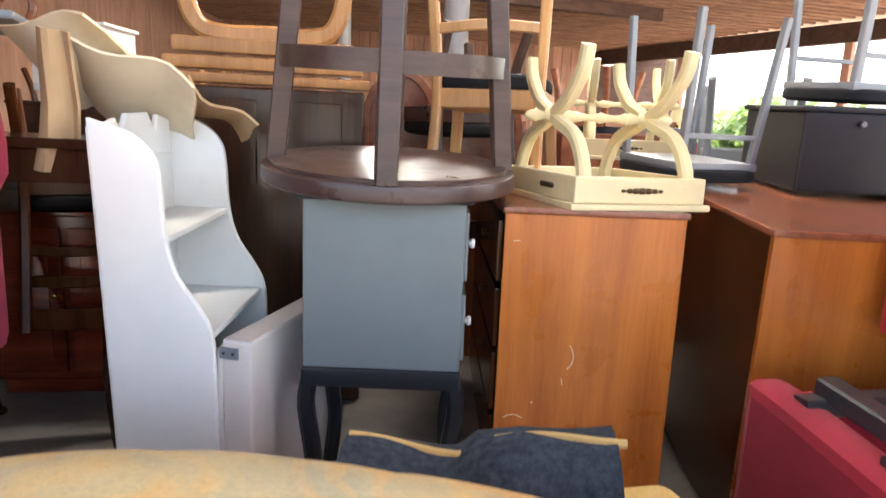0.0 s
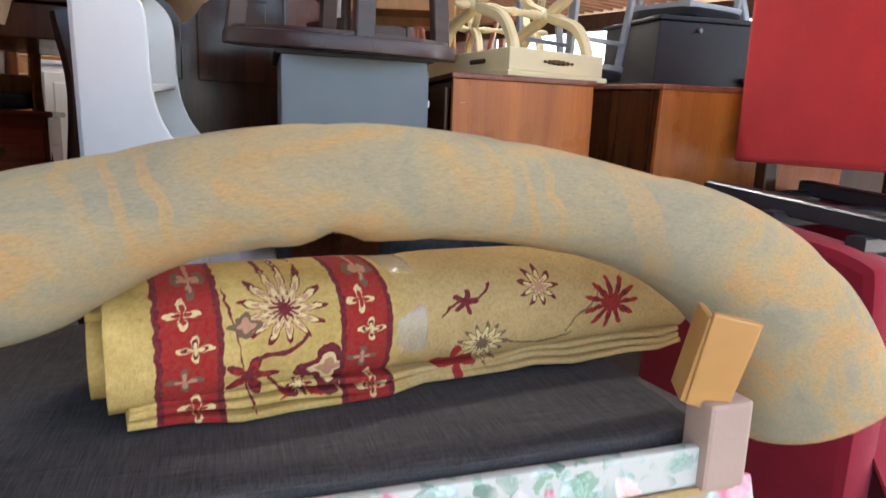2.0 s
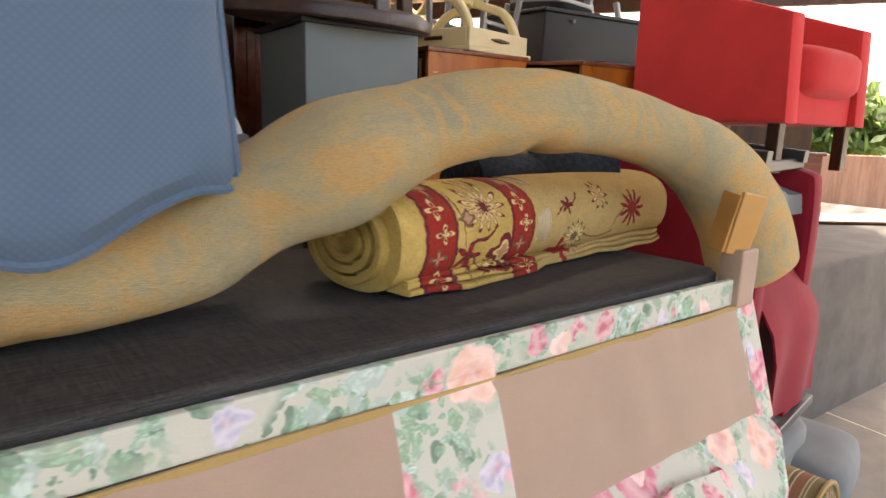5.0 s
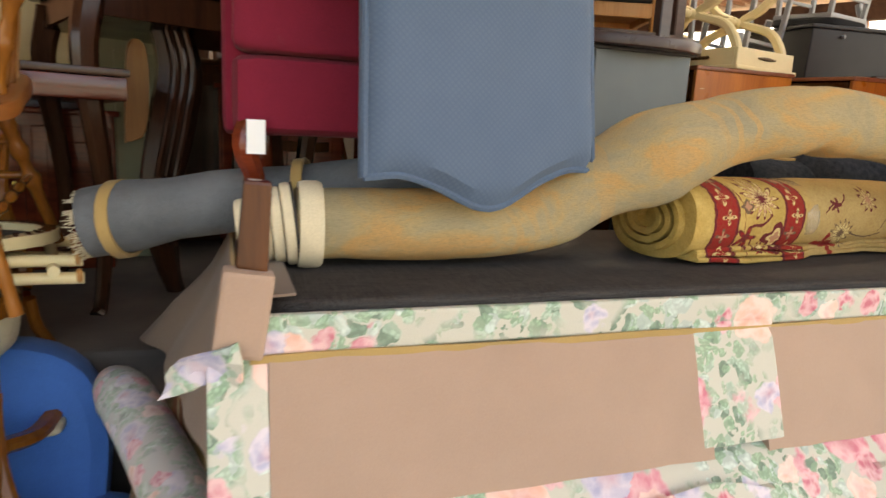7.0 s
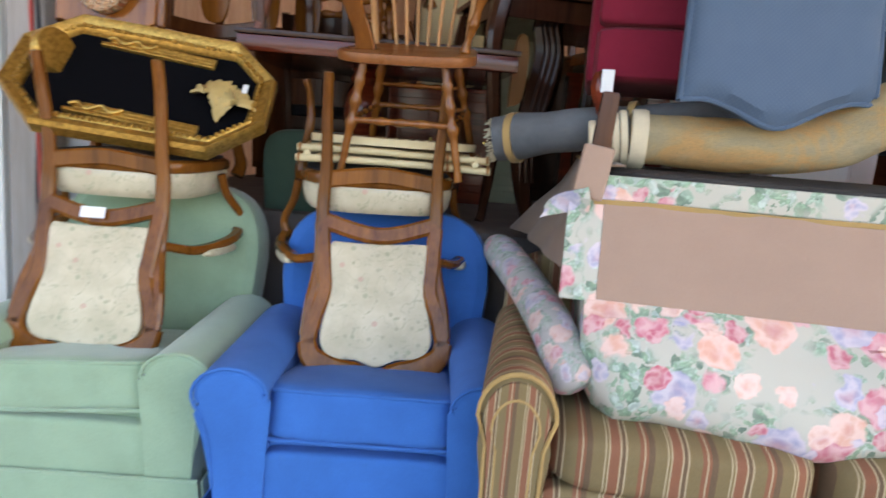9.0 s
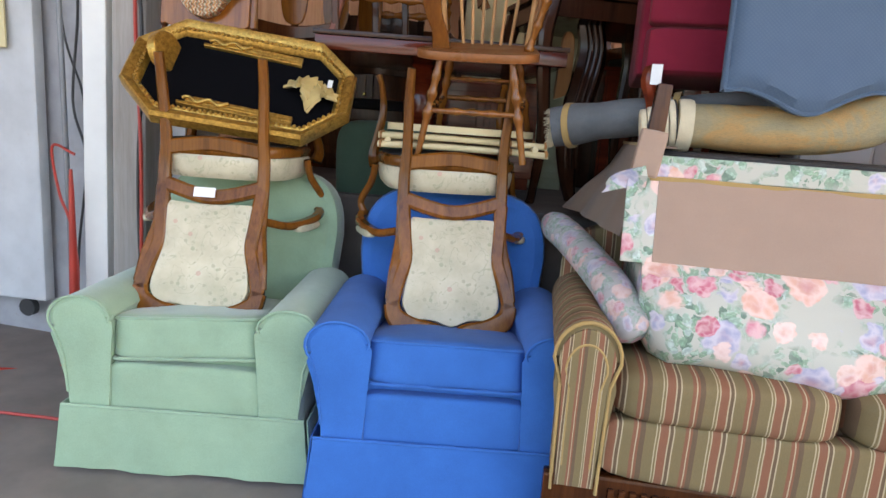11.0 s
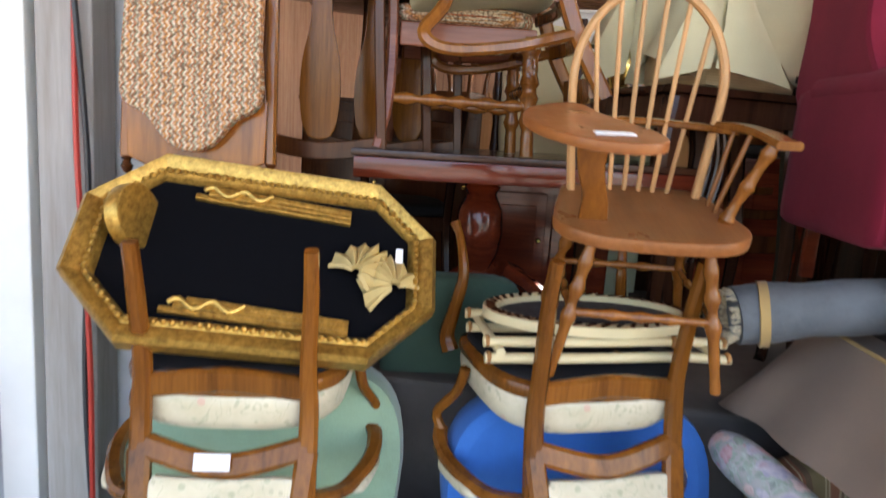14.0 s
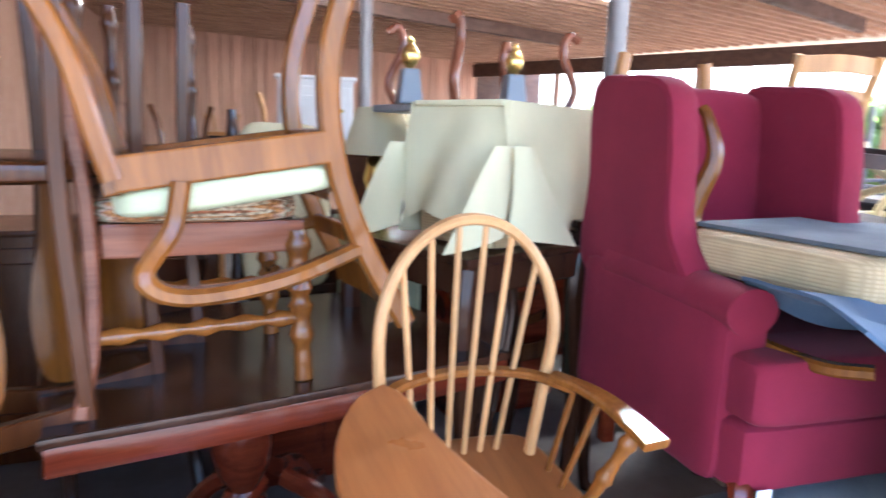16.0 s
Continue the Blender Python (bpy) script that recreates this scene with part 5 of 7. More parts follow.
# ---- the writing-arm Windsor chair ----
def windsor_seat(k=1.0):
    out = smooth_path([(-0.2, 0.2), (-0.235, 0.0), (-0.24, -0.13), (-0.16, -0.215), (0.0, -0.235), (0.16, -0.215), (0.24, -0.13), (0.235, 0.0), (0.2, 0.2), (0.1, 0.235), (-0.1, 0.235), (-0.2, 0.2)], 4)[:-1]
    bm = bmesh.new()
    prism(bm, [(q[0] * k, q[1] * k) for q in out], -0.018, 0.018, 0.009, T(0, 0, 0, 90) @ Matrix.Diagonal((1, 1, -1, 1)))
    return bm


def windsor(m):
    """A bow-back Windsor with one broad writing arm, facing -y."""
    c = thing("windsor_chair", m, "honey maple windsor chair with bow back and broad writing arm", "chair")
    sz = 0.43
    seat = part("seat", windsor_seat(1.05), SEATWOOD, c)
    seat.matrix_basis = T(0, 0, sz)
    feet = {}
    for sx in (-1, 1):
        for sy in (-1, 1):
            a, b = (sx * 0.15, sy * 0.14, sz - 0.015), (sx * 0.23, sy * 0.2 + (0.03 if sy > 0 else 0), 0.0)
            part("leg", turned(bmesh.new(), b, a, 0.018, ((0.12, 0.75), (0.45, 1.35), (0.56, 0.7), (0.64, 1.35), (0.82, 1.2))), HONEY, c)
            feet[sx, sy] = (Vector(a), Vector(b))
    mid = {k: a.lerp(b, 0.52) for k, (a, b) in feet.items()}
    up = {k: a.lerp(b, 0.3) for k, (a, b) in feet.items()}
    for a, b, r in ((mid[-1, -1], mid[1, -1], 0.014), (mid[-1, 1], mid[1, 1], 0.012), (mid[-1, -1], mid[-1, 1], 0.011), (mid[1, -1], mid[1, 1], 0.011), (up[-1, 1], up[1, 1], 0.009)):
        part("stretcher", turned(bmesh.new(), a, b, r, ((0.3, 1.3), (0.4, 0.8), (0.5, 1.3), (0.6, 0.8), (0.7, 1.3))), HONEY, c)
    # the bow
    pts = [(-0.185, 0.16, sz), (-0.205, 0.185, sz + 0.2)]
    pts += [(-0.215 * math.cos(radians(t)), 0.2 + 0.07 * math.sin(radians(t)), sz + 0.34 + 0.26 * math.sin(radians(t))) for t in range(0, 181, 20)]
    pts += [(0.205, 0.185, sz + 0.2), (0.185, 0.16, sz)]
    part("bow", bar(bmesh.new(), smooth_path(pts, 5), 0.024, 0.03, (0, 1, 0), None, 0.6), BLOND, c, "pale bent bow of the back")
    for k in range(6):
        x = -0.125 + 0.05 * k
        top = 0.34 + 0.26 * math.sqrt(max(0, 1 - (x * 1.3 / 0.215) ** 2))
        pipe("spindle", [(x * 0.85, 0.19, sz), (x * 1.3, 0.2 + 0.07 * (top - 0.34) / 0.26, sz + top - 0.005)], 0.0075, BLOND, c)
    # rail behind the spindles
    rail = smooth_path([(-0.24, 0.1, sz + 0.235), (-0.16, 0.2, sz + 0.225), (0, 0.235, sz + 0.225), (0.16, 0.2, sz + 0.225), (0.24, 0.1, sz + 0.235)], 6)
    part("back_rail", bar(bmesh.new(), rail, 0.03, 0.02, (0, 0, 1), None, 0.5), HONEY, c)
    # plain arm
    arm = smooth_path([(0.21, 0.16, sz + 0.24), (0.25, 0.08, sz + 0.25), (0.28, 0.0, sz + 0.25), (0.29, -0.13, sz + 0.25)], 5)
    n = len(arm)
    part("arm", bar(bmesh.new(), arm, [0.032 + 0.035 * i / (n - 1) for i in range(n)], 0.022, (0, 0, 1), None, 0.5), HONEY, c)
    part("arm_support", turned(bmesh.new(), (0.2, -0.05, sz), (0.275, -0.08, sz + 0.245), 0.018), HONEY, c)
    for k in range(2):
        pipe("spindle", [(0.2, 0.03 + 0.06 * k, sz), (0.255 - 0.02 * k, 0.03 + 0.07 * k, sz + 0.245)], 0.0075, HONEY, c)
    # writing arm on its flat support
    out = smooth_path([(-0.2, 0.17), (-0.27, 0.12), (-0.34, -0.02), (-0.37, -0.2), (-0.345, -0.4), (-0.27, -0.56), (-0.17, -0.6), (-0.1, -0.54), (-0.09, -0.4), (-0.13, -0.22), (-0.16, -0.06), (-0.17, 0.1), (-0.2, 0.17)], 4)[:-1]
    tab = part("writing_arm", prism(bmesh.new(), [(q[0], -q[1]) for q in out], -0.012, 0.012, 0.006, T(0, 0, 0, 90)), SEATWOOD, c, "broad pear-shaped writing arm")
    tab.matrix_basis = T(-0.235, 0.1, sz + 0.272, -2, 0, 4) @ T(0.22, -0.1, 0) @ Matrix.Diagonal((1, 0.8, 1, 1))
    part("paper_label", B((-0.2, -0.47, 0.0135), (0.085, 0.045, 0.002), 0), PAPER, tab, "white paper label")
    sup = smooth_path([(-0.155, -0.1, sz), (-0.16, -0.12, sz + 0.08), (-0.185, -0.15, sz + 0.17), (-0.19, -0.17, sz + 0.255)], 5)
    part("arm_panel", bar(bmesh.new(), sup, [0.06 + 0.02 * abs(i - 7) / 7 for i in range(len(sup))], 0.022, (0, 1, 0), None, 0.4), HONEY, c, "flat orange support of the writing arm")
    return c


windsor(T(-2.42, 0.93, 1.125, 12, 0, 3) @ Matrix.Scale(0.93, 4))


def bamboo_tray(m):
    c = thing("bamboo_stand", m, "folded cream bamboo stand with woven oval tray", "tray stand")
    for y, z in ((-0.16, 0.0), (-0.13, 0.035), (0.1, 0.0), (0.13, 0.035)):
        rod = pipe("bamboo_rod", smooth_path([(-0.35, y, z), (-0.1, y - 0.01, z + 0.004), (0.2, y + 0.02, z), (0.36, y + 0.01, z - 0.004)], 5), 0.014, CREAM, c, "", 10)
        for x in (-0.34, -0.18, 0.02, 0.2, 0.35):
            part("node", lathe(bmesh.new(), [(0.014, -0.006), (0.0175, -0.002), (0.0175, 0.002), (0.014, 0.006)], 10, T(x, y + 0.008 * (x > 0), z + 0.002, 0, 90)), PINE, rod)
    for x in (-0.31, 0.3):
        pipe("bamboo_rod", [(x, -0.17, 0.018), (x, 0.15, 0.02)], 0.013, CREAM, c, "", 10)
    n = 44
    bm = bmesh.new()
    sweep(bm, [(0.3 * math.cos(2 * math.pi * k / n), 0.02 + 0.17 * math.sin(2 * math.pi * k / n), 0.075) for k in range(n)], lambda i: [(0.02, 0.014), (-0.02, 0.014), (-0.02, -0.014), (0.02, -0.014)], (0, 0, 1), None, True)
    rim = part("tray_rim", bm, CREAM, c, "cream rim laced with brown")
    bm = bmesh.new()
    for k in range(46):
        t = 2 * math.pi * k / 46
        box(bm, (0, 0, 0), (0.012, 0.036, 0.003), 0, T(0.3 * math.cos(t), 0.02 + 0.17 * math.sin(t), 0.091, 0, 0, math.degrees(t) + 40))
    part("lacing", bm, WALNUT, rim)
    part("tray_base", lathe(bmesh.new(), [(0.28, 0), (0.285, 0.01)], 36, T(0, 0.02, 0.062) @ Matrix.Diagonal((1, 0.58, 1, 1))), DUSTCOVER, c, "dark woven tray base")
    return c


bamboo_tray(T(-2.5, 0.98, 1.125, 0, 0, 16))


# ---- the pedestal table and the chairs on it ----
def pedestal_table(m):
    c = thing("pedestal_table", m, "glossy mahogany pedestal dining table with rounded corners", "table")
    out = smooth_path([(-0.62, -0.32), (-0.55, -0.42), (0, -0.43), (0.5, -0.42), (0.58, -0.3), (0.6, 0.4), (0.5, 0.5), (-0.52, 0.5), (-0.62, 0.4), (-0.62, -0.32)], 5)[:-1]
    part("tabletop", prism(bmesh.new(), [q[:2] for q in out], -0.012, 0.012, 0.006, T(0, 0, 0.738, 90)), OAKDARK, c, "very dark glossy tabletop")
    part("apron", prism(bmesh.new(), [(q[0] * 0.985, q[1] * 0.985) for q in out], -0.035, 0.035, 0.008, T(0, 0, 0.69, 90)), MAHOGANY, c, "red mahogany apron")
    part("pedestal", lathe(bmesh.new(), [(0.06, 0.1), (0.09, 0.16), (0.075, 0.22), (0.05, 0.27), (0.085, 0.34), (0.098, 0.42), (0.09, 0.52), (0.06, 0.58), (0.075, 0.61), (0.055, 0.64), (0.07, 0.66)], 24, T(-0.1, -0.05, 0)), MAHOGANY, c)
    for k in range(4):
        t = radians(45 + 90 * k)
        pts = smooth_path([(0.05 * math.cos(t), 0.05 * math.sin(t), 0.26), (0.2 * math.cos(t), 0.2 * math.sin(t), 0.2), (0.33 * math.cos(t), 0.33 * math.sin(t), 0.06), (0.42 * math.cos(t), 0.42 * math.sin(t), 0.02)], 5)
        part("foot", bar(bmesh.new(), pts, 0.055, 0.06, (0, 0, 1), None, 0.5), MAHOGANY, c)
    return c


pedestal_table(T(-2.81, 1.8, DOCK + 0.03, 0, 0, 15))


def sabre_chair(m, seat_mat, woodmat, label, group="", arms=False, pad=None, top=0.98):
    """A dining chair with curved sabre legs, facing -y, base at z = 0."""
    c = thing("dining_chair", m, label, "chair", group)
    for s in (-1, 1):
        pts = smooth_path([(s * 0.24, -0.27, 0), (s * 0.225, -0.225, 0.16), (s * 0.215, -0.21, 0.32), (s * 0.215, -0.2, 0.41)], 5)
        part("front_leg", bar(bmesh.new(), pts, 0.05, 0.036, (0, 1, 0), None, 0.4), woodmat, c)
        pts = smooth_path([(s * 0.22, 0.3, 0), (s * 0.21, 0.22, 0.2), (s * 0.205, 0.2, 0.42), (s * 0.215, 0.2 + 0.04 * (top - 0.42) / 0.56, 0.42 + (top - 0.42) * 0.5), (s * 0.225, 0.2 + 0.13 * (top - 0.42) / 0.56, top)], 6)
        part("back_leg", bar(bmesh.new(), pts, 0.04, 0.045, (0, 1, 0), None, 0.4), woodmat, c)
        part("side_rail", B((s * 0.21, 0.0, 0.4), (0.03, 0.4, 0.075), 0.006), woodmat, c)
        if arms:
            pts = smooth_path([(s * 0.215, 0.22, 0.64), (s * 0.26, 0.05, 0.665), (s * 0.275, -0.12, 0.655), (s * 0.27, -0.18, 0.6), (s * 0.23, -0.12, 0.52), (s * 0.225, -0.09, 0.43)], 6)
            part("arm", bar(bmesh.new(), pts, 0.036, 0.042, (1, 0, 0), None, 0.5), woodmat, c)
    part("front_rail", B((0, -0.205, 0.4), (0.42, 0.03, 0.085), 0.006), woodmat, c)
    part("back_rail", B((0, 0.2, 0.4), (0.4, 0.03, 0.075), 0.006), woodmat, c)
    part("seat", S((0, 0, 0.465), (0.45, 0.44, 0.075), None, 5, 9, 0.002, 0.15), seat_mat, c)
    for z, h in ((top - 0.05, 0.09), (top - 0.2, 0.05), (top - 0.32, 0.04)):
        y = 0.24 + 0.3 * (z - 0.7)
        pts = smooth_path([(-0.215, y, z), (0, y + 0.035, z + 0.01), (0.215, y, z)], 5)
        part("back_slat", bar(bmesh.new(), pts, 0.02, h, (0, 0, 1), None, 0.4), woodmat, c)
    part("seat_board", B((0, 0, 0.405), (0.38, 0.38, 0.012), 0.003), PINE, c, "plain board under the seat")
    if pad:
        part("pad", B((0, 0, 0.512), (0.44, 0.43, 0.03), 0.012), pad, c, "thin pale green seat pad")
    return c


def parlour_chair(m):
    """Sabre-legged stiles at the back, turned legs at the front, turned stretchers."""
    c = thing("dining_chair", m, "brown dining chair with tweed seat and turned legs on the table", "chair")
    for sx in (-1, 1):
        pts = smooth_path([(sx * 0.275, -0.235, 0), (sx * 0.245, -0.205, 0.16), (sx * 0.225, -0.2, 0.36), (sx * 0.228, -0.21, 0.55), (sx * 0.25, -0.25, 0.8), (sx * 0.29, -0.3, 1.05)], 6)
        part("stile", bar(bmesh.new(), pts, 0.042, 0.034, (0, 1, 0), None, 0.4), CHERRY_TOP, c)
        a, b = (sx * 0.215, 0.28, 0.0), (sx * 0.205, 0.265, 0.4)
        part("turned_leg", turned(bmesh.new(), a, b, 0.029, ((0.1, 0.8), (0.22, 0.7), (0.3, 1.15), (0.5, 1.2), (0.56, 0.65), (0.62, 1.25), (0.75, 1.0), (0.9, 1.3)), 14), HONEY, c)
    beads = ((0.12, 1.2), (0.2, 0.6), (0.3, 1.15), (0.42, 0.65), (0.5, 1.25), (0.58, 0.65), (0.7, 1.15), (0.8, 0.6), (0.88, 1.2))
    for a, b, r in (((-0.243, -0.203, 0.17), (-0.211, 0.274, 0.17), 0.02), ((0.243, -0.203, 0.17), (0.211, 0.274, 0.17), 0.02), ((-0.21, 0.272, 0.23), (0.21, 0.272, 0.23), 0.018)):
        part("stretcher", turned(bmesh.new(), a, b, r, beads, 12), HONEY, c)
    rail = smooth_path([(-0.22, -0.2, 0.385), (0, -0.225, 0.385), (0.22, -0.2, 0.385)], 6)
    part("back_rail", bar(bmesh.new(), rail, 0.03, 0.085, (0, 0, 1), None, 0.3), CHERRY_TOP, c)
    for sx in (-1, 1):
        part("side_rail", B((sx * 0.2, 0.05, 0.385), (0.03, 0.46, 0.08), 0.006), CHERRY_TOP, c)
    part("front_rail", B((0, 0.27, 0.385), (0.4, 0.03, 0.08), 0.006), CHERRY_TOP, c)
    part("seat", S((0, 0.03, 0.455), (0.46, 0.5, 0.07), None, 5, 9, 0.002, 0.15), TWEED, c)
    return c


parlour_chair(T(-3.04, 1.56, DOCK + 0.782, 0, 0, -81))
sabre_chair(T(-2.99, 1.4, DOCK + 0.75 + 1.01, -9, 0, 96) @ FLIP @ Matrix.Diagonal((1.12, 1.12, 1, 1)), GREENPAD, HONEY, "upturned honey wood armchair on another chair's seat", "", True, None, 0.84)


# ---- the tweed chairs hung at the corner ----
def tweed_chair(m):
    """Upturned ladder-post chair with a woven tweed back panel, built upright."""
    c = thing("tweed_chair", m, "upturned wooden chair with woven tweed back and seat", "chair", "upturned tweed chairs")
    for s in (-1, 1):
        bm = bmesh.new()
        bar(bm, [(s * 0.23, 0.0, 0.0), (s * 0.225, 0.0, 0.45), (s * 0.24, 0.06, 1.1)], [0.036, 0.04, 0.034], [0.036, 0.04, 0.034], (0, 1, 0), None, 0.4)
        part("post", bm, HONEY, c)
        part("finial", lathe(bmesh.new(), [(0.014, 0), (0.02, 0.008), (0.011, 0.018), (0.02, 0.034), (0.012, 0.05), (0.004, 0.055)], 12, T(s * 0.24, 0.06, 1.095)), WALNUT, c)
        part("front_leg", turned(bmesh.new(), (s * 0.24, -0.46, 0.0), (s * 0.23, -0.45, 0.44), 0.02), WALNUT, c)
    out = smooth_path([(-0.2, 0.62), (0, 0.56), (0.2, 0.62), (0.215, 0.8), (0.22, 0.95), (0.14, 1.0), (0.07, 1.07), (0, 1.09), (-0.07, 1.07), (-0.14, 1.0), (-0.22, 0.95), (-0.215, 0.8), (-0.2, 0.62)], 3)[:-1]
    part("back_panel", prism(bmesh.new(), [q[:2] for q in out], -0.015, 0.045, 0.014, T(0, 0, 0, -4) @ T(0, 0.03, -0.01)), TWEED, c, "zigzag tweed back panel")
    top = [(-0.23, 0.93), (0.23, 0.93), (0.225, 1.1), (0.15, 1.13), (0.12, 1.18), (0.0, 1.21), (-0.12, 1.18), (-0.15, 1.13), (-0.225, 1.1)]
    part("crest", prism(bmesh.new(), top, -0.014, 0.014, 0.006, T(0, 0.0, 0.0, -4)), HONEY, c, "shaped crest rail")
    low = [(-0.22, 0.5), (0.22, 0.5), (0.22, 0.62), (0.1, 0.59), (0, 0.57), (-0.1, 0.59), (-0.22, 0.62)]
    part("lower_crest", prism(bmesh.new(), low, -0.012, 0.012, 0.006, T(0, 0.01, 0, -2)), PINE, c)
    part("seat_rail", B((0, -0.225, 0.385), (0.47, 0.47, 0.07), 0.006), WALNUT, c)
    part("seat", S((0, -0.225, 0.445), (0.48, 0.48, 0.075), None, 5, 9), TWEED, c)
    return c


tweed_chair(T(-3.662, 0.92, 2.675, 0, 0, 10) @ FLIP @ Matrix.Diagonal((0.84, 1, 1, 1)))


# ---- the slipcovered box behind ----
def skirted_box(m):
    c = thing("skirted_ottoman", m, "cream slipcovered piece, upturned, with hanging flaps over wicker", "ottoman")
    part("body", S((0, 0, 0.22), (0.56, 0.5, 0.44), None, 16, 8), CANE, c, "wicker body")
    for s, rz in ((-1, 0), (1, 90), (-1, 180), (1, 270)):
        bm = bmesh.new()
        rr = []
        for i in range(13):
            t = i / 12
            x = -0.3 + 0.6 * t
            rr.append([bm.verts.new((x, -0.285 - 0.012 * j - 0.012 * math.sin(9 * t + j) * j, 0.475 - 0.1 * j + 0.012 * j * math.sin(5 * t))) for j in range(5)])
        for r0, r1 in zip(rr, rr[1:]):
            for j in range(4):
                bm.faces.new((r0[j], r0[j + 1], r1[j + 1], r1[j]))
        thicken(bm, 0.006)
        bmesh.ops.transform(bm, matrix=T(0, 0, 0, 0, 0, rz), verts=bm.verts)
        part("skirt_panel", bm, SKIRTCLOTH, c, "cream cloth panel")
    part("top_cover", B((0, 0, 0.47), (0.6, 0.54, 0.02), 0.008), SKIRTCLOTH, c)
    for x, y, ux, uy in ((-0.31, -0.31, -0.6, 0.5), (-0.3, -0.33, 1.0, -0.3), (-0.34, 0.3, -0.5, 0.6)):
        bm = bmesh.new()
        rr = []
        for i in range(7):
            t = i / 6
            rr.append([bm.verts.new((x + 0.3 * ux * t * (0.35 + 0.65 * j / 4) + 0.01 * math.sin(4 * t + j), y + 0.3 * uy * t * j / 4 - 0.02 - 0.03 * math.sin(3 * t), 0.34 - 0.07 * j - 0.05 * t * j / 4)) for j in range(5)])
        for r0, r1 in zip(rr, rr[1:]):
            for j in range(4):
                bm.faces.new((r0[j], r0[j + 1], r1[j + 1], r1[j]))
        thicken(bm, 0.006)
        part("flap", bm, SKIRTCLOTH, c, "loose corner flap")
    return c


skirted_box(T(-1.967, 1.896, 1.92, 0, 0, 32) @ Matrix.Diagonal((1, 0.68, 1, 1)))


def dark_table(m, label, w=0.9, d=0.6, h=0.9, mat=None, legmat=None):
    c = thing("side_table", m, label, "table")
    mat = mat or OAKDARK
    part("tabletop", B((0, 0, h - 0.015), (w, d, 0.03), 0.008), mat, c)
    part("apron", B((0, 0, h - 0.08), (w - 0.06, d - 0.06, 0.1), 0.006), mat, c)
    for sx in (-1, 1):
        for sy in (-1, 1):
            x, y = sx * (w / 2 - 0.06), sy * (d / 2 - 0.06)
            pts = smooth_path([(x, y, h - 0.05), (x + sx * 0.03, y + sy * 0.02, h * 0.75), (x - sx * 0.015, y, h * 0.35), (x + sx * 0.01, y, 0.05), (x + sx * 0.03, y + sy * 0.02, 0)], 5)
            w2 = [0.09 - 0.05 * min(1, 1.4 * k / (len(pts) - 1)) for k in range(len(pts))]
            part("leg", bar(bmesh.new(), pts, w2, w2, (0, 1, 0), None, 0.5), legmat or mat, c)
    return c


dark_table(T(-2.0, 2.0, DOCK, 0, 0, 25), "dark carved table with cabriole legs", 0.85, 0.7, 1.07)


# ---- cabinets in the bay ----
def hutch(m):
    c = thing("white_hutch", m, "white painted hutch top with scalloped sides and shelves", "hutch")
    H, W = 1.23, 0.3
    side = smooth_path([(0.3, 0.0), (0.305, 0.5), (0.3, 0.64), (0.265, 0.72), (0.22, 0.79), (0.195, 0.86), (0.185, 0.95), (0.183, 1.05), (0.17, 1.13), (0.11, 1.19), (0.0, 1.225)], 5)
    side = [(0.0, 0.0)] + [q[:2] for q in side]
    for x in (0.0, 0.47):
        part("side_panel", prism(bmesh.new(), [(a, b) for a, b in side], -0.01, 0.01, 0.004, T(x, 0.0, 0, 0, 0, -90)), WHITE, c)
    part("back_panel", B((0.235, 0.006, 0.6), (0.46, 0.012, 1.2), 0.002), WHITE, c)
    for z, d in ((0.62, 0.29), (0.9, 0.18)):
        part("shelf", B((0.235, -d / 2, z), (0.45, d, 0.018), 0.003), WHITE, c)
    crest = [(-0.2, 0), (0.2, 0), (0.2, 0.1), (0.12, 0.12), (0.1, 0.07), (0.06, 0.13), (-0.06, 0.13), (-0.1, 0.07), (-0.12, 0.12), (-0.2, 0.1)]
    part("crest", prism(bmesh.new(), crest, -0.008, 0.008, 0.003, T(0.22, -0.012, 1.1)), WHITE, c)
    return c


hutch(T(-0.925, 1.76, DOCK - 0.01, 4) @ T(0, 0, 0, 0, 0, 88))


def drop_leaf(m):
    c = thing("folded_table", m, "folded off-white drop-leaf table standing on end", "table")
    part("leaf", B((0, 0.3, 0.3), (0.09, 0.62, 0.62), 0.012), OFFWHITE, c)
    part("leaf", B((-0.055, 0.28, 0.29), (0.022, 0.58, 0.58), 0.008), OFFWHITE, c)
    br = part("hinge_plate", B((-0.02, -0.014, 0.57), (0.06, 0.006, 0.035), 0.002), STEEL, c, "metal hinge plate with two screws")
    for k in (-0.015, 0.015):
        part("screw", lathe(bmesh.new(), [(0.005, 0), (0.004, 0.003)], 8, T(-0.02 + k, -0.018, 0.57, 90)), RUBBER, br)
    return c


drop_leaf(T(-0.56, 1.72, DOCK, 0, 0, -14))


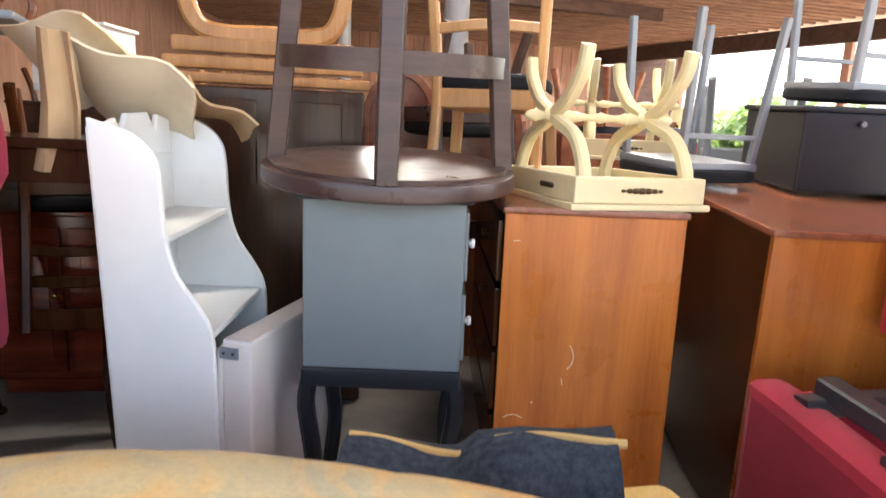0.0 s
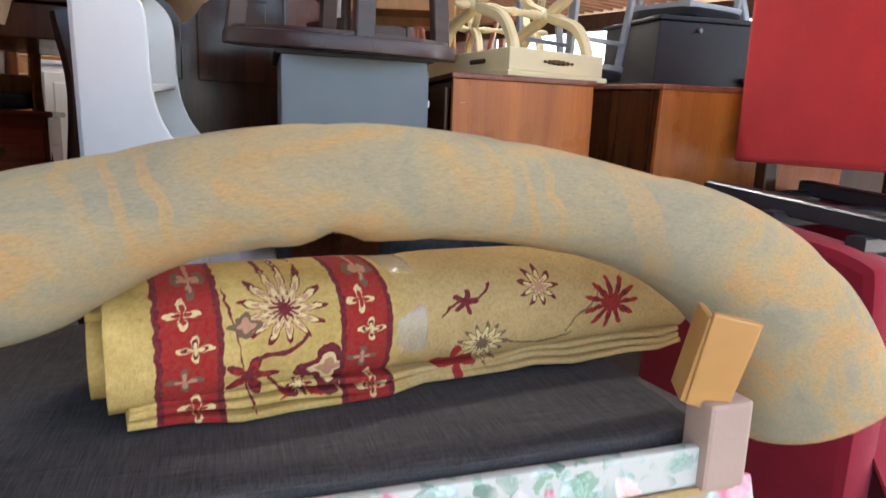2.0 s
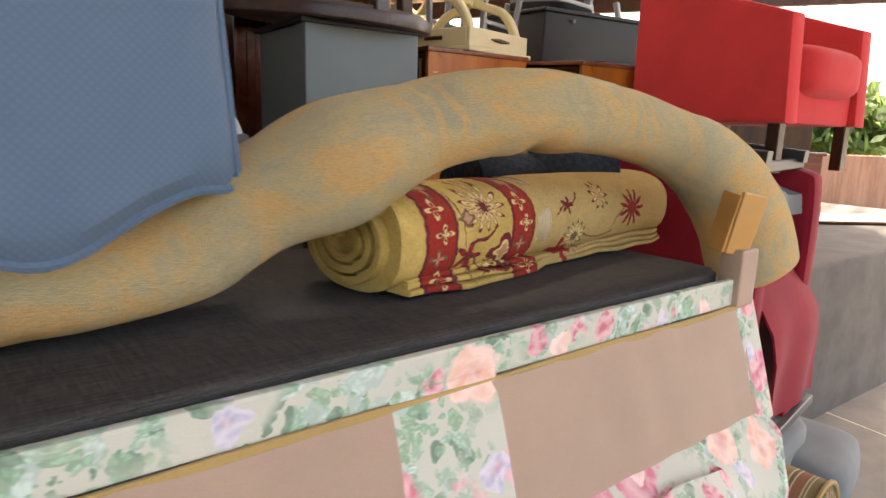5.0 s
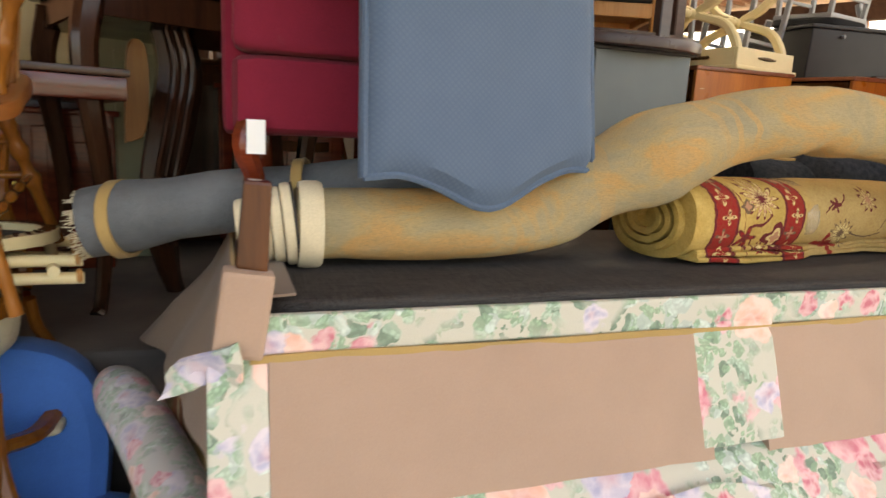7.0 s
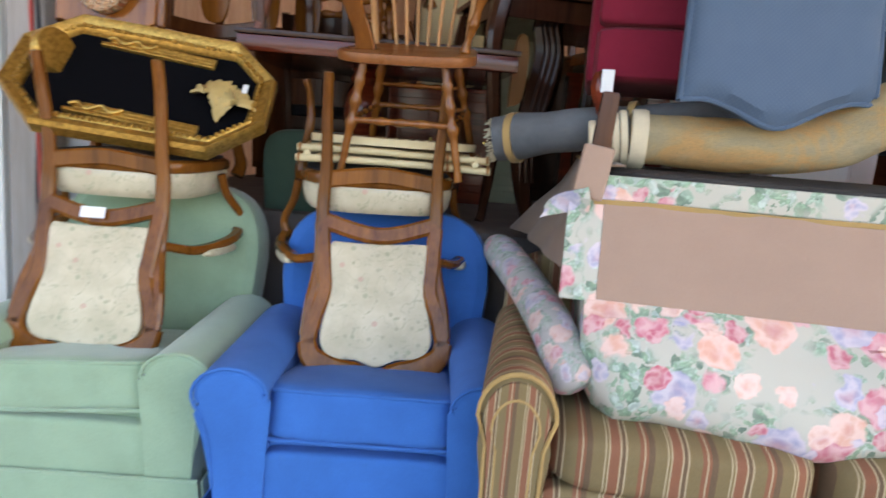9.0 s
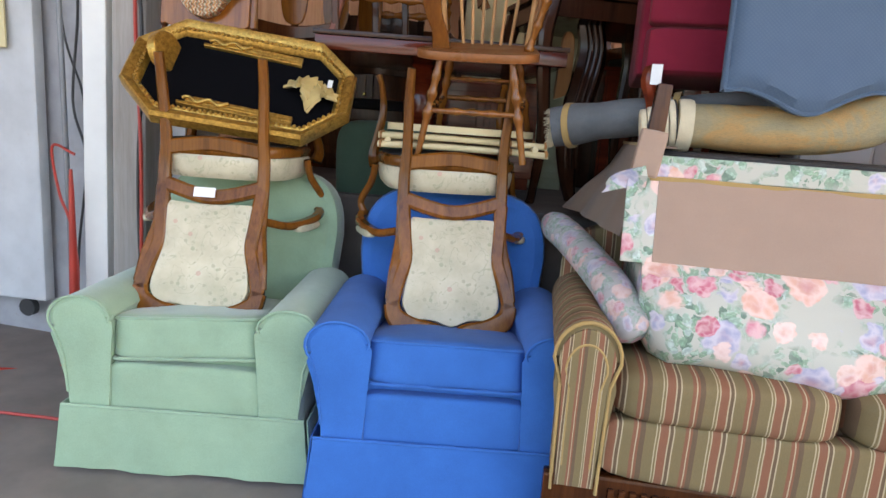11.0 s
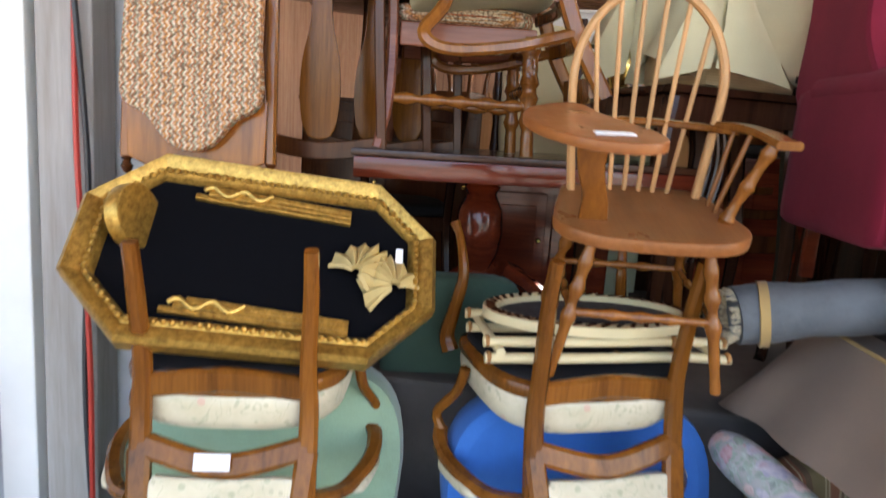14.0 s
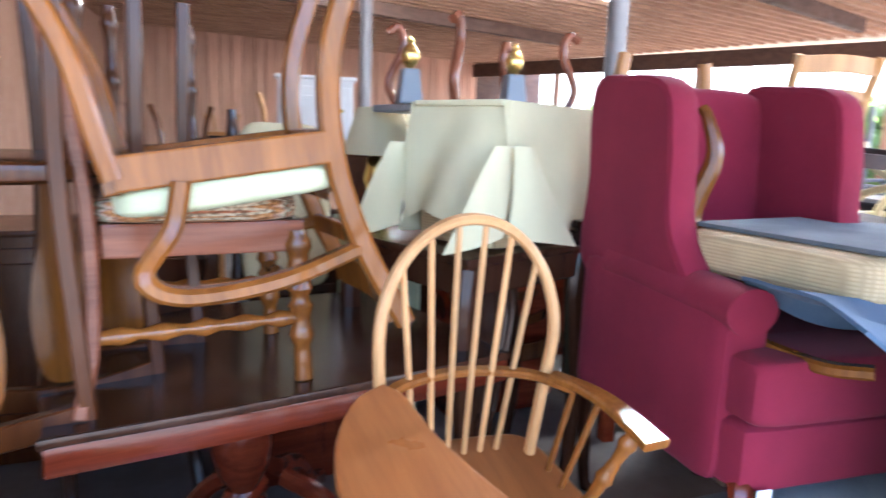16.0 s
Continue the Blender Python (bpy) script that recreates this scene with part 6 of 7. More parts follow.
def nightstand(m):
    c = thing("nightstand", m, "blue-grey painted nightstand on short black cabriole legs", "nightstand")
    part("body", B((0, 0.22, 0.78), (0.46, 0.44, 0.5), 0.006), GREY, c)
    part("top", B((0, 0.22, 1.035), (0.5, 0.47, 0.02), 0.006), BLACKPAINT, c)
    part("base_rail", B((0, 0.22, 0.5), (0.47, 0.45, 0.06), 0.008), BLACKPAINT, c)
    for s in (-1, 1):
        for y in (0.03, 0.42):
            pts = smooth_path([(s * 0.21, y, 0.5), (s * 0.225, y, 0.4), (s * 0.2, y, 0.2), (s * 0.215, y, 0.02), (s * 0.22, y - 0.01, 0)], 5)
            part("leg", bar(bmesh.new(), pts, 0.05, 0.05, (0, 1, 0), None, 0.5), BLACKPAINT, c)
    for z in (0.66, 0.9):
        part("drawer_knob", lathe(bmesh.new(), [(0.006, 0), (0.008, 0.01), (0.016, 0.02), (0.012, 0.028)], 12, T(0.235, 0.1, z, 0, 90)), WHITE, c, "white drawer knob")
    for z in (0.66, 0.9):
        part("drawer_front", B((0.235, 0.22, z), (0.012, 0.4, 0.2), 0.004), GREY, c)
    return c


nightstand(T(-0.155, 1.76, DOCK - 0.01))


def round_table(m):
    """Small round table, built upright, with three or four legs and a ring stretcher."""
    c = thing("round_table", m, "upturned round espresso side table with ring stretcher", "table")
    part("tabletop", lathe(bmesh.new(), [(0.36, 0.0), (0.395, 0.004), (0.4, 0.02), (0.4, 0.045), (0.395, 0.05), (0.35, 0.05)], 48, T(0, 0, 0.55)), ESPRESSO, c)
    part("recess_ring", lathe(bmesh.new(), [(0.34, 0), (0.37, 0), (0.37, 0.012), (0.34, 0.012)], 48, T(0, 0, 0.54)), ESPRESSO, c)
    bm = bmesh.new()
    n = 48
    sweep(bm, [(0.325 * math.cos(2 * math.pi * k / n), 0.325 * math.sin(2 * math.pi * k / n), 0.24) for k in range(n)], lambda i: [(0.014, 0.03), (-0.014, 0.03), (-0.014, -0.03), (0.014, -0.03)], (0, 0, 1), None, True)
    part("ring_stretcher", bm, ESPRESSO, c)
    for k in range(4):
        t = radians(8 + 90 * k)
        part("leg", bar(bmesh.new(), [(0.36 * math.cos(t), 0.36 * math.sin(t), 0.555), (0.3 * math.cos(t), 0.3 * math.sin(t), 0.0)], 0.06, 0.045, (0, 0, 1), None, 0.2), ESPRESSO, c)
    return c


round_table(T(-0.155, 1.98, DOCK + 1.655, 5.5, 0, 11) @ FLIP)


def chest(m, w, d, h, label, front=True, topmat=None):
    c = thing("chest", m, label, "chest", "cherry chests")
    part("end_panel", B((w / 2, 0.011, h / 2), (w - 0.004, 0.022, h), 0.004), CHERRY, c, "orange cherry end panel")
    part("body", B((w / 2, d / 2 + 0.02, h / 2), (w - 0.02, d - 0.04, h - 0.01), 0.006), WALNUT, c)
    part("top", B((w / 2, d / 2 - 0.002, h + 0.008), (w + 0.012, d + 0.016, 0.02), 0.006), topmat or CHERRY_TOP, c, "polished brown top")
    if front:
        for k in range(4):
            part("drawer_front", B((-0.006, d / 2, 0.12 + (h - 0.14) * (k + 0.5) / 4), (0.016, d - 0.08, (h - 0.18) / 4 - 0.012), 0.004), WALNUT, c)
            part("pull", lathe(bmesh.new(), [(0.006, 0), (0.014, 0.012), (0.01, 0.02)], 10, T(-0.014, d / 2 - 0.12, 0.12 + (h - 0.14) * (k + 0.5) / 4, 0, -90)), BRONZE, c)
    return c


tall_chest = chest(T(0.195, 1.87, DOCK, 0, 0, 0.5), 0.55, 1.1, 0.985, "tall cherry chest with worn orange end panel")
for pts in (((0.225, 0.58), (0.237, 0.55), (0.235, 0.52), (0.22, 0.5)), ((0.03, 0.335), (0.06, 0.345), (0.09, 0.335)), ((0.115, 0.385), (0.121, 0.39)), ((0.205, 0.47), (0.209, 0.45)), ((0.03, 0.9), (0.05, 0.903))):
    pipe("scratch", [(x, -0.0004, z) for x, z in smooth_path(list(pts), 4)], 0.0014, CARDLIGHT, tall_chest, "pale scratch in the varnish", 5)
chest(T(0.905, 1.73, DOCK - 0.01, 3, 0, -4), 0.8, 1.25, 0.985, "cherry dresser with polished top", False)


def cream_table(m):
    """End table on two X frames of arched legs joined by a turned rail, built upright."""
    c = thing("cream_table", m, "upturned antique cream end table with crossed arched legs", "table", "cream end tables")
    w, d = 0.44, 0.6
    part("tabletop", B((0, 0, 0.475), (w + 0.03, d + 0.03, 0.02), 0.006), CREAM, c)
    for y in (-d / 2 + 0.01, d / 2 - 0.01):
        part("apron", B((0, y, 0.425), (w, 0.02, 0.08), 0.005), CREAM, c)
    for x in (-w / 2 + 0.01, w / 2 - 0.01):
        part("apron", B((x, 0, 0.425), (0.02, d - 0.04, 0.08), 0.005), CREAM, c)
    for x in (-w / 2 + 0.045, w / 2 - 0.045):
        for s in (-1, 1):
            pts = smooth_path([(x, s * 0.26, 0.43), (x, s * 0.25, 0.36), (x, s * 0.18, 0.27), (x, s * 0.02, 0.205), (x, s * 0.12, 0.15), (x, s * 0.2, 0.07), (x, s * 0.225, 0.0)], 6)
            part("arched_leg", bar(bmesh.new(), pts, 0.04, 0.04, (1, 0, 0), None, 0.4), CREAM, c)
        part("turning", lathe(bmesh.new(), [(0.006, -0.1), (0.016, -0.085), (0.02, -0.06), (0.012, -0.035), (0.024, -0.02), (0.024, 0.02), (0.012, 0.035), (0.02, 0.06), (0.016, 0.085), (0.006, 0.1)], 14, T(x, 0, 0.205, 0, 90)), CREAM, c)
    part("long_turning", turned(bmesh.new(), (-w / 2 + 0.1, 0, 0.205), (w / 2 - 0.1, 0, 0.205), 0.016), CREAM, c)
    bm = bmesh.new()
    for k in range(7):
        bmesh.ops.create_icosphere(bm, subdivisions=2, radius=0.013 - 0.0012 * abs(k - 3) ** 1.5, matrix=T((k - 3) * 0.021, -d / 2 - 0.004, 0.425) @ Matrix.Diagonal((1.2, 0.5, 0.8, 1)))
    part("pull", bm, BRONZE, c, "dark pierced bronze pull")
    for s in (-1, 1):
        bm = bmesh.new()
        for k in range(5):
            bmesh.ops.create_icosphere(bm, subdivisions=2, radius=0.012, matrix=T(s * (w / 2 + 0.004), -0.1 + (k - 2) * 0.02, 0.425) @ Matrix.Diagonal((0.5, 1.2, 0.8, 1)))
        part("pull", bm, BRONZE, c, "dark bronze pull")
    return c


cream_table(T(0.535, 2.2, DOCK + 1.0 + 0.487, 0, 0, 14) @ T(0, 0, 0, 0, 180, 0))


def black_cabinet(m):
    c = thing("black_cabinet", m, "black painted cabinet standing on the dresser", "cabinet")
    part("body", B((0.4, 0.3, 0.16), (0.8, 0.6, 0.3), 0.008), BLACKPAINT, c)
    part("top", B((0.4, 0.3, 0.32), (0.83, 0.63, 0.022), 0.008), BLACKPAINT, c)
    part("drawer_pull", lathe(bmesh.new(), [(0.006, 0), (0.012, 0.012), (0.009, 0.02)], 10, T(0.2, 0.0, 0.27, 90)), STEEL, c)
    return c


black_cabinet(T(1.34, 2.4, DOCK + 1.035, 3, 0, -6))


def metal_stool(m, label, seatmat=None):
    """Upturned stool: square grey legs on a dark padded seat; built upright."""
    c = thing("stool", m, label, "stool", "upturned metal stools")
    part("seat", S((0, 0, 0.6), (0.42, 0.42, 0.06), None, 6, 8), seatmat or BLACKCLOTH, c, "black padded seat")
    part("seat_frame", B((0, 0, 0.565), (0.38, 0.38, 0.03), 0.004), STEEL, c)
    for sx in (-1, 1):
        for sy in (-1, 1):
            part("leg", bar(bmesh.new(), [(sx * 0.17, sy * 0.17, 0.56), (sx * 0.2, sy * 0.2, 0.0)], 0.028, 0.028), STEEL, c)
    for s in (-1, 1):
        part("rung", bar(bmesh.new(), [(-0.18, s * 0.18, 0.45), (0.18, s * 0.18, 0.45)], 0.02, 0.02), STEEL, c)
    return c


metal_stool(T(1.02, 2.6, DOCK + 1.7, 4, 0, 20) @ FLIP, "upturned grey metal stool with black padded seat")
metal_stool(T(1.72, 2.68, DOCK + 2.03, 4, 0, 12) @ FLIP, "upturned grey metal stool with black padded seat")

# ---- red chairs at the end of the row ----
def tub_chair(m, mat, label):
    c = thing("red_armchair", m, label, "armchair", "stacked red armchairs")
    W, D = 0.64, 0.66
    part("seat_cushion", S((0, -0.09, 0.4), (W - 0.18, D - 0.12, 0.2), None, 5, 9, 0.003, 0.25), mat, c)
    part("seat_frame", B((0, 0, 0.265), (W - 0.16, D - 0.06, 0.15), 0.02), mat, c)
    for s in (-1, 1):
        out = [(-D / 2, 0.19), (D / 2, 0.19), (D / 2, 0.8), (0.18, 0.78), (-D / 2 + 0.02, 0.6)]
        bm = bmesh.new()
        prism(bm, out, -0.045, 0.045, 0.018, T(s * (W / 2 - 0.045), 0, 0, 0, 0, 90))
        part("arm", bm, mat, c)
        for y in (-D / 2 + 0.06, D / 2 - 0.08):
            part("leg", B((s * (W / 2 - 0.06), y, 0.095), (0.045, 0.045, 0.2), 0.004), OAKDARK, c)
    part("backrest", S((0, D / 2 - 0.07, 0.56), (W - 0.02, 0.14, 0.74), None, 7, 9), mat, c)
    return c


tub_chair(T(1.55, 1.26, 1.395, 0, 0, 1) @ Matrix.Diagonal((1.16, 1.09, 1.0, 1)), RED, "bright red upholstered armchair on dark wooden legs")


def gutted_recliner(m):
    """A recliner without its cushions; origin at the front corner of its base."""
    c = thing("recliner", m, "dark red recliner without cushions, black mechanism and hanging flap", "armchair")
    W, D = 0.74, 0.72
    for x in (0.06, W - 0.06):
        out = smooth_path([(0.0, 0.0), (-0.005, 0.6), (0.0, 1.02), (0.05, 1.11), (0.3, 1.15), (0.6, 1.19), (D, 1.2)], 4) + [(D, 0.0)]
        part("side_panel", prism(bmesh.new(), [q[:2] for q in out], -0.06, 0.06, 0.03, T(x, 0, 0, 0, 0, 90)), DARKRED, c)
    part("back_panel", S((W / 2, D - 0.05, 0.6), (W - 0.1, 0.12, 1.14), None, 10, 8), DARKRED, c)
    part("front_panel", B((W / 2, 0.06, 0.33), (W - 0.2, 0.06, 0.64), 0.02), DARKRED, c)
    part("deck", B((W / 2, 0.36, 0.66), (W - 0.22, 0.55, 0.03), 0.01), GREYCLOTH, c, "bare grey webbing deck")
    # the loose front cloth hangs over the lower front
    bm = bmesh.new()
    rr = []
    for i in range(25):
        u = i / 24
        rr.append([bm.verts.new((0.1 + 0.6 * u - 0.05 * v * (1 - u) + 0.05 * v, 0.06 - 0.13 * math.sin(min(1, 2.2 * v) * 1.57) - 0.018 * math.sin(9 * u + 3 * v) * v, 0.69 - 0.56 * v + 0.03 * math.sin(3 * u))) for v in (0, 0.06, 0.15, 0.3, 0.5, 0.75, 1.0)])
    for r0, r1 in zip(rr, rr[1:]):
        for j in range(6):
            bm.faces.new((r0[j], r0[j + 1], r1[j + 1], r1[j]))
    thicken(bm, 0.008)
    flap = part("front_flap", bm, DARKRED, c, "hanging dark red front cloth")
    part("bar", bar(bmesh.new(), [(0.16, -0.09, 0.125), (0.6, -0.09, 0.14)], 0.03, 0.04), PLASTICBLACK, flap, "black bar along the hem")
    # the opening: folded grey cloth, a ribbed dark footrest and the black frame
    bm = bmesh.new()
    rr = []
    for i in range(17):
        u = i / 16
        rr.append([bm.verts.new((0.12 + 0.54 * u, y + 0.012 * math.sin(11 * u), z + 0.02 * math.sin(5 * u + y * 9))) for y, z in ((0.5, 1.03), (0.2, 1.05), (0.06, 1.03), (0.05, 0.95), (0.08, 0.85 + 0.1 * u))])
    for r0, r1 in zip(rr, rr[1:]):
        for j in range(4):
            bm.faces.new((r0[j], r0[j + 1], r1[j + 1], r1[j]))
    thicken(bm, 0.012)
    part("grey_cloth", bm, GREYCLOTH, c, "folded grey lining cloth")
    for k in range(6):
        part("slat", B((W / 2, 0.1 + 0.075 * k, 0.72 + 0.02 * k), (W - 0.24, 0.06, 0.02), 0.006), DENIM, c)
    for z, y in ((1.13, 0.1), (1.16, 0.35), (1.18, 0.6)):
        part("frame_bar", bar(bmesh.new(), [(0.06, y, z), (W - 0.06, y, z + 0.01)], 0.05, 0.045), PLASTICBLACK, c, "black steel frame bar")
    for x in (0.14, W - 0.14):
        part("frame_bar", bar(bmesh.new(), [(x, 0.05, 1.17), (x, 0.62, 1.22)], 0.06, 0.05), PLASTICBLACK, c, "black steel frame bar")
    part("handle", lathe(bmesh.new(), [(0.016, 0), (0.018, 0.05), (0.03, 0.06), (0.032, 0.08), (0.02, 0.088)], 14, T(0.0, 0.42, 0.97, 0, -90)), PLASTICBLACK, c, "round black release handle")
    part("paper_label", B((-0.022, 0.42, 1.0), (0.03, 0.03, 0.002), 0), PAPER, c)
    return c


gutted_recliner(T(0.905, 0.785, 0.285, 0, 0, 10))

# grey sofa below them
gs = thing("grey_sofa", T(1.26, 1.2, G, 0, 0, 7), "grey upholstered footstool under the red recliner", "footstool")
part("base", S((0, 0, 0.2), (0.85, 0.8, 0.26), None, 6, 10, 0.004), GREYCLOTH, gs)
part("seat_cushion", S((0, -0.03, 0.345), (0.82, 0.8, 0.12), None, 5, 9, 0.008, 0.05), GREYCLOTH, gs)
for sx in (-1, 1):
    for sy in (-1, 1):
        part("foot", B((sx * 0.4, sy * 0.36, 0.04), (0.06, 0.06, 0.08), 0.008), OAKDARK, gs)
cu = thing("loose_cushion", T(1.75, 0.92, G, 0, 0, 12), "loose grey seat cushion lying on the slab", "cushion")
part("cushion", S((0, 0, 0.13), (0.6, 0.5, 0.26), None, 4, 10, 0.01, 0.1, 2), GREYCLOTH, cu)


# ---- furniture stored further in ----
def sideboard(m, w, d, h, mat, label, doors=2, category="cabinet", topmat=None):
    c = thing("sideboard", m, label, category)
    part("body", B((0, 0, h / 2 + 0.03), (w, d, h - 0.08), 0.008), mat, c)
    part("top", B((0, 0, h - 0.012), (w + 0.04, d + 0.03, 0.025), 0.008), topmat or mat, c)
    part("plinth", B((0, 0, 0.04), (w - 0.04, d - 0.04, 0.08), 0.006), mat, c)
    for k in range(doors):
        x = -w / 2 + w * (k + 0.5) / doors
        door = part("door", B((x, -d / 2 - 0.006, h / 2 + 0.02), (w / doors - 0.03, 0.02, h - 0.18), 0.005), mat, c)
        part("moulding", B((x, -d / 2 - 0.018, h / 2 + 0.02), (w / doors - 0.13, 0.012, h - 0.3), 0.005), mat, door)
        part("knob", lathe(bmesh.new(), [(0.005, 0), (0.013, 0.014), (0.008, 0.022)], 10, T(x + w / doors * 0.35, -d / 2 - 0.016, h * 0.55, 90)), BRASS, door)
    return c


def headboard(m, w, h, mat, label):
    c = thing("headboard", m, label, "headboard")
    out = [(-w / 2, 0), (w / 2, 0), (w / 2, h * 0.82)] + [(w / 2 * math.cos(radians(t)), h * 0.82 + h * 0.18 * math.sin(radians(t))) for t in range(10, 171, 16)] + [(-w / 2, h * 0.82)]
    part("panel", prism(bmesh.new(), out, -0.015, 0.015, 0.006), mat, c)
    part("rail", bar(bmesh.new(), [(x, -0.02, z) for x, z in out[2:]], 0.04, 0.03, (0, 1, 0)), mat, c)
    for s in (-1, 1):
        part("post", B((s * w / 2, 0, h * 0.42), (0.05, 0.05, h * 0.85), 0.008), mat, c)
    return c


def table_lamp(m, mat, shade_mat, label, h=0.6):
    c = thing("table_lamp", m, label, "lamp")
    part("lamp_base", lathe(bmesh.new(), [(0.07, 0), (0.075, 0.015), (0.03, 0.03), (0.05, 0.1), (0.07, 0.18), (0.05, 0.27), (0.015, 0.31), (0.012, h * 0.62)], 18), mat, c)
    part("shade", lathe(bmesh.new(), [(0.17, h * 0.58), (0.1, h), (0.095, h), (0.165, h * 0.58)], 22), shade_mat, c)
    return c


def mirror_dresser(m, label):
    """Pine dresser back with an arched mirror frame."""
    c = thing("dresser_mirror", m, label, "mirror")
    out = smooth_path([(-0.29, 0.36), (-0.31, 0.2), (-0.26, 0.08), (-0.15, 0.05), (0, 0.055), (0.15, 0.05), (0.26, 0.08), (0.31, 0.2), (0.29, 0.36)], 6)
    part("frame", bar(bmesh.new(), [(q[0], 0, q[1]) for q in out], 0.07, 0.05, (0, 1, 0), None, 0.5), PINE, c)
    for z, h in ((0.0, 0.06), (-0.07, 0.05), (-0.13, 0.04)):
        part("moulding", B((0, -0.01 + z * 0.2, z), (0.72 - z, 0.08, h), 0.012), PINE, c)
    part("body", B((0, 0.05, -0.83), (0.8, 0.3, 1.34), 0.01), OAKDARK, c)
    for x in (-0.17, 0.17):
        part("door", B((x, -0.106, -0.38), (0.28, 0.012, 0.34), 0.01), OAKDARK, c)
    return c


mirror_dresser(T(-0.74, 2.7, 2.37, 0, 0, 10), "golden pine dresser top with empty arched mirror frame")
for x, y, w, rz, mt in ((-0.22, 3.3, 0.24, 6, CHERRY_TOP), (0.2, 3.35, 0.26, 3, CHERRY_TOP)):
    headboard(T(x, y, DOCK, 0, 0, rz), w + 0.12, 1.5, mt, "brown stained wooden bed end standing upright")
sideboard(T(-0.5, 3.7, DOCK, 0, 0, 5), 1.3, 0.5, 1.1, MAHOGANY, "dark red mahogany sideboard deep in the bay")
sideboard(T(1.7, 3.6, DOCK, 0, 0, -8), 1.1, 0.6, 1.05, ESPRESSO, "dark brown sideboard behind the dresser")
sideboard(T(0.35, 4.0, DOCK, 0, 0, 0), 0.7, 0.5, 1.25, MAHOGANY, "tall mahogany chest in the bay")
sideboard(T(2.3, 2.5, DOCK, 0, 0, -14), 0.9, 0.6, 1.1, OAKDARK, "dark cabinet beside the black cabinet")
sabre_chair(T(0.22, 2.75, DOCK + 0.95, 0, 0, 165), BLACKCLOTH, BLOND, "blond wooden chair with ladder back standing on chests", "chairs in the bay")
sabre_chair(T(0.05, 3.3, DOCK + 1.7, 0, 0, 30) @ FLIP, BLACKCLOTH, ESPRESSO, "upturned dark chair deep in the bay", "chairs in the bay")
sabre_chair(T(1.7, 3.6, DOCK + 1.55, 0, 0, -20) @ FLIP, BLACKCLOTH, STEEL, "upturned grey dining chair", "upturned chairs in the bay")
sabre_chair(T(2.35, 2.55, DOCK + 1.6, 0, 0, 15) @ FLIP, BLACKCLOTH, STEEL, "upturned grey dining chair", "upturned chairs in the bay")
cream_table(T(0.95, 3.4, DOCK + 1.6, 0, 0, -10) @ T(0, 0, 0, 0, 180, 0))

# cardboard over the hutch
for k, (x, y, z, w, h, rx, ry, rz, mt) in enumerate(((-0.93, 1.98, 2.14, 0.34, 0.36, 62, 18, 10, CARDLIGHT), (-1.12, 2.0, 2.24, 0.3, 0.3, 50, -14, -8, CARDLIGHT), (-1.1, 1.85, 2.1, 0.1, 0.4, 8, 6, 12, CARD), (-0.75, 2.15, 2.1, 0.25, 0.22, 70, 30, 25, CARD))):
    sheet = thing("cardboard_sheet", T(x, y, z, rx, ry, rz), "bent torn cardboard sheet lying over the hutch", "cardboard", "cardboard over the hutch")
    bm = bmesh.new()
    rr = []
    for i in range(9):
        t = i / 8 - 0.5
        rr.append([bm.verts.new((t * w + 0.01 * math.sin(5 * s + k), 0.05 * math.cos(3 * t + k) * s + 0.02 * math.sin(7 * t), s * h)) for s in (-0.5, -0.25, 0, 0.25, 0.5)])
    for r0, r1 in zip(rr, rr[1:]):
        for j in range(4):
            bm.faces.new((r0[j], r0[j + 1], r1[j + 1], r1[j]))
    thicken(bm, 0.008)
    part("sheet", bm, mt, sheet)
dark_table(T(-1.35, 2.1, DOCK, 0, 0, 5), "dark carved table holding cardboard", 0.8, 0.6, 1.15)

# navy rug draped behind the big roll
navy = thing("navy_rug", T(0.09, 1.12, 1.215, 0, 6, -8), "navy rug with cream flowers and frayed gold edge", "rug")
m = Mat("navy_rug_pile", 0.95, 0, 0.1)
o = m.cells(m.coords(), 7.5)
c = m.mix(m.math("MULTIPLY", m.math("LESS_THAN", o["Distance"], 0.3), m.math("GREATER_THAN", m.axes(o["Color"])[0], 0.82)), m.ramp(m.noise(m.coords(), 60, 4), (0.3, (0.012, 0.016, 0.024)), (0.7, (0.035, 0.045, 0.06))), m.mix(m.noise(m.coords(), 60, 2), (0.4, 0.3, 0.28), (0.1, 0.09, 0.09)))
m.color(c).bump(m.noise(m.coords(), 220, 3), 0.7, 0.004)
part("rug_body", tube(bmesh.new(), [(x, 0.02 * math.sin(4 * x), 0.12 + 0.12 * (x + 0.28) * (x > 0) + 0.02 * math.sin(6 * x)) for x in np.linspace(-0.28, 0.24, 14)], [0.13 + 0.005 * math.sin(k) for k in range(14)], 20), m.m, navy)
pipe("gold_edge", [(x, 0.0 + 0.012 * math.sin(21 * x), 0.245 + 0.12 * (x + 0.28) * (x > 0) + 0.02 * math.sin(6 * x)) for x in np.linspace(-0.28, 0.24, 30)], 0.009, TANTRIM, navy, "frayed gold edge")

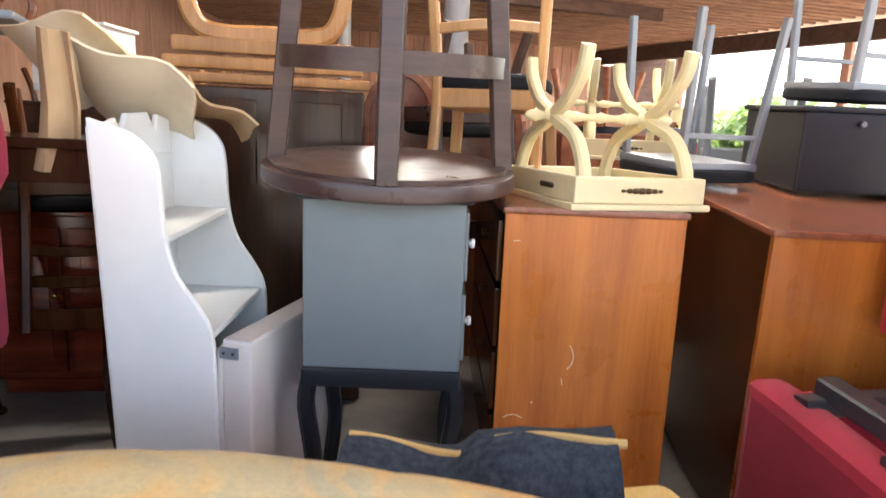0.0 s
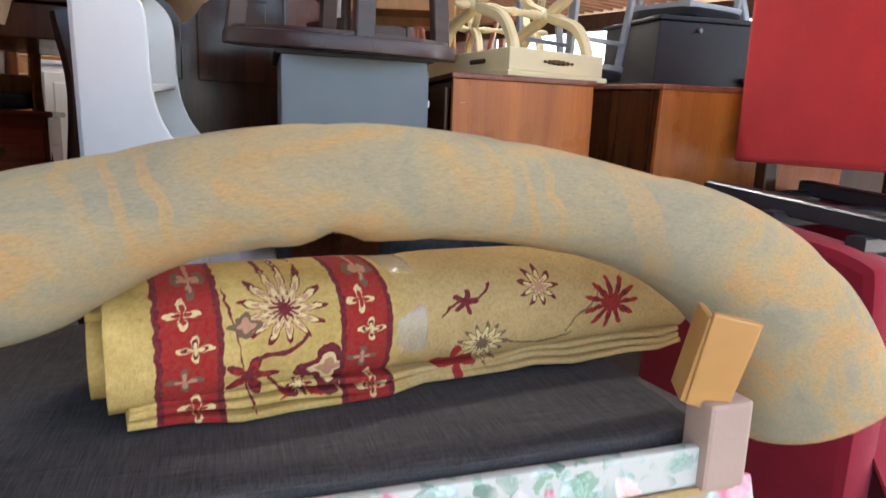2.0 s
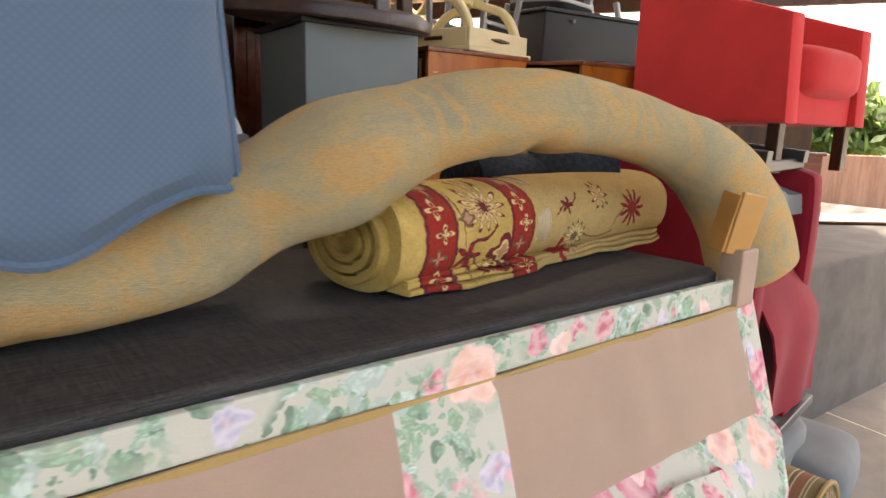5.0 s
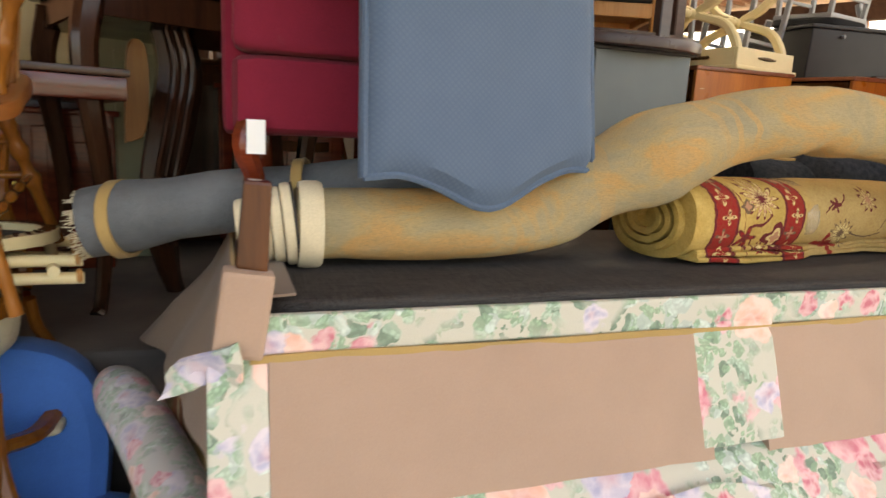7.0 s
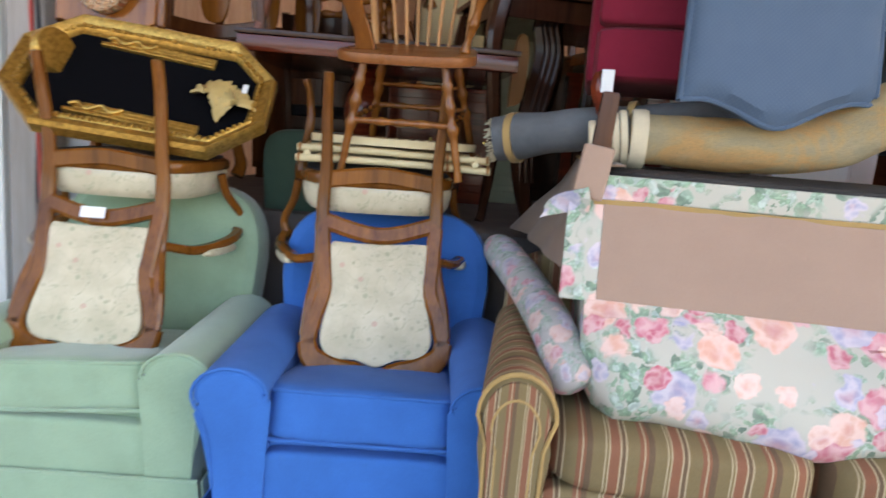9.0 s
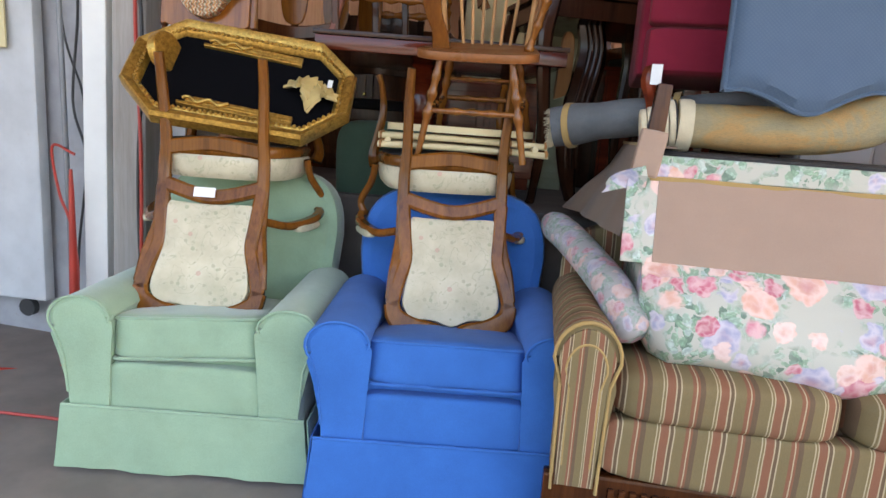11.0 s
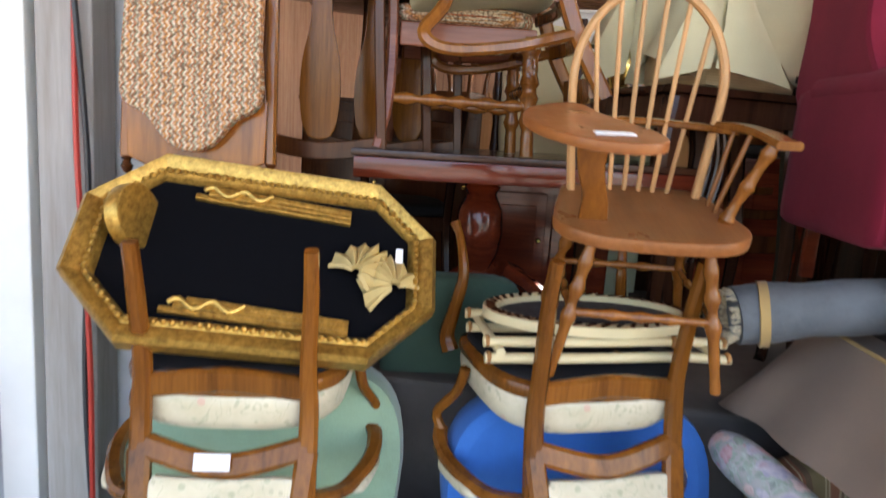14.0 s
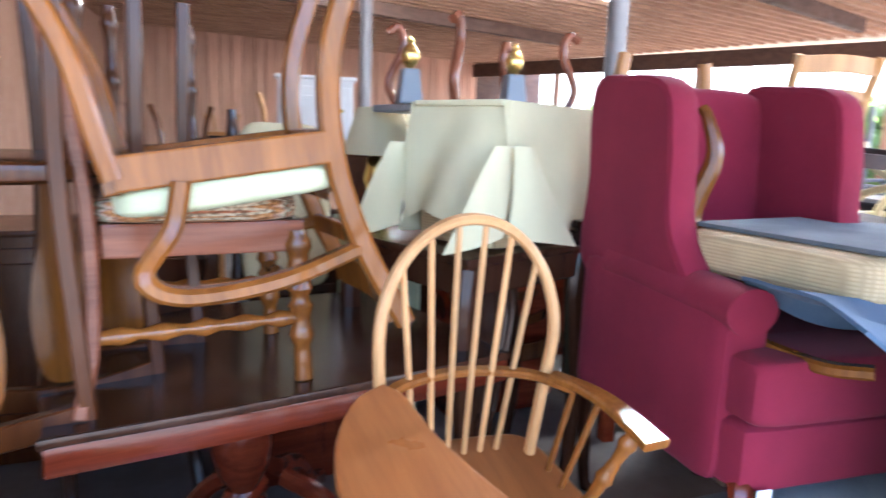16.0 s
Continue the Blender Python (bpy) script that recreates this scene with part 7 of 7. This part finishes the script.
# behind the armchairs
sideboard(T(-2.3, 3.1, DOCK, 0, 0, 8), 1.2, 0.5, 0.95, OAKDARK, "very dark carved sideboard in shadow")
sideboard(T(-3.5, 2.9, DOCK, 0, 0, 4), 1.0, 0.5, 1.0, WALNUT, "dark walnut sideboard in shadow")
sideboard(T(-2.27, 2.65, DOCK, 0, 0, 12), 0.3, 0.3, 1.05, PAINTGREEN, "narrow sage painted cupboard", 1)
sideboard(T(-3.05, 1.6, 0, 0, 0, 10), 1.5, 0.2, 0.84, OAKDARK, "dark chest end below the table", 2)
sideboard(T(-1.62, 2.85, DOCK, 0, 0, 8), 0.62, 0.4, 0.82, MAHOGANY, "small dark mahogany cabinet behind the rug roll", 2)
sabre_chair(T(-1.62, 2.85, DOCK + 0.82 + 0.505, 0, 0, 30) @ FLIP, BLACKCLOTH, WALNUT, "upturned dark chair on a small mahogany cabinet", "dark chairs in shadow")
sideboard(T(-2.62, 2.42, DOCK, 0, 0, 8), 0.62, 0.4, 0.66, MAHOGANY, "low dark mahogany chest in shadow", 2)
settee = thing("settee_back", T(-2.68, 2.78, DOCK + 0.66, -6, 0, 10), "tall beige upholstered settee back in a dark frame", "settee")
part("cushion", S((0, 0, 0.42), (0.42, 0.09, 0.78), None, 6, 10, 0.004), CREAMCLOTH, settee)
for x in (-0.23, 0.23):
    part("post", turned(bmesh.new(), (x, 0.0, 0.0), (x, 0.0, 0.86), 0.024), OAKDARK, settee)
part("rail", bar(bmesh.new(), [(-0.23, 0, 0.02), (0.23, 0, 0.02)], 0.06, 0.05), OAKDARK, settee)
sabre_chair(T(-3.35, 2.35, DOCK, 0, 0, 200), BLACKCLOTH, OAKDARK, "very dark ladder-back chair in shadow", "dark chairs in shadow")
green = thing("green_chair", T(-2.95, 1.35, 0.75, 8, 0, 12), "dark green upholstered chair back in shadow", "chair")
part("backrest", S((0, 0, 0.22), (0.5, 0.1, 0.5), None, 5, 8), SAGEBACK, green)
for s in (-1, 1):
    part("leg", B((s * 0.2, 0.03, -0.02), (0.04, 0.04, 0.2), 0.006), OAKDARK, green)
for k, (x, y, rz) in enumerate(((-3.42, 1.22, 10), (-3.3, 1.45, 20), (-3.22, 1.75, 5))):
    sp = thing("splat_chair", T(x, y, 2.62, 0, 0, rz) @ FLIP, "upturned brown chair with vase-shaped splat", "chair", "upturned splat chairs")
    out = smooth_path([(-0.03, 0.47), (-0.035, 0.6), (-0.06, 0.72), (-0.065, 0.85), (-0.04, 0.96), (0.04, 0.96), (0.065, 0.85), (0.06, 0.72), (0.035, 0.6), (0.03, 0.47)], 4)
    part("splat", prism(bmesh.new(), [q[:2] for q in out], -0.01, 0.01, 0.005), CARVED, sp)
    part("crest", bar(bmesh.new(), smooth_path([(-0.22, 0, 0.98), (0, 0, 1.01), (0.22, 0, 0.98)], 5), 0.03, 0.06), WALNUT, sp)
    for s in (-1, 1):
        part("stile", bar(bmesh.new(), smooth_path([(s * 0.19, 0, 0), (s * 0.18, 0, 0.45), (s * 0.21, 0, 1.0)], 5), 0.035, 0.035, (0, 1, 0)), WALNUT, sp)
        part("front_leg", turned(bmesh.new(), (s * 0.21, -0.42, 0), (s * 0.21, -0.4, 0.43), 0.02), WALNUT, sp)
    part("seat", S((0, -0.2, 0.445), (0.46, 0.44, 0.06), None, 5, 7), WALNUT, sp)

table_lamp(T(-2.28, 2.65, DOCK + 1.05), BRASS, CREAMCLOTH, "small table lamp with a cream shade on the sage cupboard", 0.5)
carved = thing("carved_table_leg", T(-2.05, 1.85, DOCK, 0, 0, 20), "thick dark carved cabriole table leg with an orange bracket", "table leg")
pts = smooth_path([(0.03, 0, 0.0), (0.0, 0, 0.12), (-0.02, 0, 0.35), (0.03, 0, 0.62), (0.06, 0, 0.82), (0.02, 0, 1.0), (0.0, 0, 1.1)], 6)
nn = len(pts)
part("leg", bar(bmesh.new(), pts, [0.06 + 0.07 * math.sin(math.pi * i / nn) ** 2 + 0.05 * (i / nn) for i in range(nn)], [0.06 + 0.06 * math.sin(math.pi * i / nn) ** 2 for i in range(nn)], (0, 1, 0), None, 0.55), OAKDARK, carved)
for k in (-0.03, 0.0, 0.03):
    part("reed", tube(bmesh.new(), [(q[0] + k, -0.05 - 0.015 * math.sin(math.pi * i / nn), q[2]) for i, q in enumerate(pts)][8:-6], 0.011, 7), OAKDARK, carved)
part("bracket", prism(bmesh.new(), smooth_path([(-0.13, 0.55), (-0.12, 0.8), (-0.1, 0.9), (-0.05, 0.86), (-0.06, 0.6), (-0.13, 0.55)], 4)[:-1], -0.03, 0.0, 0.005), PINE, carved, "orange-brown shaped bracket")
blue_cloth = thing("blue_cloth", T(-1.76, 0.86, 1.985, 0, 0, -12), "blue woven cloth draped over the wing chair's arm", "cloth")
bm = bmesh.new()
rr = []
for i in range(19):
    u = i / 18
    rr.append([bm.verts.new((0.5 * u, -0.1 + 0.2 * v + 0.02 * math.sin(6 * u), 0.0 + 0.05 * u - 0.06 * math.sin(math.pi * u) - (0.02 + 0.14 * u) * v * v + 0.012 * math.sin(9 * v + 5 * u))) for v in (-1, -0.7, -0.4, 0, 0.4, 0.7, 1)])
for r0, r1 in zip(rr, rr[1:]):
    for j in range(6):
        bm.faces.new((r0[j], r0[j + 1], r1[j + 1], r1[j]))
thicken(bm, 0.008)
part("sheet", bm, QUILT, blue_cloth)

# upturned table legs on the slipcovered piece, and a brass-topped lamp
up = thing("upturned_table", T(-1.9, 2.35, 2.72, 0, 0, 20) @ FLIP, "upturned grey-brown table with curled legs", "table")
part("tabletop", B((0, 0, 0.33), (0.75, 0.55, 0.03), 0.008), STEEL, up)
for sx in (-1, 1):
    for sy in (-1, 1):
        pts = smooth_path([(sx * 0.3, sy * 0.2, 0.32), (sx * 0.33, sy * 0.22, 0.22), (sx * 0.28, sy * 0.19, 0.08), (sx * 0.3, sy * 0.2, 0.0), (sx * 0.34, sy * 0.22, 0.02)], 5)
        part("leg", bar(bmesh.new(), pts, 0.03, 0.035, (0, 1, 0), None, 0.5), CHERRY_TOP, up)
for x, y in ((-2.22, 2.35), (-1.78, 2.3)):
    fin = thing("brass_finial", T(x, y, 2.41), "brass ball finial on a grey tapered block", "finial", "brass finials")
    part("block", B((0, 0, 0.07), (0.1, 0.1, 0.14), 0.008, None, 0.7), STEEL, fin)
    part("ball", lathe(bmesh.new(), [(0.012, 0.14), (0.03, 0.16), (0.04, 0.19), (0.03, 0.22), (0.012, 0.24), (0.016, 0.25), (0.004, 0.27)], 14), BRASS, fin, "polished brass ball")

# rows of stored furniture going back to the far wall
rng = random.Random(7)
mats = (OAKDARK, WALNUT, MAHOGANY, PINE, CHERRY_TOP, ESPRESSO, OFFWHITE)
names = {OAKDARK: "dark oak", WALNUT: "walnut", MAHOGANY: "mahogany", PINE: "golden pine", CHERRY_TOP: "cherry", ESPRESSO: "espresso", OFFWHITE: "off-white"}
for row, (y0, n) in enumerate(((4.9, 7), (6.6, 7), (8.6, 8), (11.0, 8), (14.0, 8))):
    for k in range(n):
        x = -4.8 + k * (8.4 + row * 0.7) / n + rng.uniform(-0.2, 0.2)
        y = y0 + rng.uniform(-0.3, 0.3) + x * 0.2
        if x < -3.5 or (row < 2 and x > 1.4):
            continue
        mt = mats[rng.randrange(len(mats))]
        h = rng.uniform(0.85, 1.35)
        sideboard(T(x, y, DOCK if x > -4.0 else 0, 0, 0, rng.uniform(-8, 22)), rng.uniform(0.7, 1.1), 0.5, h, mt, names[mt] + " cabinet stored in the back rows", 2)
        kind = rng.randrange(5)
        if kind < 2:
            sabre_chair(T(x, y, DOCK + h + 0.49, 0, 0, rng.uniform(0, 360)) @ FLIP, BLACKCLOTH, mats[rng.randrange(6)], "upturned wooden chair on a stored cabinet", "upturned chairs in the back rows")
        elif kind == 2:
            table_lamp(T(x, y, DOCK + h), BRASS, CREAMCLOTH, "table lamp with a pale shade on a cabinet", 0.62)
        elif kind == 3:
            sideboard(T(x, y, DOCK + h, 0, 0, rng.uniform(-8, 22)), 0.5, 0.35, 0.5, OFFWHITE, "small off-white cabinet on top of another", 1)

# fluorescent fittings under the roof
lampglow = Mat("lamp_tube", 0.4)
lampglow.b.inputs["Emission Color"].default_value = (1, 0.97, 0.9, 1)
lampglow.b.inputs["Emission Strength"].default_value = 45.0
for x, y in ((-1.6, 6.0), (1.2, 6.6), (2.6, 9.5), (-1.0, 10.5), (0.4, 3.0)):
    fit_ = thing("strip_light", T(x, y, EAVE - 0.02, 0, 0, 15), "white fluorescent strip light under the roof", "strip light", "strip lights")
    part("housing", B((0, 0, 0.05), (1.25, 0.13, 0.06), 0.008), WHITE, fit_)
    part("hanger", B((0, 0, 0.1), (0.04, 0.04, 0.06), 0.004), STEEL, fit_)
    for s in (-0.035, 0.035):
        part("lamp_tube", tube(bmesh.new(), [(-0.6, s, 0.005), (0.6, s, 0.005)], 0.016, 10), lampglow.m, fit_)

# cabinets on the sunny side
sideboard(T(3.5, 2.0, G, 0, 0, -30), 0.6, 0.5, 0.8, CHERRY, "orange cherry cabinet on the slab", 1)
sideboard(T(3.6, 2.15, 0.68, 0, 0, -35), 0.5, 0.45, 0.75, MAHOGANY, "dark red cabinet on an orange one", 1)
sideboard(T(4.6, 2.0, G, 0, 0, -30), 0.8, 0.5, 1.0, WALNUT, "brown chest of drawers on the slab", 1)
sideboard(T(4.2, 2.6, 0.88, 0, 0, -40), 0.7, 0.4, 0.9, OAKDARK, "very dark open bureau on other cabinets", 1)

# cables and red pole at the door post
for pts, r, mt, lab in ((((-4.55, 1.14, 3.2), (-4.53, 1.13, 2.2), (-4.48, 1.12, 1.7), (-4.54, 1.13, 1.2), (-4.46, 1.12, 0.9), (-4.53, 1.12, 0.4), (-4.5, 1.05, G + 0.01)), 0.007, PLASTICBLACK, "black cable hanging down the wall"),
                        (((-4.66, 1.14, 3.2), (-4.64, 1.14, 2.1), (-4.58, 1.13, 1.55), (-4.47, 1.12, 1.25), (-4.43, 1.1, 0.95)), 0.006, PLASTICBLACK, "black cable hanging down the wall"),
                        (((-3.98, 0.93, 3.3), (-3.965, 0.92, 2.4), (-3.985, 0.92, 1.6), (-3.96, 0.91, 0.9), (-3.98, 0.9, G)), 0.009, PLASTICRED, "orange-red cable along the post"),
                        (((-3.955, 0.93, 3.3), (-3.975, 0.91, 2.3), (-3.95, 0.92, 1.5), (-3.98, 0.91, 0.8), (-3.95, 0.9, G)), 0.009, PLASTICBLACK, "black cable twisted along the post"),
                        (((-4.31, 0.88, 0.95), (-4.42, 0.86, 0.98), (-4.4, 0.87, 0.75), (-4.33, 0.86, 0.6), (-4.3, 0.86, 0.3), (-4.34, 0.8, G + 0.01), (-4.6, 0.6, G + 0.01), (-4.7, 0.4, G + 0.01), (-4.45, 0.25, G + 0.01), (-3.9, 0.3, G + 0.01)), 0.007, PLASTICRED, "orange extension cord trailing on the slab")):
    cab = tagged(part("cable", tube(bmesh.new(), smooth_path([(x - 0.09, y, z) for x, y, z in pts], 8), r, 7), mt), lab, "cable", "cables at the post")
pole = tagged(part("red_pole", lathe(bmesh.new(), [(0.028, 0.0), (0.024, 0.4), (0.012, 0.9), (0.008, 1.0)], 12, T(-4.4, 0.84, G, 0, 0.6)), PLASTICRED), "red tapered plastic pole against the jamb", "pole")
conduit = tagged(part("conduit", tube(bmesh.new(), [(-4.46, 0.9, G), (-4.5, 0.9, 4.5)], 0.014, 10), STEEL), "grey metal conduit beside the jamb", "conduit")

# greenery beyond the open side
leafm = Mat("foliage", 0.7)
leafm.color(leafm.ramp(leafm.noise(leafm.coords(), 3, 4), (0.3, (0.08, 0.12, 0.045)), (0.7, (0.17, 0.23, 0.09))))
glow_through = leafm.n.new("ShaderNodeBsdfTranslucent")
glow_through.inputs["Color"].default_value = (0.3, 0.42, 0.1, 1)
both = leafm.n.new("ShaderNodeMixShader")
leafm.l.new(leafm.b.outputs[0], both.inputs[1])
leafm.l.new(glow_through.outputs[0], both.inputs[2])
leafm.l.new(both.outputs[0], leafm.n["Material Output"].inputs[0])
for k in range(9):
    x, y = 12 + 2.6 * k * 0.6 + rng.uniform(-1, 1), 32 - 2.6 * k + rng.uniform(-1.5, 1.5)
    tree = thing("tree", T(x, y, G), "leafy green tree beyond the open side of the shed", "tree", "trees outside")
    h = rng.uniform(3.4, 4.6)
    part("trunk", tube(bmesh.new(), smooth_path([(0, 0, 0), (0.1, 0.05, h * 0.3), (-0.05, 0.1, h * 0.55), (0.1, 0, h * 0.8)], 5), [0.2 - 0.01 * i for i in range(16)], 8), WALNUT, tree)
    verts, faces = [], []
    for j in range(3600):
        q = Vector((rng.gauss(0, 1), rng.gauss(0, 1), rng.gauss(0, 1))).normalized() * (0.45 + 0.55 * rng.random())
        w = 1 + 0.5 * noise.noise(q * 2 + Vector((k, 0, 0)))
        ctr = Vector((q.x * 2.2 * w, q.y * 2.2 * w, h * 0.58 + q.z * h * 0.42 * w))
        a = Vector((rng.uniform(-1, 1), rng.uniform(-1, 1), rng.uniform(-1, 1))).normalized() * 0.3
        b = a.orthogonal().normalized() * 0.17
        i0 = len(verts)
        verts += [ctr - a, ctr + b, ctr + a, ctr - b]
        faces.append((i0, i0 + 1, i0 + 2, i0 + 3))
    me = bpy.data.meshes.new("crown")
    me.from_pydata([tuple(v) for v in verts], [], faces)
    me.materials.append(leafm.m)
    crown = new("crown", me)
    crown.parent = tree
